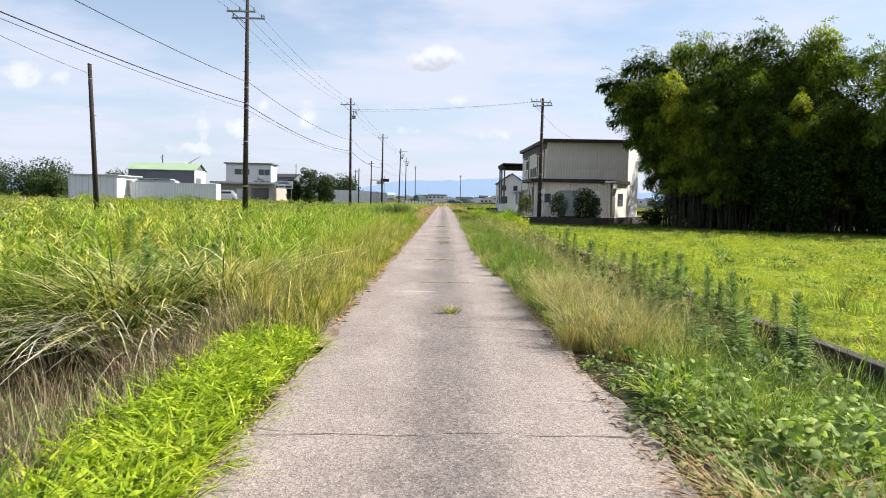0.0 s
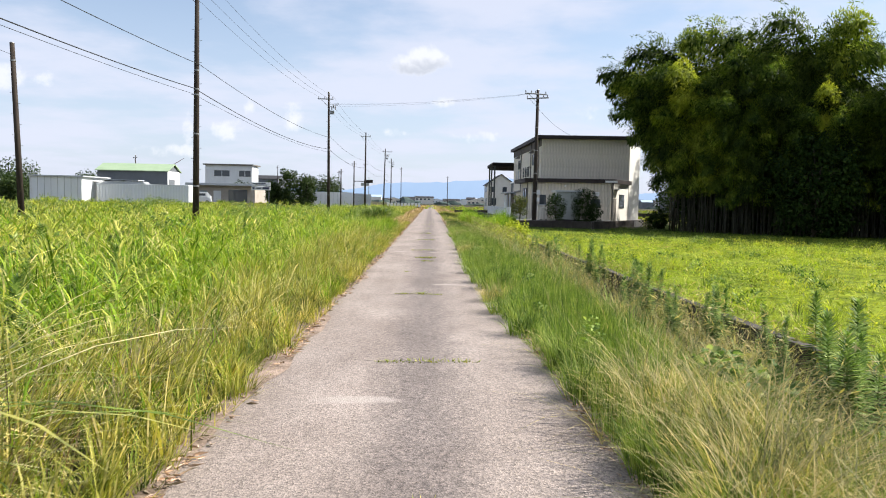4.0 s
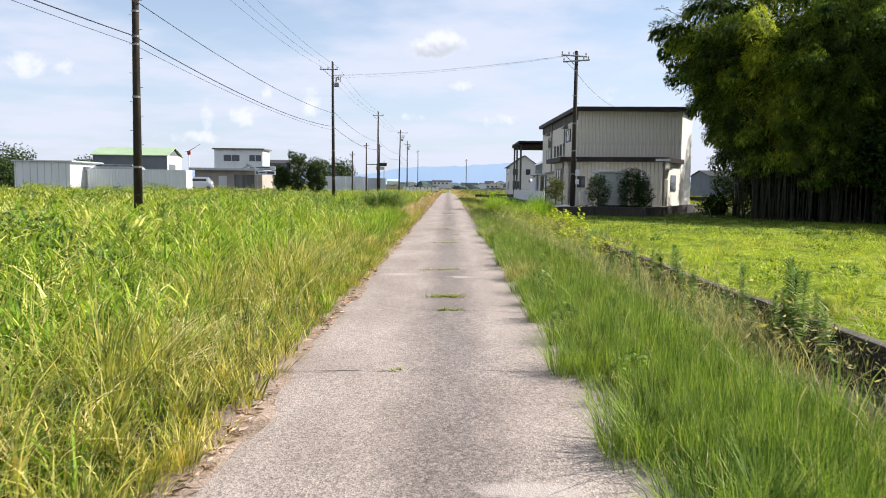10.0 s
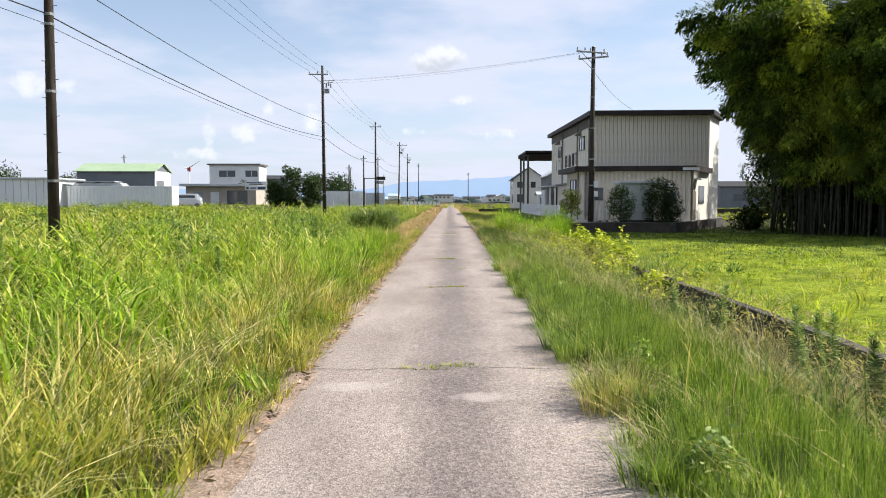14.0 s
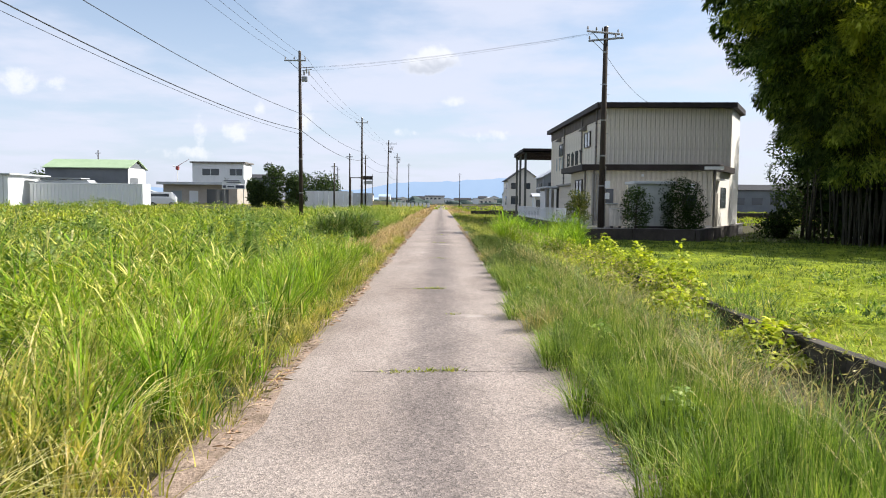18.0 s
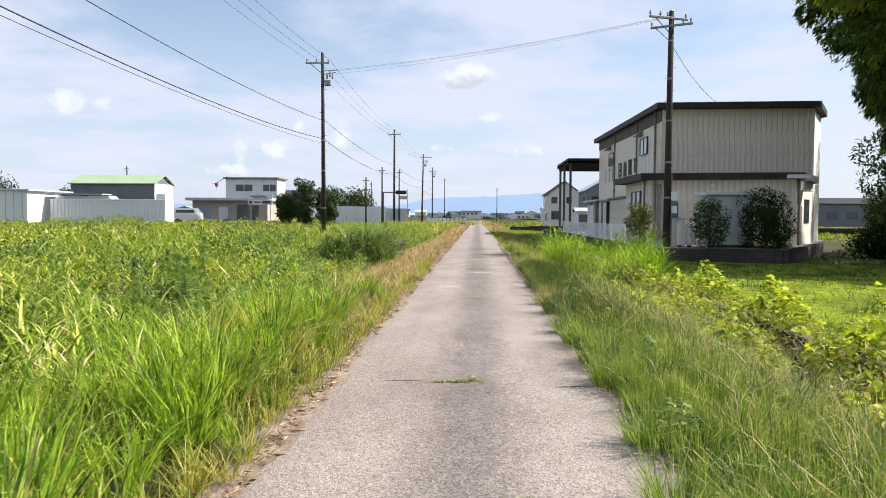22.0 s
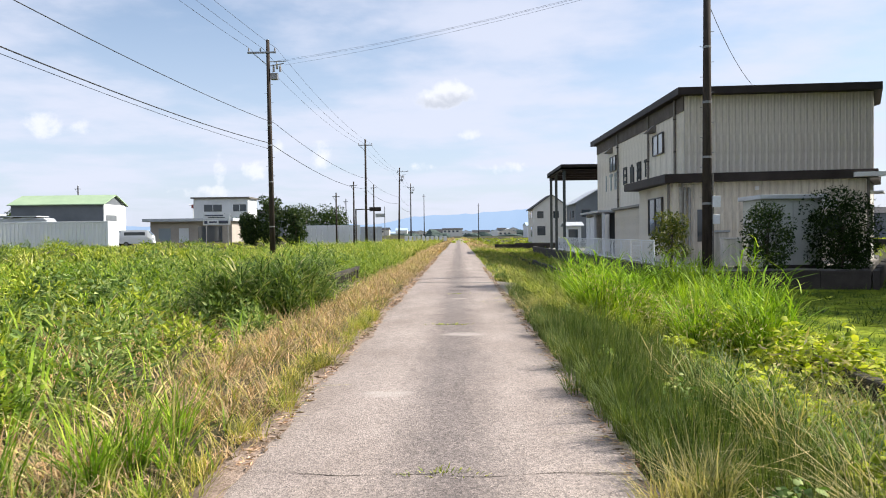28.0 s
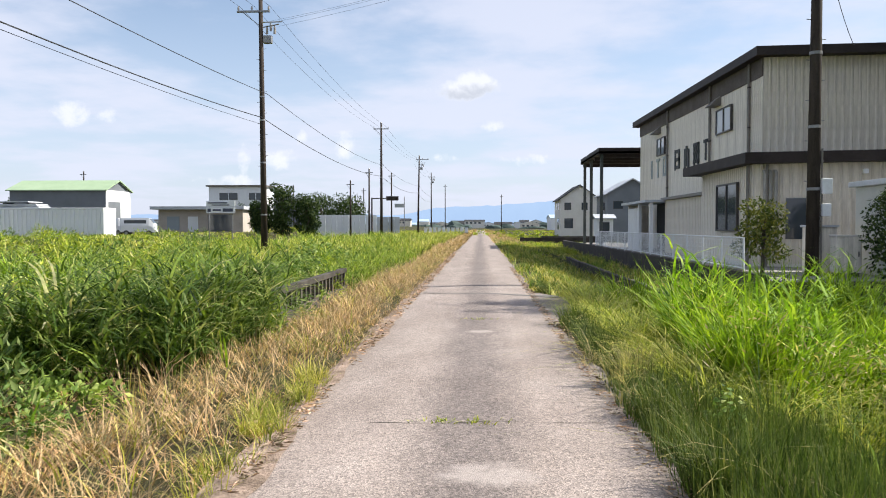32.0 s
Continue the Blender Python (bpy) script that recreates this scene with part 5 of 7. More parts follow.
def van(name, label, x, y, body_len=3.3):
    z = float(ground_z(x, y))
    t = thing(name, label, "van", "parked vans", (x, y, z))
    bm = bmesh.new()
    prof = [(-0.74, 0.35), (0.74, 0.35), (0.74, 1.05), (0.62, 1.82), (-0.62, 1.82), (-0.74, 1.05)]
    L = body_len
    rings = []
    for u, zf, wf in ((0, 0.55, 0.94), (0.12, 0.62, 1), (0.55, 0.98, 1), (1.0, 1, 1), (L - 0.1, 1, 1), (L, 0.96, 0.96)):
        rings.append([bm.verts.new((px * wf, u, 0.35 + (pz - 0.35) * zf)) for px, pz in prof])
    for a, b in zip(rings, rings[1:]):
        for i in range(6):
            bm.faces.new((a[i], a[(i + 1) % 6], b[(i + 1) % 6], b[i]))
    bm.faces.new(rings[0])
    bm.faces.new(rings[-1][::-1])
    body = part("body", bm, M_CARPAINT, t)
    bm = bmesh.new()
    vs = [bm.verts.new(p) for p in ((-0.6, 0.1, 1.28), (0.6, 0.1, 1.28), (0.54, 0.53, 1.74), (-0.54, 0.53, 1.74))]
    bm.faces.new(vs)
    bmesh.ops.translate(bm, verts=bm.verts, vec=(0, -0.02, 0.02))
    part("windscreen", bm, M_GLASS, t)
    for s in (-1, 1):
        part("side_window", boxed(s * 0.69 - 0.02, s * 0.69 + 0.03, 0.8, L - 0.4, 1.12, 1.6), M_GLASS, t)
        part("headlight", boxed(s * 0.55 - 0.14, s * 0.55 + 0.14, -0.03, 0.03, 0.75, 0.92, 0.01), M_PALEGLASS, t)
        for yy in (0.55, L - 0.6):
            wh = part("wheel", rod((s * 0.6, yy, 0.27), (s * 0.76, yy, 0.27), 0.27, 0.27, 16), M_RUBBER, t)
            part("rim", rod((s * 0.70, yy, 0.27), (s * 0.77, yy, 0.27), 0.16, 0.16, 12), M_STEEL, wh)
    part("bumper", boxed(-0.72, 0.72, -0.07, 0.05, 0.35, 0.6, 0.02), M_CARPAINT, t)
    return t


for x, yv, a in ((-42.6, 143.0, 97), (-37.6, 140.0, 102)):
    v = van("van", "white compact van parked on the lot", x, yv)
    v.rotation_euler = (0, 0, radians(a))
    v.scale = (1.15, 1.15, 1.12)

crane = thing("tower_crane", "thin red and white crane far behind the lots", "crane", at=(-297, 900, 0))
part("mast", rod((0, 0, 0), (0, 0, 36), 0.6, 0.6, 4), M_WHITE, crane)
part("cab", boxed(-1.6, 1.6, -1.6, 1.6, 34, 38, 0.1), M_RED, crane)
part("jib", rod((0, 0, 38), (13, 0, 46), 0.4, 0.2, 4), M_RED, crane)
part("counter_jib", rod((0, 0, 37), (-5, 0, 38), 0.6, 0.6, 4), M_WHITE, crane)

wfence = thing("white_panel_fence", "white sheet-metal fence around a far lot", "fence", kind="structure")
for k in range(15):
    part("panel", boxed(-26 + k * 0.9, -26 + k * 0.9 + 0.86, 172 + 0.05 * (k % 2), 172.08 + 0.05 * (k % 2), -0.2, 3.2 if k < 11 else 2.9), M_WHITE if k < 11 else M_GREYROOF, wfence)

gantry = thing("road_sign_gantry", "dark cantilever traffic sign post", "traffic sign")
part("post", rod((-14.9, 158, -0.2), (-14.9, 158, 5.4), 0.12, 0.1, 10), M_POLE, gantry)
part("arm", rod((-14.9, 158, 5.3), (-12.4, 158, 5.3), 0.07, 0.07, 8), M_POLE, gantry)
part("sign_panel", boxed(-12.9, -11.2, 157.9, 158, 5.0, 5.6, 0.02), M_POLE, gantry)
sgn2 = thing("direction_sign", "grey-green road direction sign on a far post", "traffic sign")
part("post", rod((-18.1, 235, -0.2), (-18.1, 235, 8.5), 0.1, 0.08, 8), M_STEEL, sgn2)
part("sign_panel", boxed(-20.4, -18.2, 234.9, 235, 5.9, 6.8), M_SHEDPANEL, sgn2)

conc_fence = thing("culvert_railing", "low weathered concrete railing over a culvert", "railing", kind="structure")
part("rail", boxed(-3.32, -3.18, 64.6, 71.4, 0.34, 0.45, 0.01), M_CONC, conc_fence)
part("kerb", boxed(-3.36, -3.14, 64.6, 71.4, -0.3, 0.02, 0.01), M_CONC, conc_fence)
for k in range(18):
    part("baluster", boxed(-3.29, -3.21, 64.75 + k * 0.38, 64.87 + k * 0.38, 0.02, 0.34), M_CONC, conc_fence)

rail = thing("guard_rail", "white guard rail at the far crossing", "guard rail", kind="structure")
for k in range(10):
    part("panel", boxed(-10.5 + k * 0.85, -10.5 + k * 0.85 + 0.6, 196, 196.1, 0.1, 1.2, 0.02), M_WHITE, rail)
part("beam", boxed(-10.8, -2.2, 195.95, 196.0, -0.1, 0.25), M_DARKWALL, rail)
farwall = boxed(4, 60, 128, 128.4, -0.5, 0.35)
part("field_bank", farwall, M_DARKWALL, label="dark low bank at the edge of a paddy", category="bank", kind="structure")
farwall = boxed(7.2, 80, 142, 142.5, -0.5, 0.3)
part("field_bank", farwall, M_CONC, label="grey low concrete bank before the houses", category="bank", kind="structure")

# belt of far houses and woods
wall_mats = (M_CREAM, M_WHITE, M_DGREY, M_WALLL, M_WHITE)
roof_mats = (M_TILE, M_TILE, M_GREYROOF, M_BLUEROOF)
r2 = random.Random(5)
x = -330.0
while x < 420:
    w, yv, h = r2.uniform(8, 17), r2.uniform(620, 860), r2.choice((3.0, 5.2, 5.6, 3.4, 6.5))
    wins = [("front", x + 1 + 3.2 * k, x + 2.6 + 3.2 * k, h - 2.0, h - 0.8) for k in range(int((w - 2) / 3.2))] if r2.random() < 0.35 else ()
    gable_house("house", "small distant house on the plain", x, x + w, yv, yv + 9, h, h + r2.uniform(0.8, 2.4), r2.choice(wall_mats), r2.choice(roof_mats), r2.choice("xxy"), wins, -0.3)
    x += w * r2.uniform(0.35, 0.9)
gable_house("factory", "distant white hall with pale blue roof", 28, 62, 360, 378, 4.6, 6.0, M_WHITE, M_BLUEROOF, "x", (("front", 30, 58, 2, 3),), -0.2)
gable_house("factory", "far grey hall behind the reeds", -75, -58, 300, 320, 9.0, 10.5, M_DGREY, M_TILE, "x", (), 0)
gable_house("workshop_hall", "grey hall across the paddy past the workshop", 62, 100, 200, 214, 4.7, 6.0, M_DGREY, M_TILE, "x", tuple(("front", a, a + 2.2, 1.6, 3.0) for a in (65, 69, 73, 77, 82, 87, 92)), -0.3)


# ---- trees ----
def tree(name, label, x, y, h, r, mat, n=2600, leaf=0.34, trunk=0.25, crown0=0.25, lobes=14, seed=1, gz=None, round_top=1.0, category="tree"):
    rs = np.random.RandomState(seed)
    z = float(ground_z(x, y)) if gz is None else gz
    t = thing(name, label, category, at=(x, y, z))
    tops = [(0, 0, -0.1), (0.05 * r, 0.03 * r, h * 0.35), (0.1 * r, -0.05 * r, h * 0.8)]
    bm = tube(tops, [trunk, trunk * 0.75, trunk * 0.25], 8)
    cs = []
    for i in range(lobes):
        u = crown0 + (1 - crown0) * (i + 0.5) / lobes
        a = i * 2.4 + rs.uniform(-0.5, 0.5)
        rad = r * (1 - abs(u - 0.55) ** 2 * 2.6 * round_top) * rs.uniform(0.45, 0.8)
        c = np.array((math.cos(a) * rad, math.sin(a) * rad, h * u * 0.93))
        cs.append((c, r * rs.uniform(0.32, 0.52)))
        tube([(0, 0, h * max(0.12, u * 0.6)), tuple(c * np.array((0.5, 0.5, 0.85))), tuple(c)], [trunk * 0.35, trunk * 0.2, trunk * 0.06], 5, bm)
    part("trunk", bm, M_BARK, t, smooth=True)
    P, D, N = [], [], []
    for c, cr in cs:
        k = n // lobes
        d = rs.normal(size=(k, 3))
        d /= np.linalg.norm(d, axis=1)[:, None]
        rr = cr * rs.uniform(0.45, 1.08, k) ** 0.6
        P.append(c + d * rr[:, None] * np.array((1, 1, 0.85)))
        D.append(d * 0.4 + rs.normal(size=(k, 3)) * 0.7 + np.array((0, 0, -0.35)))
        N.append(d + rs.normal(size=(k, 3)) * 0.45 + np.array((0, 0, 0.3)))
    P, D, N = np.concatenate(P), np.concatenate(D), np.concatenate(N)
    P[:, 2] = np.maximum(P[:, 2], 0.08)
    V, F = leaf_arrays(P, D, leaf * rs.uniform(0.6, 1.3, len(P)), leaf * 0.5 * rs.uniform(0.6, 1.2, len(P)), 0.15, N)
    link_mesh("crown", tri_mesh("crown", V, F), mat, t)
    return t


tree("shrub", "olive-brown loose shrub at the fence corner", 8.05, 74.4, 2.1, 0.85, M_SHRUB2, 2200, 0.13, 0.06, 0.3, 10, 11, YARD, category="shrub")
tree("shrub", "loose green shrub in front of the shed", 10.9, 72.7, 2.35, 0.95, M_TREE, 3400, 0.12, 0.05, 0.12, 20, 12, YARD, category="shrub")
tree("shrub", "broad dark evergreen shrub beside the shed", 13.6, 72.9, 2.75, 1.35, M_SHRUB, 6500, 0.12, 0.06, 0.04, 26, 13, YARD, category="shrub")
tree("shrub", "low dark shrub by the end wall", 14.5, 73.9, 1.5, 0.8, M_SHRUB, 2200, 0.10, 0.05, 0.1, 10, 14, YARD, category="shrub")
tree("shrub", "dark undergrowth bush near the bamboo", 21.5, 79.0, 1.5, 1.3, M_SHRUB, 1800, 0.22, 0.06, 0.1, 12, 15, category="shrub")
tree("tree", "leafy dark green tree at the end of the grove", 23.4, 79.5, 6.4, 2.5, M_TREE, 4400, 0.26, 0.12, 0.12, 14, 19)
tree("tree", "dark broadleaf tree behind the bamboo edge", 27.6, 86, 11.5, 3.0, M_TREE, 5200, 0.34, 0.16, 0.15, 18, 16)
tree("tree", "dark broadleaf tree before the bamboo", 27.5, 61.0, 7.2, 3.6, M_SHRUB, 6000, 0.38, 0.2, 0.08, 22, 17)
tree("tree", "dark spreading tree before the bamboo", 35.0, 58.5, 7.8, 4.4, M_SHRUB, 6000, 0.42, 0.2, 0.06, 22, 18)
for x, yv, h, r, s in ((-31.2, 160, 4.6, 1.7, 21), (-28.0, 160, 7.6, 2.2, 22), (-24.4, 160, 6.2, 1.9, 23), (-25, 196, 7, 4, 24), (-30.5, 198, 7.2, 3.5, 26),
                       (-95, 165, 6.4, 6, 29), (-86, 168, 6.8, 6, 30), (-104, 170, 7.0, 6, 31), (-78, 150, 4.2, 4.5, 32), (-72, 172, 5, 5, 33), (-114, 176, 7, 6, 34), (-66.5, 131, 3.6, 2.4, 36),
                       (44, 118, 5, 3.5, 37), (52, 122, 6, 4, 38), (-50.5, 215, 4.5, 3, 39)):
    tree("tree", "dense dark green tree on the far side of the reeds", x, yv, h, r, M_TREE, 3800, 0.40 if r < 4 else 0.55, 0.2, 0.1, 18, s)
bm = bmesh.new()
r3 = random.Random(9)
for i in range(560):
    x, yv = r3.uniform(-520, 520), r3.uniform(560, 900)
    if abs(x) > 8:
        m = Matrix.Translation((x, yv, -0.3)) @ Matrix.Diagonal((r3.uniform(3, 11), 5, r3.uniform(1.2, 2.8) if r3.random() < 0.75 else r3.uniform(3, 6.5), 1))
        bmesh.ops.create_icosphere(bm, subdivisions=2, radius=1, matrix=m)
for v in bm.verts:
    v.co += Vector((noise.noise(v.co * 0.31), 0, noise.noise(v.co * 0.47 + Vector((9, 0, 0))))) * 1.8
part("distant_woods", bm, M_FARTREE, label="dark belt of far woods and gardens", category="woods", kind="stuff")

# ---- bamboo grove ----
def bamboo_variant(seed, h, high):
    rs = np.random.RandomState(seed)
    pts, rad = [], []
    reach = h * rs.uniform(0.22, 0.36)
    for k in range(13):
        t = k / 12
        pts.append(np.array((reach * t ** 2.6, 0.25 * math.sin(3 * t + seed), h * (t - 0.18 * t ** 5))))
        rad.append(0.055 * (1 - 0.85 * t))
    P, D, N, L, Q, QD, QN = [], [], [], [], [], [], []

    def plume(axis, r, n):
        """Leaves hung like shingles round an arching stem, longest below its bend."""
        m = len(axis) - 1
        u = rs.uniform(0, 1, n)
        i = np.minimum((u * m).astype(int), m - 1)
        c = axis[i] + (axis[i + 1] - axis[i]) * (u * m - i)[:, None]
        w = axis[i + 1] - axis[i]
        w /= np.linalg.norm(w, axis=1)[:, None]
        th = rs.normal(0, 1.15, n)
        side = np.cross(w, np.array((0, 0, 1.0)))
        side /= np.linalg.norm(side, axis=1)[:, None] + 1e-6
        upw = np.cross(side, w)
        d = side * np.sin(th)[:, None] + upw * np.cos(th)[:, None]
        size = r * (0.45 + 0.75 * np.sin(np.pi * np.clip(u * 0.9 + 0.08, 0, 1))) * rs.uniform(0.72, 1.08, n) * (1 + 0.2 * np.sin(u * 19 + th * 2))
        p = c + d * size[:, None]
        p[:, 2] -= 0.6 * size * np.abs(np.sin(th))
        P.append(p)
        hang = np.c_[np.zeros((n, 2)), -1.0 * (1 - np.clip(d[:, 2], 0, 1))]
        D.append(d * 0.2 + w * 0.5 + side * (0.5 * np.sin(th))[:, None] + hang + rs.normal(size=(n, 3)) * 0.35)
        N.append(d + np.array((0, 0, 0.35)) + rs.normal(size=(n, 3)) * 0.3)
        L.append(rs.uniform(0.18, 0.32, n))
        # the dense leaf mass under the shell
        k = n // 3
        Q.append((c + d * (size * rs.uniform(0.45, 0.75, n))[:, None] - np.array((0, 0, 0.25)))[:k])
        QD.append((w * 0.5 + np.array((0, 0, -0.7)) + rs.normal(size=(n, 3)) * 0.4)[:k])
        QN.append(d[:k])

    pts = np.array(pts)
    crown = pts[6:] + np.c_[np.linspace(0, 1.1, 7) ** 2, np.zeros(7), -1.3 * np.linspace(0, 1, 7) ** 3]
    plume(crown, rs.uniform(1.15, 1.5), 2100)
    for t in ((0.58, 0.72) if high else (0.38, 0.54, 0.70)):
        i = int(t * 12)
        a = rs.uniform(-1.9, 1.9)
        o = np.array((math.cos(a), math.sin(a), 0))
        ln = rs.uniform(2.0, 3.2) * (1.25 - 0.5 * t)
        v = np.linspace(0, 1, 6)[:, None]
        plume(pts[i] + o * ln * v + np.array((0, 0, 1.0)) * (0.7 * v - 1.7 * v ** 2.3), rs.uniform(0.85, 1.2), 1000)
    # a thin feathery leader above the tip
    u = np.linspace(0, 1, 20)
    tip = pts[-1]
    P.append(tip + np.c_[0.9 * u, rs.normal(0, 0.08, 20), 0.9 * u - 0.75 * u * u])
    D.append(np.tile(np.array((0.6, 0, 0.1)), (20, 1)) + rs.normal(size=(20, 3)) * 0.6)
    N.append(np.tile(np.array((0, 0, 1.0)), (20, 1)) + rs.normal(size=(20, 3)) * 0.5)
    L.append(rs.uniform(0.2, 0.34, 20) * (1.15 - 0.4 * u))
    P, D, N, L, Q, QD, QN = (np.concatenate(a) for a in (P, D, N, L, Q, QD, QN))
    V, F = merge(leaf_arrays(P, D, L, L * rs.uniform(0.19, 0.29, len(P)), 0.12, N), leaf_arrays(Q, QD, rs.uniform(0.38, 0.6, len(Q)), rs.uniform(0.13, 0.2, len(Q)), 0.1, QN))
    t = thing("bamboo", "tall leafy bamboo culm arching out of the grove", "bamboo", "bamboo grove")
    part("culm", tube([tuple(p) for p in pts], rad, 6), M_CULM, t, smooth=True)
    link_mesh("crown", tri_mesh("bamboo_crown", V, F), M_BAMBOO, t)
    return t


variants = [bamboo_variant(40 + i, hh, i > 3) for i, hh in enumerate((17.6, 16.0, 16.8, 15.0, 17.0, 15.4))]
for v in variants:
    v.location = (60 + 3 * variants.index(v), 90, -0.4)
r4 = random.Random(21)
# front line of the grove, from the workshop end out across the field
FRONT = ((18.9, 73.0), (20.8, 68.5), (23.5, 64.8), (28.0, 62.5), (34.0, 60.0), (44.0, 61.0), (60.0, 62.0))


def front_y(x):
    for (xa, ya), (xb, yb) in zip(FRONT, FRONT[1:]):
        if xa <= x <= xb:
            return ya + (yb - ya) * (x - xa) / (xb - xa)
    return FRONT[-1][1]


for i in range(100):
    x = r4.uniform(20.6, 34) if i % 3 else r4.uniform(19.6, 25)
    # the canopy climbs from the front row to the heart of the grove
    depth = 9.0 * r4.random() ** 1.1
    yv = front_y(x) + depth
    x = max(x, 3.5 + 0.6 * (yv - 45))
    # one in five stands in an unseen arm right of the view, placed to shade the field
    arm = i % 5 == 4
    if arm:
        yv, depth = r4.uniform(55, 63), 9.0
        x = 0.577 * yv + r4.uniform(0.6, 4.5)
    outward = 235 + r4.uniform(-50, 50) if x > 23 else 195 + r4.uniform(-40, 60)
    if depth > 5:
        outward = r4.uniform(150, 330)
    if arm:
        outward = r4.uniform(-60, 60) if i % 10 == 4 else r4.uniform(180, 270)
    s = 0.60 + 0.066 * min(depth, 7.5) + r4.uniform(-0.06, 0.12)
    if x > 27:
        s += 0.10
    if arm:
        s = r4.uniform(1.02, 1.2)
    if x < 22.5:
        s = max(s, r4.uniform(0.70, 0.96))
    copy_thing(variants[4 + i % 2 if (x - 4) / (yv - 40) < 0.6 else i % 4], pose(x, yv, -0.5, r4.uniform(-4, 4), r4.uniform(-3, 5), outward) @ Matrix.Scale(s, 4))
for k in range(5):
    x = 22.4 + 2.3 * k + r4.uniform(-0.4, 0.4)
    copy_thing(variants[k % 4], pose(x, front_y(min(x, 33.9)) + r4.uniform(0.2, 1.6), -0.5, r4.uniform(-4, 4), r4.uniform(0, 6), 235 + r4.uniform(-35, 35)) @ Matrix.Scale(r4.uniform(0.40, 0.54), 4))
for x, yv, s, i, outward in ((20.7, 71.6, 1.0, 0, 188), (21.1, 69.6, 0.86, 2, 205), (22.4, 73.2, 1.1, 1, 172), (22.8, 68.2, 0.95, 3, 214), (21.0, 70.6, 0.76, 1, 196), (23.6, 70.5, 1.16, 2, 180)):
    copy_thing(variants[i], pose(x, yv, -0.5, 0, 3, outward) @ Matrix.Scale(s, 4))
# filler trees added to block the sky and darken the grove's inside
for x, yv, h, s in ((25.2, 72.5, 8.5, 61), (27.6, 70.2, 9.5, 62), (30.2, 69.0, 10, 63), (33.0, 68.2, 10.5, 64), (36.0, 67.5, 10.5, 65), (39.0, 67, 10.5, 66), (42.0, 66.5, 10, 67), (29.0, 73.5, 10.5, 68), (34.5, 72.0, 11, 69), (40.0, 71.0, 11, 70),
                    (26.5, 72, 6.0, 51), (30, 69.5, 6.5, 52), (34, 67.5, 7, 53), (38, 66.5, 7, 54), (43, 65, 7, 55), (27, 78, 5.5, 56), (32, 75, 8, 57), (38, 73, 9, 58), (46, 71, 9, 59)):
    tree("undergrowth_tree", "near-black filler tree added to darken the bamboo grove inside", x, yv, h, 3.2, M_SHRUB, 2200, 0.85, 0.15, 0.2, 18, s)
bm = bmesh.new()
for i in range(320):
    x = r4.uniform(19.6, 45)
    yv = front_y(x) + abs(r4.gauss(0, 1.6))
    x = max(x, 6.0 + 0.6 * (yv - 45))
    rod((x, yv, -0.5), (x + r4.uniform(-0.4, 0.4), yv + r4.uniform(-0.2, 0.2), r4.uniform(4, 7)), 0.045, 0.03, 5, bm)
part("bamboo_stems", bm, M_CULM, label="crowd of pale bamboo stems at the grove edge", category="bamboo", kind="stuff")

# ---- weeds on the road ----
def tuft(x, y, n, h, r, mat, seed):
    rs = np.random.RandomState(seed)
    a = rs.uniform(0, 2 * np.pi, n)
    d = rs.uniform(0, r, n)
    pos = np.c_[d * np.cos(a) * 1.7, d * np.sin(a) * 0.5, np.full(n, 0.008)]
    V, F = blade_arrays(pos, rs.uniform(0.4, 1.0, n) * h, rs.uniform(0.006, 0.013, n), a + rs.normal(0, 0.5, n), rs.uniform(0.3, 0.9, n), rs.uniform(0.2, 0.8, n), 3)
    o = link_mesh("weed_tuft", tri_mesh("tuft", V, F), mat, None, "small green weed growing in a road crack", "weed", "road weeds", "stuff")
    o.location = (x, y, 0)


for i, (x, y, n, h, r) in enumerate(((0.12, 10.05, 60, 0.15, 0.09), (0.16, 10.2, 20, 0.08, 0.1), (-0.2, 13.78, 40, 0.04, 0.12), (0.15, 13.8, 40, 0.05, 0.16), (0.45, 13.82, 30, 0.04, 0.12), (-0.28, 19.05, 40, 0.05, 0.08), (0.0, 19.06, 60, 0.06, 0.1), (0.26, 19.02, 30, 0.04, 0.07), (-0.37, 23.0, 20, 0.04, 0.06),
                                     (-0.08, 27.1, 80, 0.07, 0.1), (0.15, 27.08, 50, 0.09, 0.07), (0.12, 26.0, 40, 0.05, 0.07), (-0.02, 25.98, 40, 0.06, 0.05), (-0.15, 30.4, 60, 0.045, 0.2), (0.1, 30.5, 50, 0.05, 0.15), (0.0, 36.85, 60, 0.045, 0.12), (0.2, 36.88, 50, 0.05, 0.08), (-0.3, 36.8, 30, 0.04, 0.1),
                                     (0.0, 43.25, 90, 0.06, 0.12), (-0.25, 43.2, 40, 0.04, 0.1), (0.05, 50.4, 50, 0.04, 0.2), (0.1, 58.2, 60, 0.045, 0.2), (-0.15, 58.2, 30, 0.04, 0.15), (0.3, 40.3, 20, 0.04, 0.1), (0.15, 64.6, 40, 0.05, 0.2))):
    tuft(x, y, int(n * 1.1), h * 1.1, r, M_TUFT, 100 + i)


# ---- grass, reeds and weeds ----
def scatter(n, x0, x1, y0, y1, bias=0.0):
    x = x0 + (x1 - x0) * rng.uniform(0, 1, n)
    u = rng.uniform(0, 1, n)
    y = y0 + (y1 - y0) * (u ** (1 + bias))
    return x, y


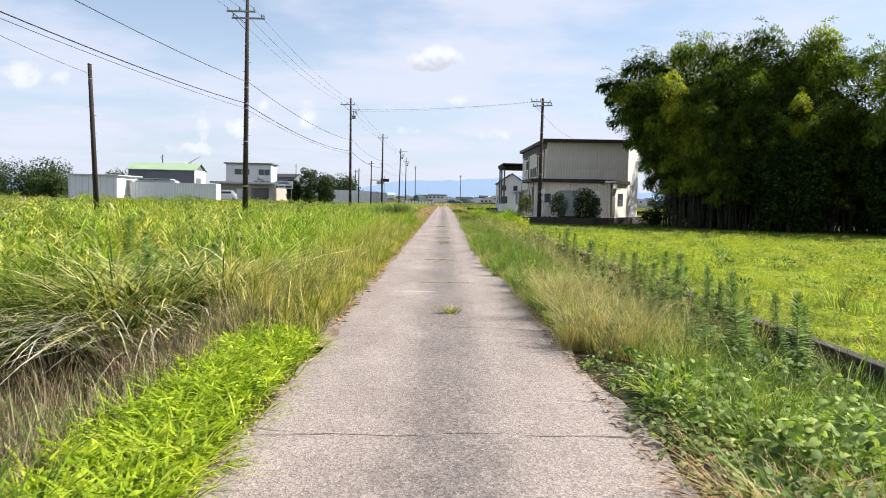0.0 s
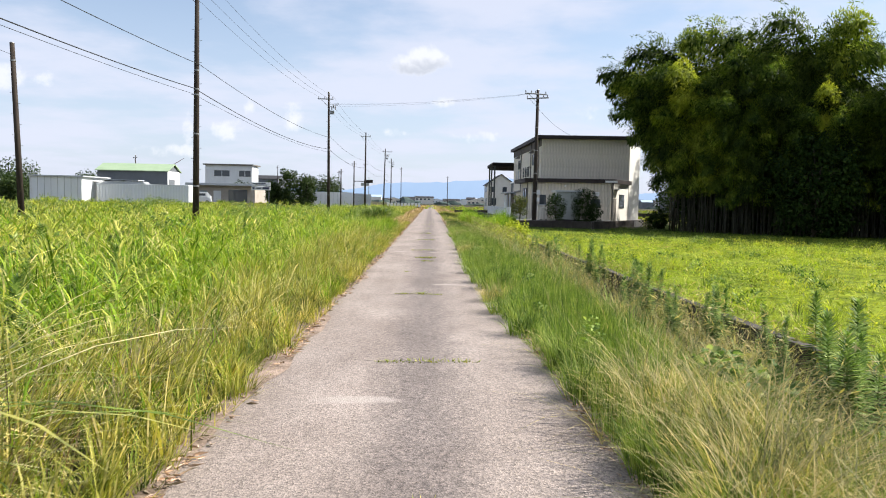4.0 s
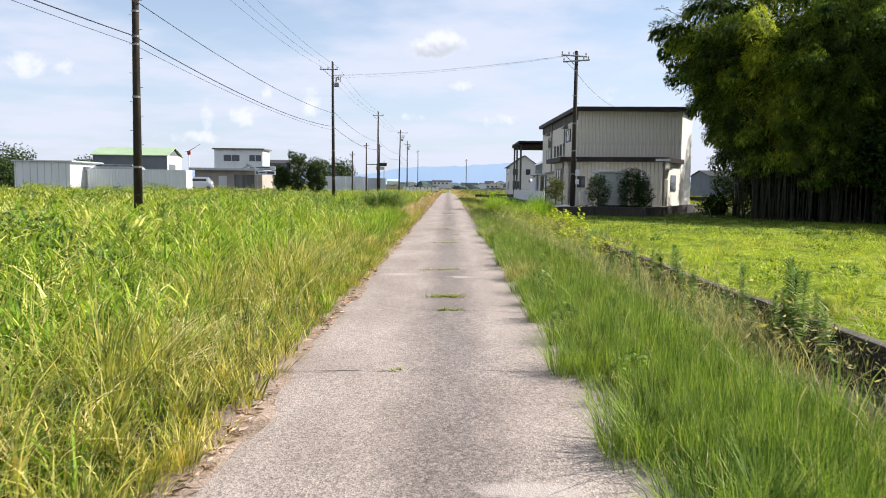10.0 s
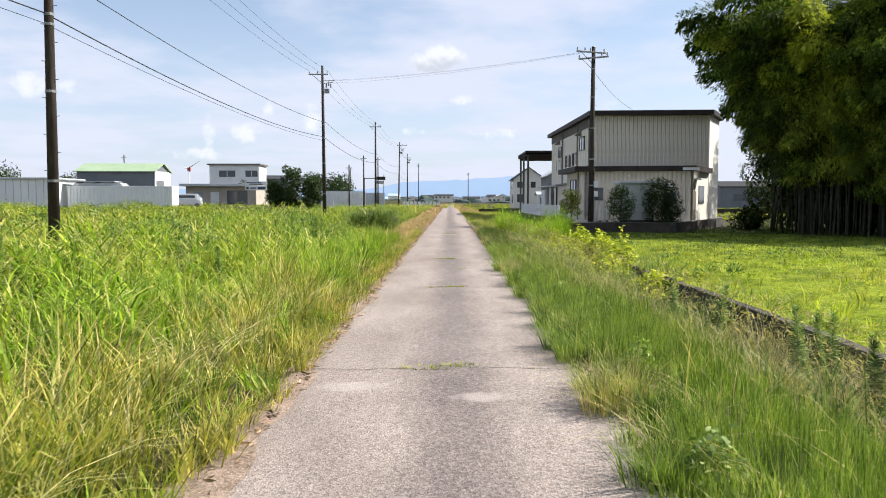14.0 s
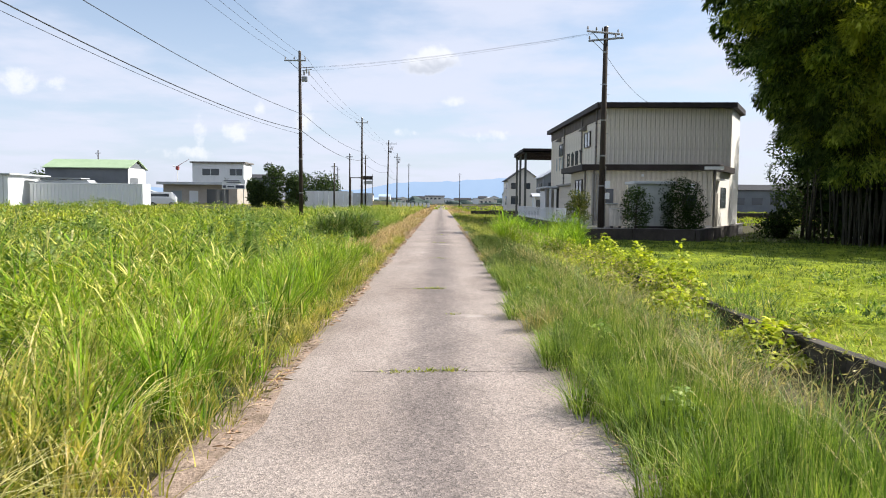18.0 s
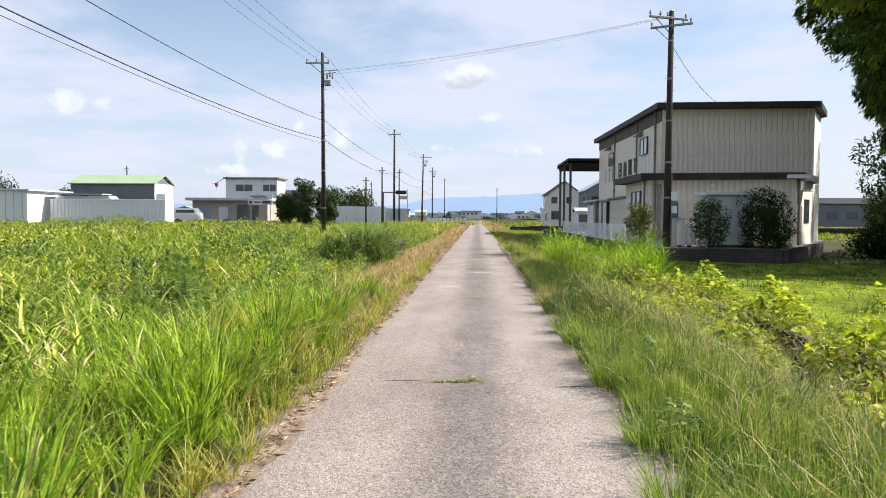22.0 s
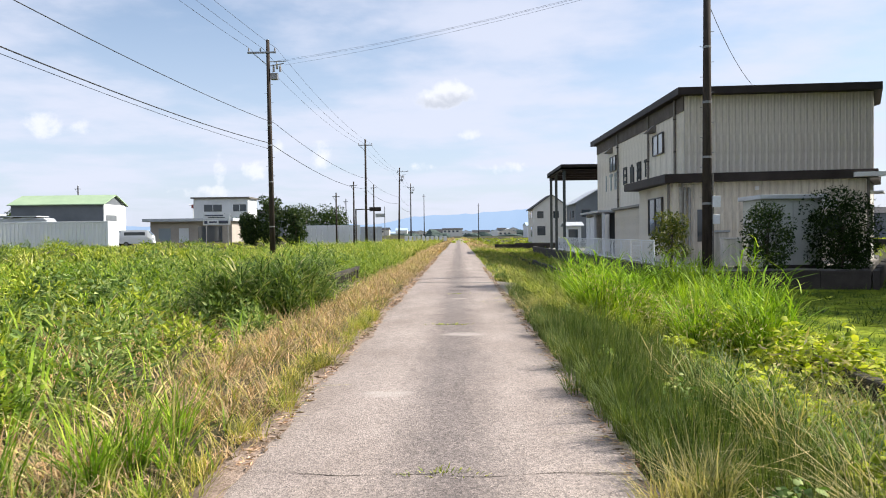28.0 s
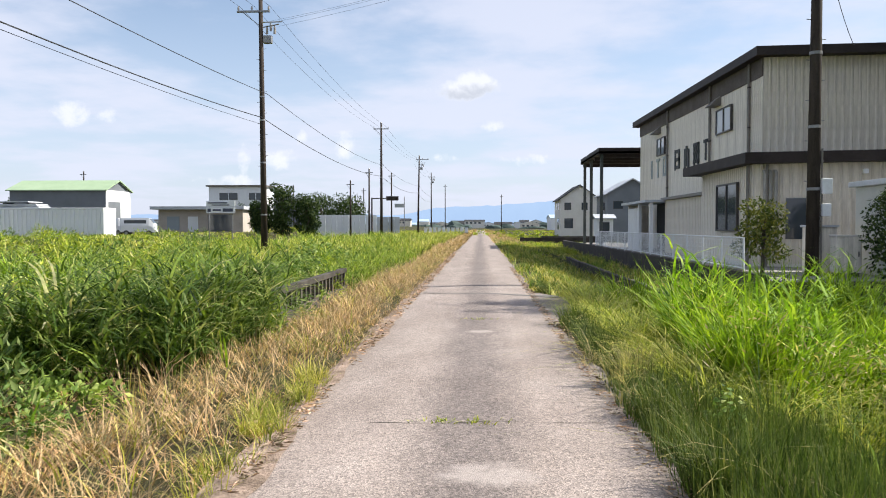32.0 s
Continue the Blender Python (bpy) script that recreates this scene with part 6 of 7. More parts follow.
def sward(name, label, mat, n, x0, x1, y0, y1, h, w, lean=(0.05, 0.4), curl=(0.1, 0.7), segs=3, keep=None, hmod=None, az=None, bias=0.6, clump=0.7, z_off=0.0, tuft_r=0.2):
    """A stretch of grass: n blades over a strip, thinned by keep(x, y), with height h shaped by hmod(x, y)."""
    x, y = scatter(n, x0, x1, y0, y1, bias)
    size, turn = np.ones(n), rng.uniform(0, 2 * np.pi, n)
    if clump:
        per = 38
        cx, cy = scatter(max(8, n // per), x0, x1, y0, y1, bias)
        ch, ct = rng.uniform(0.62, 1.12, len(cx)), rng.uniform(0, 2 * np.pi, len(cx))
        idx = rng.randint(0, len(cx), n)
        sel = rng.uniform(0, 1, n) < clump
        ang, rad = rng.uniform(0, 2 * np.pi, n), tuft_r * np.sqrt(rng.uniform(0, 1, n))
        x = np.where(sel, np.clip(cx[idx] + rad * np.cos(ang), x0, x1), x)
        y = np.where(sel, cy[idx] + rad * np.sin(ang), y)
        size = np.where(sel, ch[idx], rng.uniform(0.5, 0.9, n))
        turn = np.where(sel, ang + rng.normal(0, 0.6, n), turn)
    if keep is not None:
        m = rng.uniform(0, 1, n) < keep(x, y)
        x, y, size, turn = x[m], y[m], size[m], turn[m]
    k = len(x)
    hh = rng.uniform(h[0], h[1], k) * size
    if hmod is not None:
        hh = hh * hmod(x, y)
    a = turn if az is None else rng.normal(az[0], az[1], k)
    pos = np.c_[x, y, ground_z(x, y) - 0.02 + z_off]
    V, F = blade_arrays(pos, hh, rng.uniform(w[0], w[1], k), a, rng.uniform(*lean, k), rng.uniform(*curl, k), segs)
    return link_mesh(name, tri_mesh(name, V, F), mat, None, label, "grass", kind="stuff")


def patchy(s, seed, lo=0.25):
    return lambda x, y: np.clip(lo + (1 - lo) * (0.55 + 0.9 * smooth_noise(x, y, s, seed)), lo, 1)


def dry_zone(y):
    return smooth01(y, 43, 50)


def reed_stalks(name, label, mat, n, x0, x1, y0, y1, h, length, w, leaves, segs=3, keep=None, hmod=None, bias=0.2, tuft_r=0.25, droop=(0.5, 1.2)):
    """Leafy grass: upright stalks, each with several long leaves arching out along its height."""
    per = 9
    cx, cy = scatter(max(8, n // per), x0, x1, y0, y1, bias)
    ch = rng.uniform(0.7, 1.12, len(cx))
    idx = rng.randint(0, len(cx), n)
    ang, rad = rng.uniform(0, 2 * np.pi, n), tuft_r * np.sqrt(rng.uniform(0, 1, n))
    x, y = np.clip(cx[idx] + rad * np.cos(ang), x0, x1), cy[idx] + rad * np.sin(ang)
    size = ch[idx]
    if keep is not None:
        m = rng.uniform(0, 1, n) < keep(x, y)
        x, y, size, ang = x[m], y[m], size[m], ang[m]
    k = len(x)
    hh = rng.uniform(h[0], h[1], k) * size
    if hmod is not None:
        hh = hh * hmod(x, y)
    lean = rng.uniform(0.0, 0.14, k)
    base = np.c_[x, y, ground_z(x, y) - 0.02]
    packs = [blade_arrays(base.copy(), hh, np.full(k, 0.010), ang, lean, np.zeros(k), 2)]
    for j in range(leaves):
        u = 0.15 + 0.8 * (j + rng.uniform(0, 1, k)) / leaves
        p = base + np.c_[np.cos(ang) * lean * hh * u, np.sin(ang) * lean * hh * u, hh * u]
        az = rng.uniform(0, 2 * np.pi, k)
        L = rng.uniform(length[0], length[1], k) * (1.1 - 0.35 * u)
        packs.append(blade_arrays(p, L, rng.uniform(w[0], w[1], k), az, rng.uniform(0.25, 0.8, k), rng.uniform(*droop, k), segs))
    V, F = merge(*packs)
    return link_mesh(name, tri_mesh(name, V, F), mat, None, label, "grass", kind="stuff")


def near_keep(x, y):
    k = patchy(0.9, 1.0, 0.3)(x, y) * (0.3 + 0.7 * smooth01(-x, 2.4, 3.2)) * (0.02 + 0.98 * smooth01(y, 10, 12))
    k = k * (1 - 0.9 * ((x > -3.4) & (x < -2.7) & (y > 66.0) & (y < 70.5)))
    k = k * (1 - 0.92 * smooth01(y, 43, 47) * (1 - smooth01(y, 66, 74)))
    return np.clip(k * (1 - 0.85 * smooth01(y, 44, 50) * (x > -2.95)), 0, 1)


def relief(x, y, s=1.0, seed=4.0):
    """Uneven stand of growth: tall clumps beside low hollows."""
    return np.clip(0.80 + 0.50 * smooth_noise(x, y, 0.75 * s, seed) + 0.42 * smooth_noise(x, y, 1.9 * s, seed + 3), 0.32, 1.22)


def sinking(y):
    """The field's growth stands lower beside the last stretch of the lane."""
    return 1 - 0.22 * smooth01(y, 42, 48) * (1 - smooth01(y, 72, 90))


def weedy(keep):
    """Thins the reeds where leafy weeds take over, beside the last stretch of the lane."""
    return lambda x, y: keep(x, y) * (1 - 0.7 * smooth01(y, 44, 48) * (1 - smooth01(y, 64, 70)) * smooth01(x, -14, -11))


def relief_low(x, y):
    return relief(x, y) * sinking(y)


def swell(x, y):
    return relief(x, y) * (0.75 + 0.25 * smooth01(-x, 2.6, 4)) * sinking(y)


# rounded bushes of narrow leaves, many to one stretch
def bushes(name, label, mat, spots, leaves, size, slim=0.3, category="weeds", gz=None):
    """Rounded weed bushes: leaves on the outer shell of each dome and some inside; spots are x, y, radius, height."""
    S = np.array(spots, float)
    k = len(S)
    n = k * leaves
    i = np.repeat(np.arange(k), leaves)
    d = rng.normal(size=(n, 3))
    d[:, 2] = np.abs(d[:, 2]) * 0.9 + rng.uniform(-0.35, 0.1, n)
    d /= np.linalg.norm(d, axis=1)[:, None]
    rr = rng.uniform(0.3, 1, n) ** 0.5 * (0.82 + 0.36 * smooth_noise(d[:, 0] * 3 + S[i, 0], d[:, 1] * 3 + S[i, 1], 1.6, 2.0))
    base = ground_z(S[i, 0], S[i, 1])
    P = np.c_[S[i, 0] + d[:, 0] * S[i, 2] * rr, S[i, 1] + d[:, 1] * S[i, 2] * rr, base + 0.12 + np.clip(d[:, 2], -0.1, 1) * S[i, 3] * rr]
    D = np.c_[d[:, :2] * 0.8, d[:, 2] * 0.5 + 0.15] + rng.normal(size=(n, 3)) * 0.45
    L = size * rng.uniform(0.6, 1.4, n)
    V, F = leaf_arrays(P, D, L, L * slim * rng.uniform(0.7, 1.3, n))
    return link_mesh(name, tri_mesh(name, V, F), mat, None, label, category, kind="stuff")


def bush_spots(seed, n, x0, x1, y0, y1, r, h, bias=0.4):
    rs = random.Random(seed)
    return [(rs.uniform(x0, x1), y0 + (y1 - y0) * rs.random() ** (1 + bias), rs.uniform(*r), rs.uniform(*h)) for _ in range(n)]


def mid_patch(seed, lo, hi, s=0.55):
    return lambda x, y: np.clip((smooth_noise(x, y * 0.7, s, seed) + 1) * 0.5 * (hi - lo) * 1.6 + lo, 0.02, 1)


# left side: upright green reeds behind the verge
reed_stalks("reeds", "tall bright green reeds along the left field edge", M_GREENREED, 2200, -5.6, -2.5, 11, 50, (0.9, 1.3), (0.34, 0.62), (0.014, 0.028), 5, 3, lambda x, y: near_keep(x, y) * mid_patch(1.7, 0.3, 1.1)(x, y), swell, 0.05)
reed_stalks("reeds", "tall yellow-green reeds along the left field edge", M_REED, 1700, -5.6, -2.4, 9.5, 46, (0.85, 1.25), (0.32, 0.6), (0.014, 0.028), 5, 3, lambda x, y: near_keep(x, y) * mid_patch(5.9, 0.2, 1.1)(x, y), swell, 0.05)
reed_stalks("reeds", "tall deep green reeds along the left field edge", M_DEEPREED, 3600, -5.4, -2.6, 44, 92, (0.85, 1.3), (0.32, 0.6), (0.014, 0.030), 5, 3, near_keep, swell, 0.3)
sward("reeds", "upright reed blades filling the left field edge", M_GREENREED, 14000, -5.6, -2.5, 10, 62, (0.95, 1.5), (0.020, 0.044), (0.0, 0.18), (0.1, 0.65), 3, bias=0.1, clump=0.96, tuft_r=0.15, keep=lambda x, y: near_keep(x, y) * mid_patch(1.7, 0.35, 1.1)(x, y), hmod=swell)
sward("reeds", "pale arching reed blades among the green ones", M_PALE, 6000, -5.2, -2.2, 10, 60, (0.85, 1.3), (0.012, 0.026), (0.1, 0.35), (0.4, 1.0), 4, bias=0.1, clump=0.9, tuft_r=0.25, keep=weedy(mid_patch(3.1, -0.2, 1.0, 0.9)), hmod=swell)
# the broad field behind
reed_stalks("reeds", "dense tall reeds further into the left field", M_REED, 5000, -16, -5.2, 6, 60, (0.85, 1.25), (0.4, 0.75), (0.022, 0.046), 4, 2, weedy(mid_patch(2.0, 0.0, 1.0)), relief_low, 0.3, 0.4)
reed_stalks("reeds", "bright green reeds further into the left field", M_GREENREED, 4200, -16, -5.2, 10, 75, (0.85, 1.3), (0.4, 0.75), (0.022, 0.046), 4, 2, weedy(mid_patch(8.0, -0.2, 1.0)), relief_low, 0.3, 0.4)
reed_stalks("reeds", "dense deep green reeds further into the left field", M_DEEPREED, 4600, -16, -5.2, 50, 135, (0.9, 1.3), (0.4, 0.75), (0.028, 0.055), 4, 2, weedy(patchy(0.5, 2.0, 0.35)), relief_low, 0.4, 0.4)
sward("reeds", "upright reed blades further into the left field", M_REED, 14000, -16, -5.2, 4, 120, (0.8, 1.25), (0.026, 0.055), (0.03, 0.3), (0.1, 0.9), 2, keep=weedy(mid_patch(2.0, 0.0, 0.9)), hmod=relief_low, bias=0.5, clump=0.85, tuft_r=0.35)
sward("pale_grass", "pale feathery grass in the left field", M_PALE, 16000, -28, -3.8, 11, 60, (0.8, 1.35), (0.012, 0.026), (0.1, 0.4), (0.5, 1.2), 3, keep=weedy(mid_patch(6.6, -0.35, 0.9, 0.6)), hmod=relief_low, bias=0.3, clump=0.9, tuft_r=0.4)
sward("reeds", "broad reed bed stretching to the far lots", M_REED, 30000, -62, -15, 12, 200, (0.8, 1.35), (0.07, 0.15), (0.05, 0.4), (0.1, 0.8), 2, keep=patchy(0.25, 3.0, 0.4), bias=0.5, clump=0.8, tuft_r=0.6,
      hmod=lambda x, y: (0.12 + 0.95 * relief(x, y, 0.5, 6.0)) * (1 - 0.6 * smooth01(y, 95, 135)))
sward("reeds", "reeds beside the far stretch of the lane", M_REED, 20000, -16, -3.2, 88, 210, (0.7, 1.2), (0.06, 0.12), (0.05, 0.4), (0.1, 0.6), 2, keep=patchy(0.3, 8.0, 0.5), bias=0.5, clump=0.8, tuft_r=0.4)
sward("undergrowth", "low green undergrowth covering the left field", M_DEEPREED, 46000, -62, -5, -8, 130, (0.3, 0.7), (0.10, 0.22), (0.2, 1.0), (0.2, 0.8), 1, bias=0.3, clump=0.5, tuft_r=0.5)
sward("undergrowth", "low green undergrowth beside the start of the lane", M_DEEPREED, 9000, -6, -1.8, -8, 3.5, (0.25, 0.6), (0.012, 0.03), (0.1, 0.6), (0.2, 0.8), 2, bias=0, clump=0.8, tuft_r=0.2)
sward("undergrowth", "green weeds on the bank behind the start", M_WEED, 9000, 1.5, 4.8, -8, 4, (0.25, 0.6), (0.012, 0.03), (0.1, 0.6), (0.2, 0.8), 2, bias=0, clump=0.8, tuft_r=0.2)
bushes("bushy_weeds", "lime green bushy weeds in the left field", M_LIMEBUSH, bush_spots(3, 70, -16, -5, 12, 70, (0.5, 1.1), (0.8, 1.3)), 330, 0.13)
bushes("bushy_weeds", "bright bushy weeds among the reeds by the lane", M_LIMEBUSH, bush_spots(4, 30, -5.6, -3.2, 12, 80, (0.3, 0.6), (0.7, 1.15), 0.1), 420, 0.085)
bushes("bushy_weeds", "dark green bushy weeds in the left field", M_WEED, bush_spots(5, 46, -16, -4, 14, 92, (0.5, 1.0), (0.8, 1.25)), 330, 0.13)
bushes("bushy_weeds", "far bushy weeds in the left field", M_LIMEBUSH, bush_spots(6, 120, -60, -16, 18, 125, (0.9, 2.0), (0.8, 1.35)), 200, 0.26)
bushes("bushy_weeds", "far dark bushes in the left field", M_WEED, bush_spots(7, 70, -60, -14, 24, 135, (0.8, 1.8), (0.9, 1.4)), 200, 0.26)
# yellowing verge grass leaning over the road edge
sward("verge_grass", "yellow-green verge grass leaning over the lane", M_YELLOW, 34000, -3.0, -1.25, 8.0, 54, (0.42, 0.98), (0.007, 0.017), (0.02, 0.28), (0.1, 0.7), 3, az=(0.1, 2.0), clump=0.92, tuft_r=0.09, bias=0.1,
      keep=lambda x, y: (0.3 + 0.7 * patchy(1.1, 3.3, 0.3)(x, y)) * (1 - 0.96 * dry_zone(y)) * (0.5 + 0.5 * smooth01(-x, 1.35, 1.7)) * (1 - 0.6 * smooth01(y, 33, 39)), hmod=lambda x, y: (0.55 + 0.53 * smooth01(-x, 1.34, 2.3)) * (0.25 + 0.9 * relief(x, y, 1.5, 8.0)))
sward("verge_grass", "rank green blades in the left verge", M_GREENREED, 7000, -3.2, -1.7, 34, 47, (0.6, 1.1), (0.010, 0.022), (0.02, 0.25), (0.1, 0.6), 3, clump=0.95, tuft_r=0.12, bias=0, keep=mid_patch(4.1, 0.2, 1.0, 1.1))
sward("verge_grass", "fresh green blades in the left verge", M_GREENREED, 9000, -3.0, -1.35, 9, 52, (0.4, 0.9), (0.008, 0.018), (0.02, 0.28), (0.1, 0.7), 3, clump=0.95, tuft_r=0.09, bias=0.1, hmod=lambda x, y: 0.5 + 0.55 * smooth01(-x, 1.34, 2.3), keep=mid_patch(7.1, 0.0, 1.0, 1.1))
sward("verge_grass", "pale drooping grass over the left verge", M_PALE, 6000, -2.9, -1.85, 9.5, 48, (0.6, 0.95), (0.006, 0.013), (0.05, 0.4), (0.5, 1.0), 4, az=(0.2, 2.0), clump=0.85, tuft_r=0.16, bias=0.1, keep=lambda x, y: mid_patch(9.3, -0.1, 1.0, 1.2)(x, y))
sward("verge_grass", "green undergrowth in the left verge", M_FINE, 17000, -3.3, -1.34, 8, 50, (0.3, 0.7), (0.005, 0.011), (0.05, 0.4), (0.1, 0.6), 2, keep=patchy(0.8, 5.5, 0.3), hmod=lambda x, y: 0.45 + 0.55 * smooth01(-x, 1.34, 2.1), bias=0.1, tuft_r=0.14)
sward("dry_grass", "dry brown stalks under the reeds", M_STRAW, 7000, -3.8, -1.7, 10, 48, (0.2, 0.65), (0.005, 0.010), (0.05, 0.5), (0.1, 0.8), 2, keep=patchy(1.0, 2.2, 0.1), bias=0.3)
sward("dry_grass", "tan dried grass strip along the lane edge", M_STRAW, 38000, -2.95, -1.32, 44, 110, (0.16, 0.5), (0.005, 0.012), (0.2, 0.9), (0.2, 1.0), 2, clump=0.6, tuft_r=0.13, bias=0.35,
      keep=lambda x, y: dry_zone(y) * (0.45 + 0.55 * patchy(0.9, 6.6, 0.3)(x, y)), hmod=lambda x, y: 0.5 + 0.6 * smooth01(-x, 1.3, 2.1))
sward("verge_grass", "green and yellow tufts in the dried strip", M_YELLOW, 3800, -3.1, -1.4, 48, 110, (0.2, 0.6), (0.007, 0.015), (0.2, 0.7), (0.2, 0.9), 3, keep=patchy(0.8, 9.1, 0.1), bias=0.35)
sward("dry_grass", "tan far verge grass", M_STRAW, 14000, -4.2, -1.3, 100, 330, (0.3, 0.6), (0.04, 0.08), (0.2, 0.7), (0.2, 0.7), 1, bias=0.3)
# bright weeds beside the start of the walk, brown stalks and a big reed clump behind them
sward("lime_weeds", "bright lime grass hugging the lane edge", M_LIME, 11000, -2.2, -1.22, 1.6, 8.1, (0.14, 0.36), (0.012, 0.024), (0.2, 0.8), (0.3, 1.0), 3, bias=0.0, clump=0.85, tuft_r=0.10,
      keep=lambda x, y: np.clip(1.15 - np.abs(x + 1.66 + 0.03 * (y - 5)) / 0.6, 0, 1))
n = 3600
x, y = scatter(n, -2.1, -1.25, 1.6, 8.0, 0)
P = np.c_[x, y, ground_z(x, y) + rng.uniform(0.03, 0.26, n) * (0.7 + 0.5 * smooth_noise(x, y, 9, 1.0))]
V, F = leaf_arrays(P, np.c_[rng.normal(size=(n, 2)), rng.uniform(-0.2, 0.7, n)], rng.uniform(0.06, 0.12, n), rng.uniform(0.014, 0.026, n))
link_mesh("lime_weeds", tri_mesh("lime_leaves", V, F), M_LIME, None, "bright lime leafy weeds at the lane edge", "weeds", kind="stuff")
sward("dry_grass", "sparse brown stalks behind the bright weeds", M_DEADSTALK, 3600, -4.6, -2.0, 3, 9.4, (0.3, 0.75), (0.004, 0.008), (0.02, 0.35), (0.0, 0.5), 3, bias=0, clump=0.5)
sward("weed_grass", "grey-green thin grass behind the bright weeds", M_WEED, 1700, -5.6, -2.4, 2, 7.0, (0.3, 0.8), (0.006, 0.014), (0.05, 0.4), (0.1, 0.7), 3, bias=0, clump=0.8, tuft_r=0.2)
sward("reeds", "olive reeds behind the start of the walk", M_DEEPREED, 3600, -10, -5.4, 4, 13, (0.8, 1.2), (0.014, 0.030), (0.05, 0.35), (0.3, 1.0), 3, bias=0, clump=0.9, tuft_r=0.3)
for cx, cy, rr, k, mt in ((-3.9, 9.6, 0.42, 420, M_PALE), (-4.0, 9.9, 0.5, 420, M_DARKREED), (-3.1, 10.5, 0.4, 220, M_DARKREED), (-4.9, 10.0, 0.45, 260, M_DEEPREED), (-3.0, 10.6, 0.3, 160, M_PALE), (-5.4, 8.8, 0.4, 260, M_DARKREED)):
    sward("reed_clump", "big arching reed clump with pale drooping blades", mt, k, cx - rr, cx + rr, cy - rr, cy + rr, (1.15, 1.65), (0.016, 0.036), (0.1, 0.5), (0.4, 1.15), 6, clump=0.95, bias=0, tuft_r=rr * 0.6)
sward("pale_stems", "thin bleached stems drooping before the reed clump", M_BLEACH, 120, -4.6, -3.0, 8.7, 9.6, (1.15, 1.6), (0.012, 0.022), (0.15, 0.6), (0.9, 1.35), 7, az=(-1.9, 1.0), clump=0, bias=0)
sward("dry_grass", "bleached and brown stalks before the reeds", M_DEADSTALK, 3000, -3.8, -1.8, 7.5, 13.0, (0.5, 0.95), (0.004, 0.009), (0.02, 0.35), (0.1, 0.7), 3, bias=0, clump=0.8, tuft_r=0.2)
reed_stalks("reeds", "dark arching reed clump behind the dried strip", M_DARKREED, 620, -4.6, -2.95, 59.3, 64.8, (0.9, 1.3), (0.4, 0.75), (0.018, 0.036), 7, 4, None, None, 0, 0.3, (0.6, 1.3))

# right side
def lane_edge(y):
    """Where the right-hand grass bulges over the concrete."""
    return np.interp(y, [8, 17, 25, 30, 33, 36, 44, 54, 60, 64.4, 66, 68.4, 70], [1.38, 1.12, 1.03, 1.07, 1.13, 1.19, 1.22, 1.38, 1.42, 1.46, 2.0, 2.0, 1.44]) + 0.05 * smooth_noise(y * 0, y, 2.6, 5.0)


def mound(x, y):
    """Tufted profile of the right verge: rounded at the lane, level behind."""
    return (0.78 + 0.22 * smooth01(x, 1.2, 1.6)) * (0.66 + 0.42 * relief(x, y, 1.1, 11.0))


for mat, ya, yb, k in ((M_FINE, 8.5, 46.5, 118000), (M_SHADEFINE, 45.5, 60, 42000)):
    sward("fine_grass", "dense fine green grass on the right verge", mat, k, 1.30, 3.3, ya, yb, (0.36, 0.52), (0.004, 0.0085), (0.0, 0.14), (0.0, 0.30), 2, clump=0.5, tuft_r=0.16, bias=0.05,
          keep=lambda x, y: np.clip(0.72 + 0.5 * smooth_noise(x, y, 0.8, 4.4), 0.25, 1) * (1 - 0.75 * smooth01(x, 2.5, 3.3)), hmod=mound)
for mat, ya, yb, k in ((M_FINE, 8, 46.5, 34000), (M_SHADEFINE, 45.5, 72, 22000)):
    sward("fine_grass", "bulging grass edge along the lane", mat, k, 0.98, 1.78, ya, yb, (0.34, 0.54), (0.005, 0.010), (0.0, 0.35), (0.05, 0.5), 2, az=(3.2, 1.5), clump=0.9, tuft_r=0.10, bias=0.1, hmod=lambda x, y: 0.75 + 0.35 * smooth_noise(x, y, 2.4, 1.0),
          keep=lambda x, y: np.clip((x - lane_edge(y)) * 14 + 0.3, 0, 1))
r5 = random.Random(31)
for k in range(44):
    yt = 8.5 + k * 1.28 + r5.uniform(-0.5, 0.5)
    xt = float(lane_edge(yt)) + r5.uniform(0.04, 0.16)
    w = r5.uniform(0.12, 0.22)
    sward("grass_tuft", "dense overhanging grass tuft at the lane edge", M_SEED if k % 8 == 0 else M_FINE if yt < 47 else M_SHADEFINE, int(1900 * w), xt - w, xt + w, yt - w, yt + w, (0.40, 0.58), (0.005, 0.010), (0.0, 0.38), (0.1, 0.6), 2, clump=0.9, bias=0, tuft_r=w * 0.6)
sward("seed_grass", "thin pale blades nodding over the lane edge", M_SEED, 900, 1.25, 1.9, 8, 64, (0.4, 0.75), (0.004, 0.008), (0.2, 0.6), (0.5, 1.2), 4, az=(3.2, 1.1), clump=0.6, tuft_r=0.15, bias=0.1)


def bank_open(x, y):
    """Growth on the lower bank: sparse beside the bare stretches of the wall."""
    bare = np.clip(np.exp(-((y - 23.0) / 3.2) ** 2) + np.exp(-((y - 39.0) / 5.5) ** 2), 0, 1)
    return 1 - 0.85 * bare * smooth01(x, 2.9, 3.7)


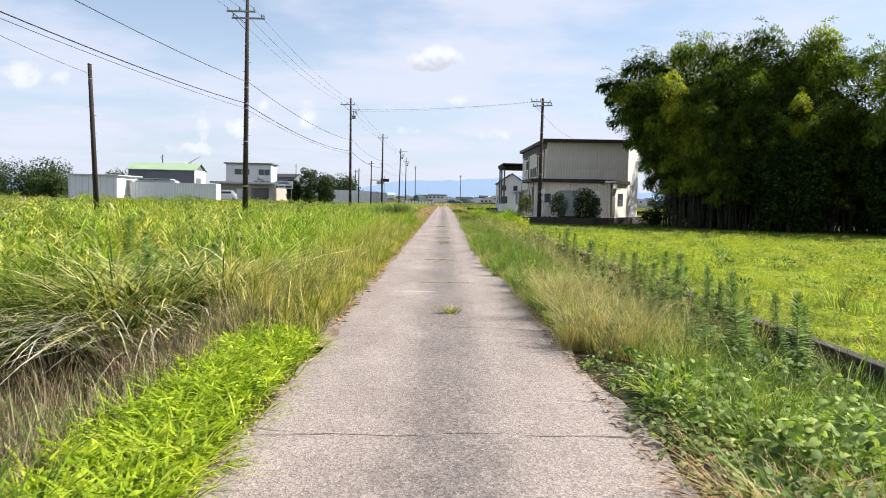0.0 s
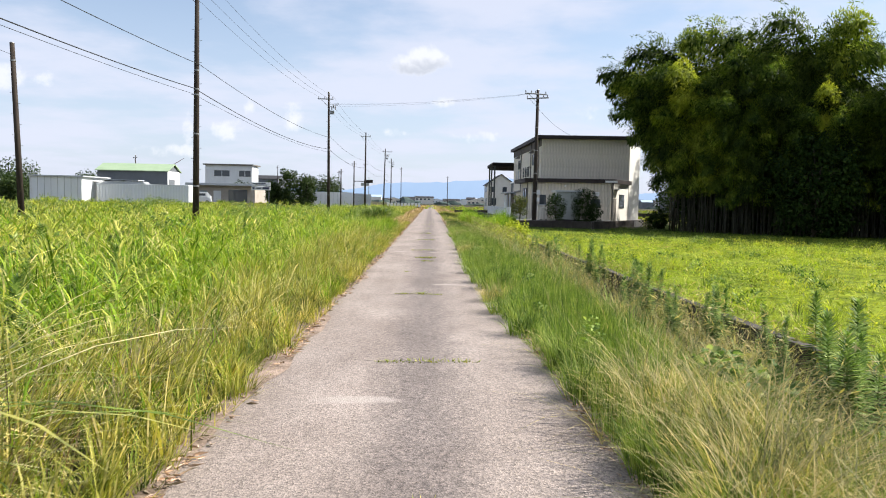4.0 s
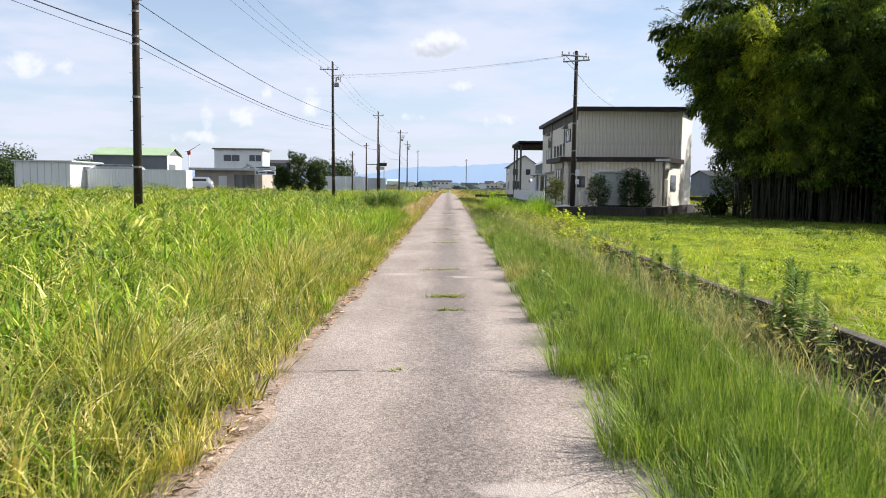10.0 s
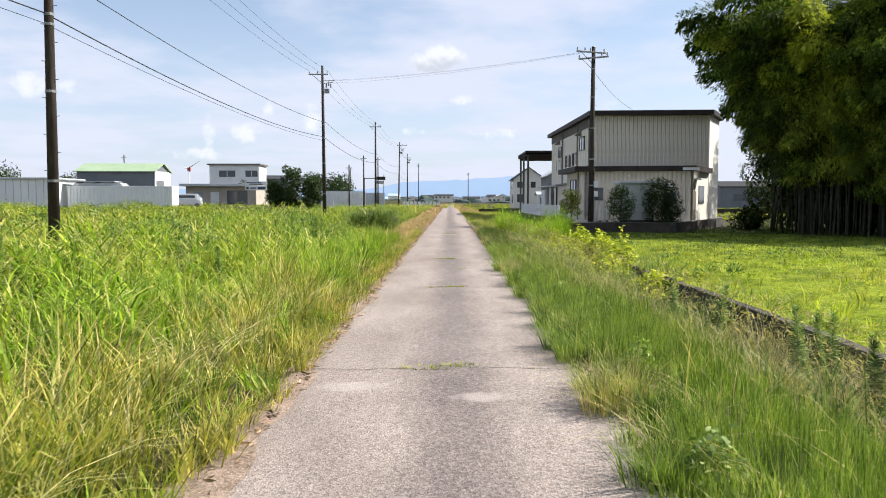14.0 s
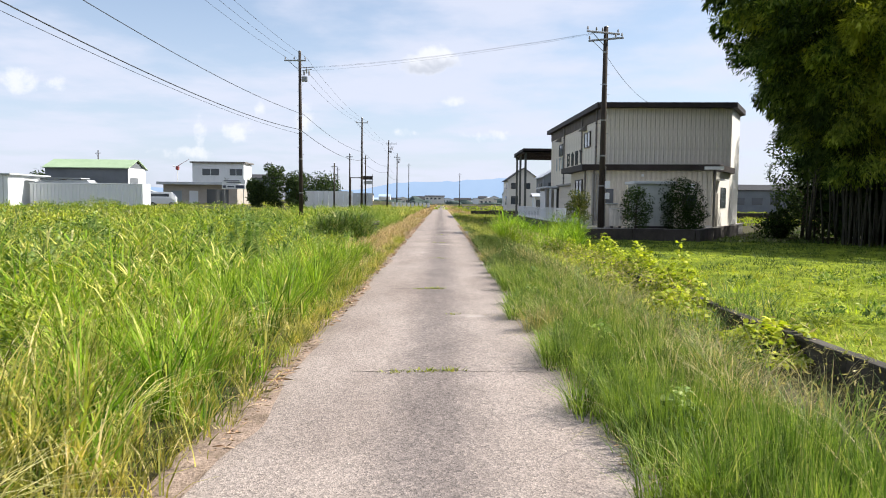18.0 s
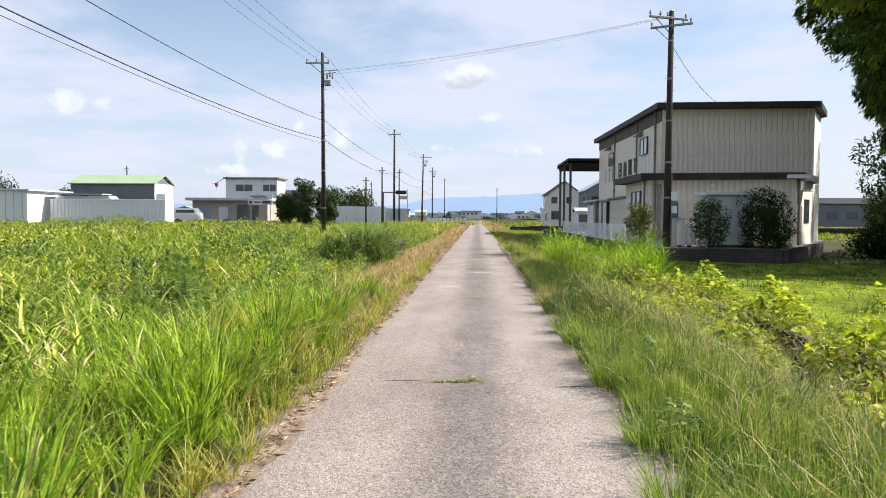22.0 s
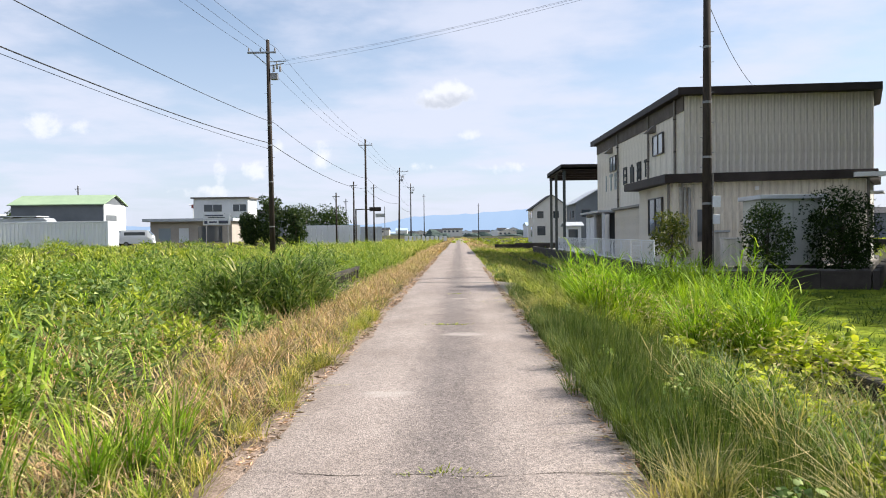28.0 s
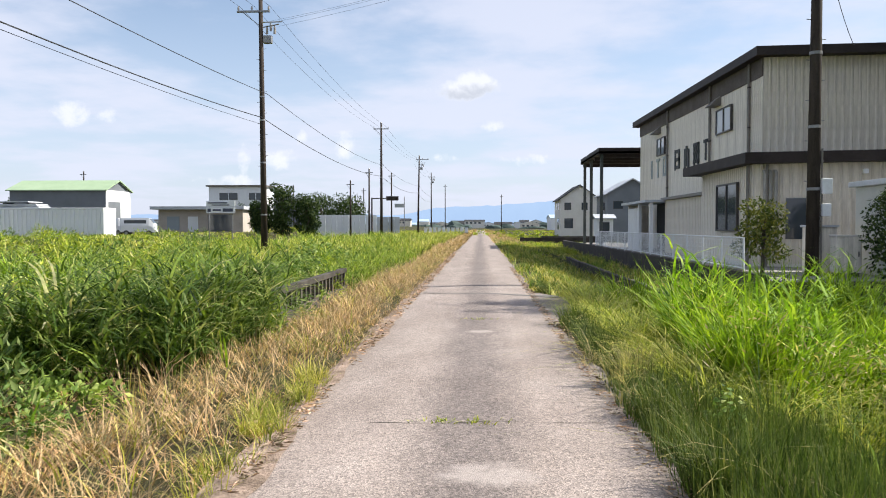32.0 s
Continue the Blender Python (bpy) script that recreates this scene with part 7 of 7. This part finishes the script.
sward("mixed_weeds", "mixed weeds and grasses down the ditch bank", M_WEED, 20000, 2.7, 4.75, 6, 72, (0.4, 0.95), (0.008, 0.017), (0.0, 0.35), (0.1, 0.7), 3, keep=lambda x, y: patchy(0.9, 2.7, 0.2)(x, y) * bank_open(x, y), hmod=lambda x, y: 0.85 + 0.3 * smooth_noise(x, y, 0.9, 3.0), bias=0.2)
sward("seed_grass", "straw-coloured seed grass over the right bank", M_SEED, 17000, 1.6, 4.7, 8, 55, (0.6, 0.95), (0.005, 0.010), (0.05, 0.4), (0.25, 0.9), 3, clump=0.6, bias=0.15,
      keep=lambda x, y: patchy(0.7, 8.8, 0.15)(x, y) * (0.10 + 0.90 * smooth01(x, 2.1, 3.0)) * bank_open(x, y))
n = 20000
x, y = scatter(n, 1.7, 4.6, 9, 66, 0.1)
m = rng.uniform(0, 1, n) < patchy(0.7, 8.8, 0.1)(x, y) * (0.06 + 0.94 * smooth01(x, 2.1, 3.0)) * bank_open(x, y)
x, y = x[m], y[m]
P = np.c_[x, y, ground_z(x, y) + rng.uniform(0.5, 0.95, len(x))]
V, F = leaf_arrays(P, np.c_[rng.normal(0, 0.6, (len(x), 2)), rng.uniform(-0.3, 1.0, len(x))], rng.uniform(0.04, 0.10, len(x)), rng.uniform(0.010, 0.018, len(x)), 0.2)
link_mesh("seed_heads", tri_mesh("seed_heads", V, F), M_SEED, None, "pale feathery seed heads over the right bank", "grass", kind="stuff")
sward("straw_clump", "pale straw grass clump leaning over the lane", M_SEED, 4200, 1.45, 2.5, 7.4, 12.6, (0.55, 0.95), (0.004, 0.009), (0.05, 0.45), (0.2, 0.9), 3, clump=0.9, bias=0, tuft_r=0.13)
sward("seed_grass", "pale seed grass before the ditch wall", M_SEED, 5200, 3.5, 4.75, 11, 35, (0.6, 0.95), (0.004, 0.009), (0.0, 0.35), (0.2, 0.9), 3, clump=0.8, bias=0, keep=bank_open)
sward("straw_clump", "straw-tinted grass along the lane edge", M_SEED, 2600, 1.45, 3.0, 36, 50, (0.4, 0.8), (0.004, 0.009), (0.2, 0.6), (0.4, 1.1), 3, clump=0.8, bias=0)
r7 = random.Random(77)
for k in range(46):
    yt = r7.uniform(56.6, 67.5)
    xt = r7.uniform(2.7, 4.6 + 0.19 * (yt - 56.6))
    if xt < 4.0 and yt < 59.5:
        yt += 3.2
    w = r7.uniform(0.18, 0.34)
    top = r7.uniform(1.15, 1.6) + (0.2 if 3.0 < xt < 4.9 else 0.0)
    sward("reed_clump", "bright upright reed clump beside the yard", M_BRIGHTREED, int(520 * w), xt - w, xt + w, yt - w, yt + w, (top * 0.7, top), (0.018, 0.036), (0.0, 0.32), (0.05, 0.6), 4, clump=0.9, bias=0, tuft_r=w * 0.6)
    if k % 3 == 0:
        reed_stalks("reeds", "leafy green reeds in the bright clump", M_GREENREED, 16, xt - w, xt + w, yt - w, yt + w, (top * 0.7, top * 0.95), (0.4, 0.75), (0.018, 0.034), 6, 3, None, None, 0, 0.3)
sward("yellow_grass", "yellowing arching grass around the reed clump", M_PALEGREEN, 6000, 1.9, 4.2, 58.6, 68, (0.55, 1.05), (0.006, 0.014), (0.2, 0.7), (0.4, 1.2), 4, clump=0.7, bias=0)
sward("verge_grass", "low rough grass on the far right verge", M_YELLOW, 26000, 1.27, 6.8, 66, 128, (0.2, 0.55), (0.016, 0.03), (0.1, 0.6), (0.2, 0.8), 2, keep=lambda x, y: patchy(0.6, 1.9, 0.35)(x, y) * (x > lane_edge(y) - 0.1), hmod=lambda x, y: 0.5 + 0.5 * smooth01(x, 1.3, 2.2))
sward("verge_grass", "green tufts on the far right verge", M_FINE, 18000, 1.3, 6.8, 64, 128, (0.25, 0.6), (0.016, 0.03), (0.1, 0.5), (0.2, 0.8), 2, keep=lambda x, y: patchy(0.5, 3.9, 0.2)(x, y) * (x > lane_edge(y) - 0.1))
sward("dry_grass", "tan dried far verge on the right", M_STRAW, 9000, 1.35, 4.5, 120, 330, (0.3, 0.6), (0.05, 0.09), (0.2, 0.7), (0.2, 0.7), 1, bias=0.3)
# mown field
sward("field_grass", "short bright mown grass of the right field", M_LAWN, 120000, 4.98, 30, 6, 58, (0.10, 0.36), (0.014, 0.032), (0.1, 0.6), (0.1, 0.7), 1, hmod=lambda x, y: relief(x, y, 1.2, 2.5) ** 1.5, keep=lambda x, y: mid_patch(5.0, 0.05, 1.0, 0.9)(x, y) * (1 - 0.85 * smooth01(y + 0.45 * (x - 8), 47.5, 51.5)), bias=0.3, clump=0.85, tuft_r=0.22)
sward("field_grass", "short grass further across the field", M_LAWN, 30000, 20, 60, 16, 48, (0.07, 0.2), (0.05, 0.1), (0.1, 0.8), (0.1, 0.7), 1, keep=patchy(0.4, 7.7, 0.3), bias=0.2, tuft_r=0.4)
sward("field_grass", "rough edge grass along the ditch wall", M_LAWN, 18000, 4.98, 6.4, 6, 70, (0.12, 0.36), (0.010, 0.022), (0.1, 0.8), (0.2, 0.9), 2, bias=0.3)
sward("field_weeds", "scattered darker weeds in the field", M_WEED, 10000, 5.2, 26, 8, 70, (0.10, 0.30), (0.012, 0.024), (0.1, 0.8), (0.2, 0.9), 2, bias=0.2, clump=0.95, tuft_r=0.15, keep=patchy(0.4, 3.7, 0.05))
sward("dry_field_grass", "dry brownish clippings in the field", M_STRAW, 26000, 6, 34, 14, 62, (0.06, 0.16), (0.014, 0.034), (0.3, 1.2), (0.1, 0.7), 1, bias=0.2, clump=0.9, tuft_r=0.5, keep=lambda x, y: np.clip(2.6 * smooth_noise(x, y * 2.2, 0.35, 1.2) - 0.5, 0, 1))
sward("dry_field_grass", "brown dead patch in the mown field", M_STRAW, 5000, 7.6, 13.5, 39, 44.5, (0.06, 0.2), (0.010, 0.024), (0.3, 1.2), (0.1, 0.7), 1, bias=0, clump=0.9, tuft_r=0.3, keep=lambda x, y: np.exp(-((x - 10.5) / 2.0) ** 2 - ((y - 41.7) / 1.3) ** 2))
sward("field_grass", "taller lush tufts in the mown field", M_LAWN, 22000, 5.1, 24, 8, 50, (0.22, 0.46), (0.012, 0.026), (0.05, 0.5), (0.1, 0.8), 2, bias=0.2, clump=0.97, tuft_r=0.22, keep=mid_patch(2.2, -0.2, 1.0, 0.8))
sward("rough_grass", "rough grass behind the yard and grove", M_HERB, 16000, 14, 46, 70, 106, (0.15, 0.42), (0.04, 0.08), (0.05, 0.7), (0.1, 0.8), 1, bias=0, clump=0.7, tuft_r=0.4, keep=lambda x, y: ((x > 13.9 + 0.58 * (y - 71)) & (x > 22.8 - 20 * (y < 87))) * 1.0)
sward("paddy", "bright rice paddy beyond the yard", M_LAWN, 46000, 2.5, 90, 104, 196, (0.25, 0.5), (0.08, 0.16), (0.05, 0.3), (0.1, 0.5), 1, bias=0.2)
sward("far_grass", "rough grass around the far lots", M_LAWN, 30000, -120, 120, 170, 340, (0.3, 0.6), (0.2, 0.4), (0.05, 0.4), (0.1, 0.5), 1, bias=0.2)

# dark blades follow the grove's shadow line; the shade is in their colour
sward("rough_grass", "rough grass beside the bamboo grove, toned dark for its shade", M_HERB, 80000, 5.0, 34, 43, 76, (0.12, 0.34), (0.014, 0.034), (0.05, 0.7), (0.1, 0.8), 1, bias=0, clump=0.9, tuft_r=0.3, keep=lambda x, y: smooth01(y + 0.45 * (x - 8), 47.5, 51.5) * (0.4 + 0.6 * patchy(0.5, 4.0, 0.2)(x, y)))
bushes("field_weeds", "low leafy lumps in the mown field", M_LAWN, bush_spots(11, 230, 5.4, 24, 9, 50, (0.3, 0.9), (0.22, 0.48), 0.2), 130, 0.075, 0.35)
bushes("field_weeds", "low dark weeds in the mown field", M_WEED, bush_spots(12, 60, 5.6, 26, 8, 52, (0.2, 0.6), (0.15, 0.35), 0.3), 110, 0.09, 0.4)
sward("dry_grass", "brown dead undergrowth among the reeds", M_STRAW, 7000, -7, -2.8, 48, 76, (0.3, 0.8), (0.008, 0.016), (0.1, 0.6), (0.2, 0.9), 2, bias=0.1, clump=0.9, keep=mid_patch(4.2, -0.1, 1.0, 0.8))
bushes("bushy_weeds", "dark leafy weeds beside the dried strip", M_WEED, bush_spots(15, 34, -7.5, -2.9, 45, 72, (0.35, 0.8), (0.45, 0.85), 0.1), 420, 0.10)
bushes("bushy_weeds", "fresh leafy weeds beside the dried strip", M_LIMEBUSH, bush_spots(16, 26, -8.5, -3.1, 45, 70, (0.3, 0.7), (0.45, 0.85), 0.1), 360, 0.10)
bushes("bushy_weeds", "dark leafy weeds spreading into the field", M_WEED, bush_spots(18, 46, -14, -5, 46, 68, (0.45, 0.9), (0.5, 0.95), 0.1), 340, 0.12)
bushes("bushy_weeds", "fresh leafy weeds spreading into the field", M_LIMEBUSH, bush_spots(19, 26, -14, -5, 46, 68, (0.4, 0.9), (0.5, 0.9), 0.1), 320, 0.12)
bushes("bushy_weeds", "low tangled weeds beside the dried strip", M_LEAF, bush_spots(17, 30, -5.5, -2.7, 44, 66, (0.25, 0.5), (0.3, 0.6), 0.1), 260, 0.085, 0.45)
sward("verge_grass", "short tufts at the foot of the left verge", M_YELLOW, 17000, -1.62, -1.28, 8.5, 60, (0.12, 0.36), (0.004, 0.009), (0.05, 0.5), (0.1, 0.7), 3, bias=0.05, clump=0.95, tuft_r=0.07, keep=mid_patch(1.3, 0.15, 1.0, 2.0))
# pale sandy earth along the left edge of the concrete
ys = np.arange(7.6, 100, 0.12)
wide = smooth01(ys, 7.6, 9.4) * (1 - 0.5 * smooth01(ys, 42, 50)) * np.clip(0.25 + 1.0 * smooth_noise(ys, ys * 0 + 2, 1.3, 3.0) + 0.5 * smooth_noise(ys, ys * 0 + 5, 4.5, 7.0), 0.0, 1.4)
cols = np.stack([np.c_[-1.205 + np.array([road_edge(v, 1.0) for v in ys]) + 0.05 * wide, ys, np.full(len(ys), 0.0025)], np.c_[-1.24 - 0.09 * smooth01(ys, 7.6, 9.4), ys, np.full(len(ys), 0.006)], np.c_[-1.26 - 0.16 * smooth01(ys, 7.6, 9.4) - 0.08 * wide, ys, ground_z(-1.7, ys) + 0.012]], 1)
quads = [(i * 3 + c, i * 3 + c + 1, i * 3 + c + 4, i * 3 + c + 3) for i in range(len(ys) - 1) for c in (0, 1)]
me = bpy.data.meshes.new("sand_edge")
me.from_pydata(cols.reshape(-1, 3).tolist(), [], quads)
link_mesh("sand_edge", me, M_SAND, None, "pale sandy earth along the lane edge", "verge", kind="structure")

# fallen litter along the left edge of the lane
n = 17000
x, y = -1.29 - np.abs(rng.normal(0, 0.17, n)) + 0.10, rng.uniform(2, 95, n)
m = (0.5 + 0.8 * smooth_noise(x, y, 1.7, 2.0)) > rng.uniform(0, 1, n)
x, y = x[m], y[m]
n = len(x)
P = np.c_[x, y, np.maximum(ground_z(x, y), np.where(x > -1.3, 0.0, -1)) + 0.004 + rng.uniform(0, 0.015, n)]
V, F = leaf_arrays(P, np.c_[rng.normal(size=(n, 2)), rng.uniform(-0.05, 0.12, n)], rng.uniform(0.03, 0.11, n), rng.uniform(0.006, 0.022, n), 0.3)
link_mesh("leaf_litter", tri_mesh("litter", V, F), M_LITTER, None, "brown dead leaves and stalks along the lane edge", "litter", kind="stuff")
n = 9000
x, y = 1.26 + np.abs(rng.normal(0, 0.14, n)) - 0.06, rng.uniform(2, 80, n)
P = np.c_[x, y, np.maximum(ground_z(x, y), np.where(x < 1.3, 0.0, -1)) + 0.004 + rng.uniform(0, 0.012, n)]
V, F = leaf_arrays(P, np.c_[rng.normal(size=(n, 2)), rng.uniform(-0.05, 0.12, n)], rng.uniform(0.03, 0.10, n), rng.uniform(0.005, 0.015, n), 0.3)
link_mesh("leaf_litter", tri_mesh("litter", V, F), M_LITTER, None, "brown dead stalks along the right lane edge", "litter", kind="stuff")


# tall weeds with whorled narrow leaves
def stalk_variant(seed, h):
    rs = np.random.RandomState(seed)
    t = thing("tall_weed", "tall green weed stalk with narrow whorled leaves", "weed", "tall weeds")
    bend = rs.uniform(-0.1, 0.1, 2)
    part("stem", tube([(0, 0, -0.05), (bend[0] * 0.4, bend[1] * 0.4, h * 0.5), (bend[0], bend[1], h)], [0.008, 0.006, 0.003], 5), M_WEED, t)
    n = int(h * 235)
    u = np.linspace(0.12, 1.0, n)
    a = np.arange(n) * 2.4 + rs.uniform(0, 0.4, n)
    P = np.c_[bend[0] * u ** 1.4, bend[1] * u ** 1.4, u * h]
    D = np.c_[np.cos(a), np.sin(a), 0.25 + 0.9 * u ** 4 - 0.5 * (1 - u)]
    L = (0.20 - 0.10 * u ** 2) * rs.uniform(0.7, 1.25, n)
    V, F = leaf_arrays(P, D, L, L * 0.27, 0.2, np.c_[-np.cos(a) * 0.4, -np.sin(a) * 0.4, np.ones(n)])
    link_mesh("leaves", tri_mesh("stalk_leaves", V, F), M_STALK, t)
    return t


stalks = [stalk_variant(70 + i, hh) for i, hh in enumerate((1.25, 1.05, 0.9, 1.15))]
spots = []
for cx, cy, n, sx, sy in ((4.55, 9.6, 2, 0.12, 0.25), (3.5, 8.0, 2, 0.2, 0.25), (4.4, 11.6, 4, 0.25, 0.5), (3.4, 9.4, 4, 0.3, 0.4), (3.8, 12.8, 7, 0.35, 0.7), (4.4, 15.0, 7, 0.25, 0.7), (4.2, 17.6, 4, 0.25, 0.6), (4.4, 21.4, 3, 0.2, 0.5), (4.5, 26.4, 7, 0.15, 0.5), (4.0, 30.2, 5, 0.25, 0.8), (4.0, 18.0, 3, 0.3, 0.8), (3.9, 20.8, 2, 0.3, 0.6), (4.3, 24.5, 2, 0.2, 0.8), (4.0, 33.0, 3, 0.3, 2), (3.6, 12.0, 5, 0.4, 0.8), (4.3, 28.0, 1, 0.2, 1.0),
                          (-4.2, 13.2, 9, 0.6, 1.0), (-5.4, 15.0, 10, 0.9, 1.5), (-5, 19, 6, 0.7, 1.5), (-4.4, 47, 8, 0.8, 2), (-7.5, 20, 8, 1.2, 2), (-6.5, 27, 6, 1, 2), (-6, 36, 6, 1, 3), (-6, 50, 6, 1, 3)):
    for k in range(n):
        spots.append((r4.gauss(cx, sx), r4.gauss(cy, sy)))
for i, (x, yv) in enumerate(spots):
    if 0 < x:
        x = min(max(x, 2.0), 4.7)
    s = r4.uniform(0.7, 1.12)
    m = pose(x, yv, float(ground_z(x, yv)) + (0.18 if x > 0 else 0.12), r4.uniform(-5, 5), r4.uniform(-5, 5), r4.uniform(0, 360)) @ Matrix.Scale(s, 4)
    if i < 4:
        stalks[i].matrix_basis = m
    else:
        copy_thing(stalks[i % 4], m)


# low broad-leaved plants and vines, as heaps of leaves
def leaf_heap(name, label, mat, n, cx, cy, rx, ry, h, size, seed, base=0.1, category="weeds"):
    rs = np.random.RandomState(seed)
    a, d = rs.uniform(0, 2 * np.pi, n), np.sqrt(rs.uniform(0, 1, n))
    x, y = cx + rx * d * np.cos(a), cy + ry * d * np.sin(a)
    dome = np.clip(1 - d ** 2.2, 0.12, 1) * np.clip(0.62 + 0.55 * smooth_noise(x, y, 3.6, seed) + 0.32 * smooth_noise(x, y, 10, seed), 0.12, 1.5)
    z = ground_z(x, y) + base + h * dome * rs.uniform(0.25, 1.0, n) ** 0.5
    P = np.c_[x, y, z]
    D = np.c_[rs.normal(size=(n, 2)), rs.uniform(-0.7, 0.25, n)]
    N = np.c_[rs.normal(size=(n, 2)) * 0.75, np.ones(n)]
    V, F = broad_leaf_arrays(P, D, size * rs.uniform(0.6, 1.35, n), size * 0.72 * rs.uniform(0.7, 1.2, n), N)
    return link_mesh(name, tri_mesh(name, V, F), mat, None, label, category, kind="stuff")


for i, (x, yv, rx, ry, h, size, mt, n) in enumerate(((1.80, 3.5, 0.55, 0.7, 0.34, 0.085, M_WEED, 620), (2.3, 4.1, 0.6, 0.7, 0.50, 0.095, M_LEAF, 640), (1.78, 5.1, 0.5, 0.7, 0.36, 0.080, M_WEED, 640), (2.8, 5.2, 0.6, 0.7, 0.58, 0.095, M_LEAF, 620), (2.15, 6.0, 0.55, 0.6, 0.44, 0.09, M_WEED, 520),
                                                 (3.4, 4.3, 0.7, 0.8, 0.62, 0.10, M_LEAF, 640), (2.3, 2.7, 0.7, 0.7, 0.42, 0.085, M_WEED, 620), (3.0, 3.1, 0.7, 0.8, 0.56, 0.10, M_LEAF, 640), (1.75, 6.9, 0.46, 0.5, 0.28, 0.08, M_WEED, 360), (2.0, 4.7, 0.5, 0.6, 0.42, 0.085, M_LEAF, 460),
                                                 (3.6, 5.9, 0.7, 0.8, 0.60, 0.10, M_WEED, 560), (3.9, 3.4, 0.7, 0.8, 0.7, 0.10, M_LEAF, 600), (2.9, 6.9, 0.6, 0.7, 0.5, 0.095, M_LEAF, 460), (3.7, 7.4, 0.6, 0.7, 0.55, 0.09, M_WEED, 460), (1.62, 4.3, 0.32, 0.5, 0.22, 0.07, M_WEED, 260), (1.66, 2.6, 0.4, 0.5, 0.28, 0.08, M_LEAF, 260), (1.66, 6.0, 0.3, 0.5, 0.2, 0.065, M_WEED, 220))):
    leaf_heap("leafy_weeds", "broad-leaved green weeds spilling to the lane", mt, int(n * (1.15 if i % 4 else 0.7)), x, yv, rx, ry, h * (0.8, 1.15, 0.95)[i % 3], size * (0.72, 0.85, 0.62)[i % 3], 60 + i, 0.04)
r6 = random.Random(47)
for k in range(17):
    yt = 14 + k * 2.7 + r6.uniform(-0.7, 0.7)
    xt = float(lane_edge(yt)) + r6.uniform(0.12, 0.75)
    leaf_heap("leafy_weeds", "small broad-leaved weed in the verge grass", M_WEED if k % 3 else M_LEAF, r6.randint(90, 160), xt, yt, 0.17, 0.22, 0.38, r6.uniform(0.045, 0.062), 200 + k, 0.1)
sward("dry_grass", "dead brown tangle among the roadside weeds", M_STRAW, 1900, 1.5, 2.7, 2.0, 4.4, (0.25, 0.55), (0.004, 0.008), (0.3, 1.0), (0.3, 1.0), 3, clump=0.8, bias=0)
sward("weed_grass", "fresh green grass tufts among the roadside weeds", M_BRIGHTREED, 620, 1.65, 3.0, 3.6, 6.6, (0.32, 0.58), (0.009, 0.018), (0.1, 0.5), (0.4, 1.1), 4, clump=0.98, bias=0, tuft_r=0.07)
sward("weed_grass", "thin yellow grass among the weeds", M_PALE, 420, 1.8, 4.4, 1.5, 8.8, (0.25, 0.65), (0.005, 0.010), (0.1, 0.6), (0.3, 1.1), 4, clump=0.8, bias=0)
sward("weed_grass", "green grass blades among the roadside weeds", M_FINE, 7200, 1.9, 4.7, 2.5, 9.5, (0.35, 0.7), (0.005, 0.010), (0.0, 0.3), (0.1, 0.7), 3, clump=0.7, bias=0, tuft_r=0.2)
leaf_heap("leafy_weeds", "broad-leaved green weeds below the lane", M_WEED, 1000, 3.4, 8.6, 0.9, 1.2, 0.5, 0.09, 2)
leaf_heap("leafy_weeds", "broad-leaved weeds on the ditch bank", M_WEED, 900, 2.6, 12.6, 0.6, 0.9, 0.5, 0.09, 4)
for i, (x, yv, rx, ry, h, n) in enumerate(((4.5, 40.6, 0.6, 1.0, 0.6, 1300), (4.2, 43.4, 0.8, 1.3, 0.95, 2300), (4.7, 45.6, 0.7, 1.2, 0.95, 2200), (3.8, 47.6, 0.7, 1.2, 0.8, 1900), (4.8, 49.2, 0.8, 1.3, 1.0, 2400), (4.1, 51.4, 0.8, 1.2, 0.85, 2000), (5.0, 53.2, 0.8, 1.3, 0.95, 2200), (4.6, 55.8, 0.8, 1.4, 0.85, 2000), (3.4, 53.6, 0.6, 1.0, 0.55, 1100), (3.1, 50.2, 0.5, 0.9, 0.5, 900), (3.3, 56.2, 0.5, 0.8, 0.5, 800), (4.2, 57.6, 0.7, 1.0, 0.85, 1500))):
    leaf_heap("vine_mound", "sunlit yellow-green vine mound on the bank", M_VINE, int(n * 0.62), x, yv, rx, ry, h * 0.9, 0.115, 5 + i, 0.12)
sward("seed_grass", "tall straw and green grass around the vines", M_SEED, 2600, 2.2, 4.4, 37, 56, (0.6, 0.95), (0.004, 0.009), (0.1, 0.4), (0.3, 1.1), 3, clump=0.8, bias=0)
sward("mixed_weeds", "tall rough weeds around the vines", M_WEED, 3400, 2.4, 5.4, 36, 59, (0.5, 0.85), (0.008, 0.016), (0.05, 0.4), (0.1, 0.8), 3, clump=0.85, bias=0)
for i, (x, yv, rx, ry, h) in enumerate(((-7.5, 9, 2, 2, 0.9), (-9, 33, 1.6, 1.6, 1.2), (-6.4, 44, 1.2, 1.4, 1.05), (-8, 62, 1.8, 2, 1.1), (-5.2, 74, 1.2, 2.5, 1.0), (-6.5, 84, 1.6, 3, 1.1), (-14, 28, 1.6, 1.6, 1.2), (-13, 58, 2, 2, 1.2), (-4.6, 80, 1.0, 2.0, 0.9))):
    leaf_heap("leafy_weeds", "dark green leafy weeds among the reeds", M_WEED, 2600, x, yv, rx, ry, h, 0.13, 30 + i)
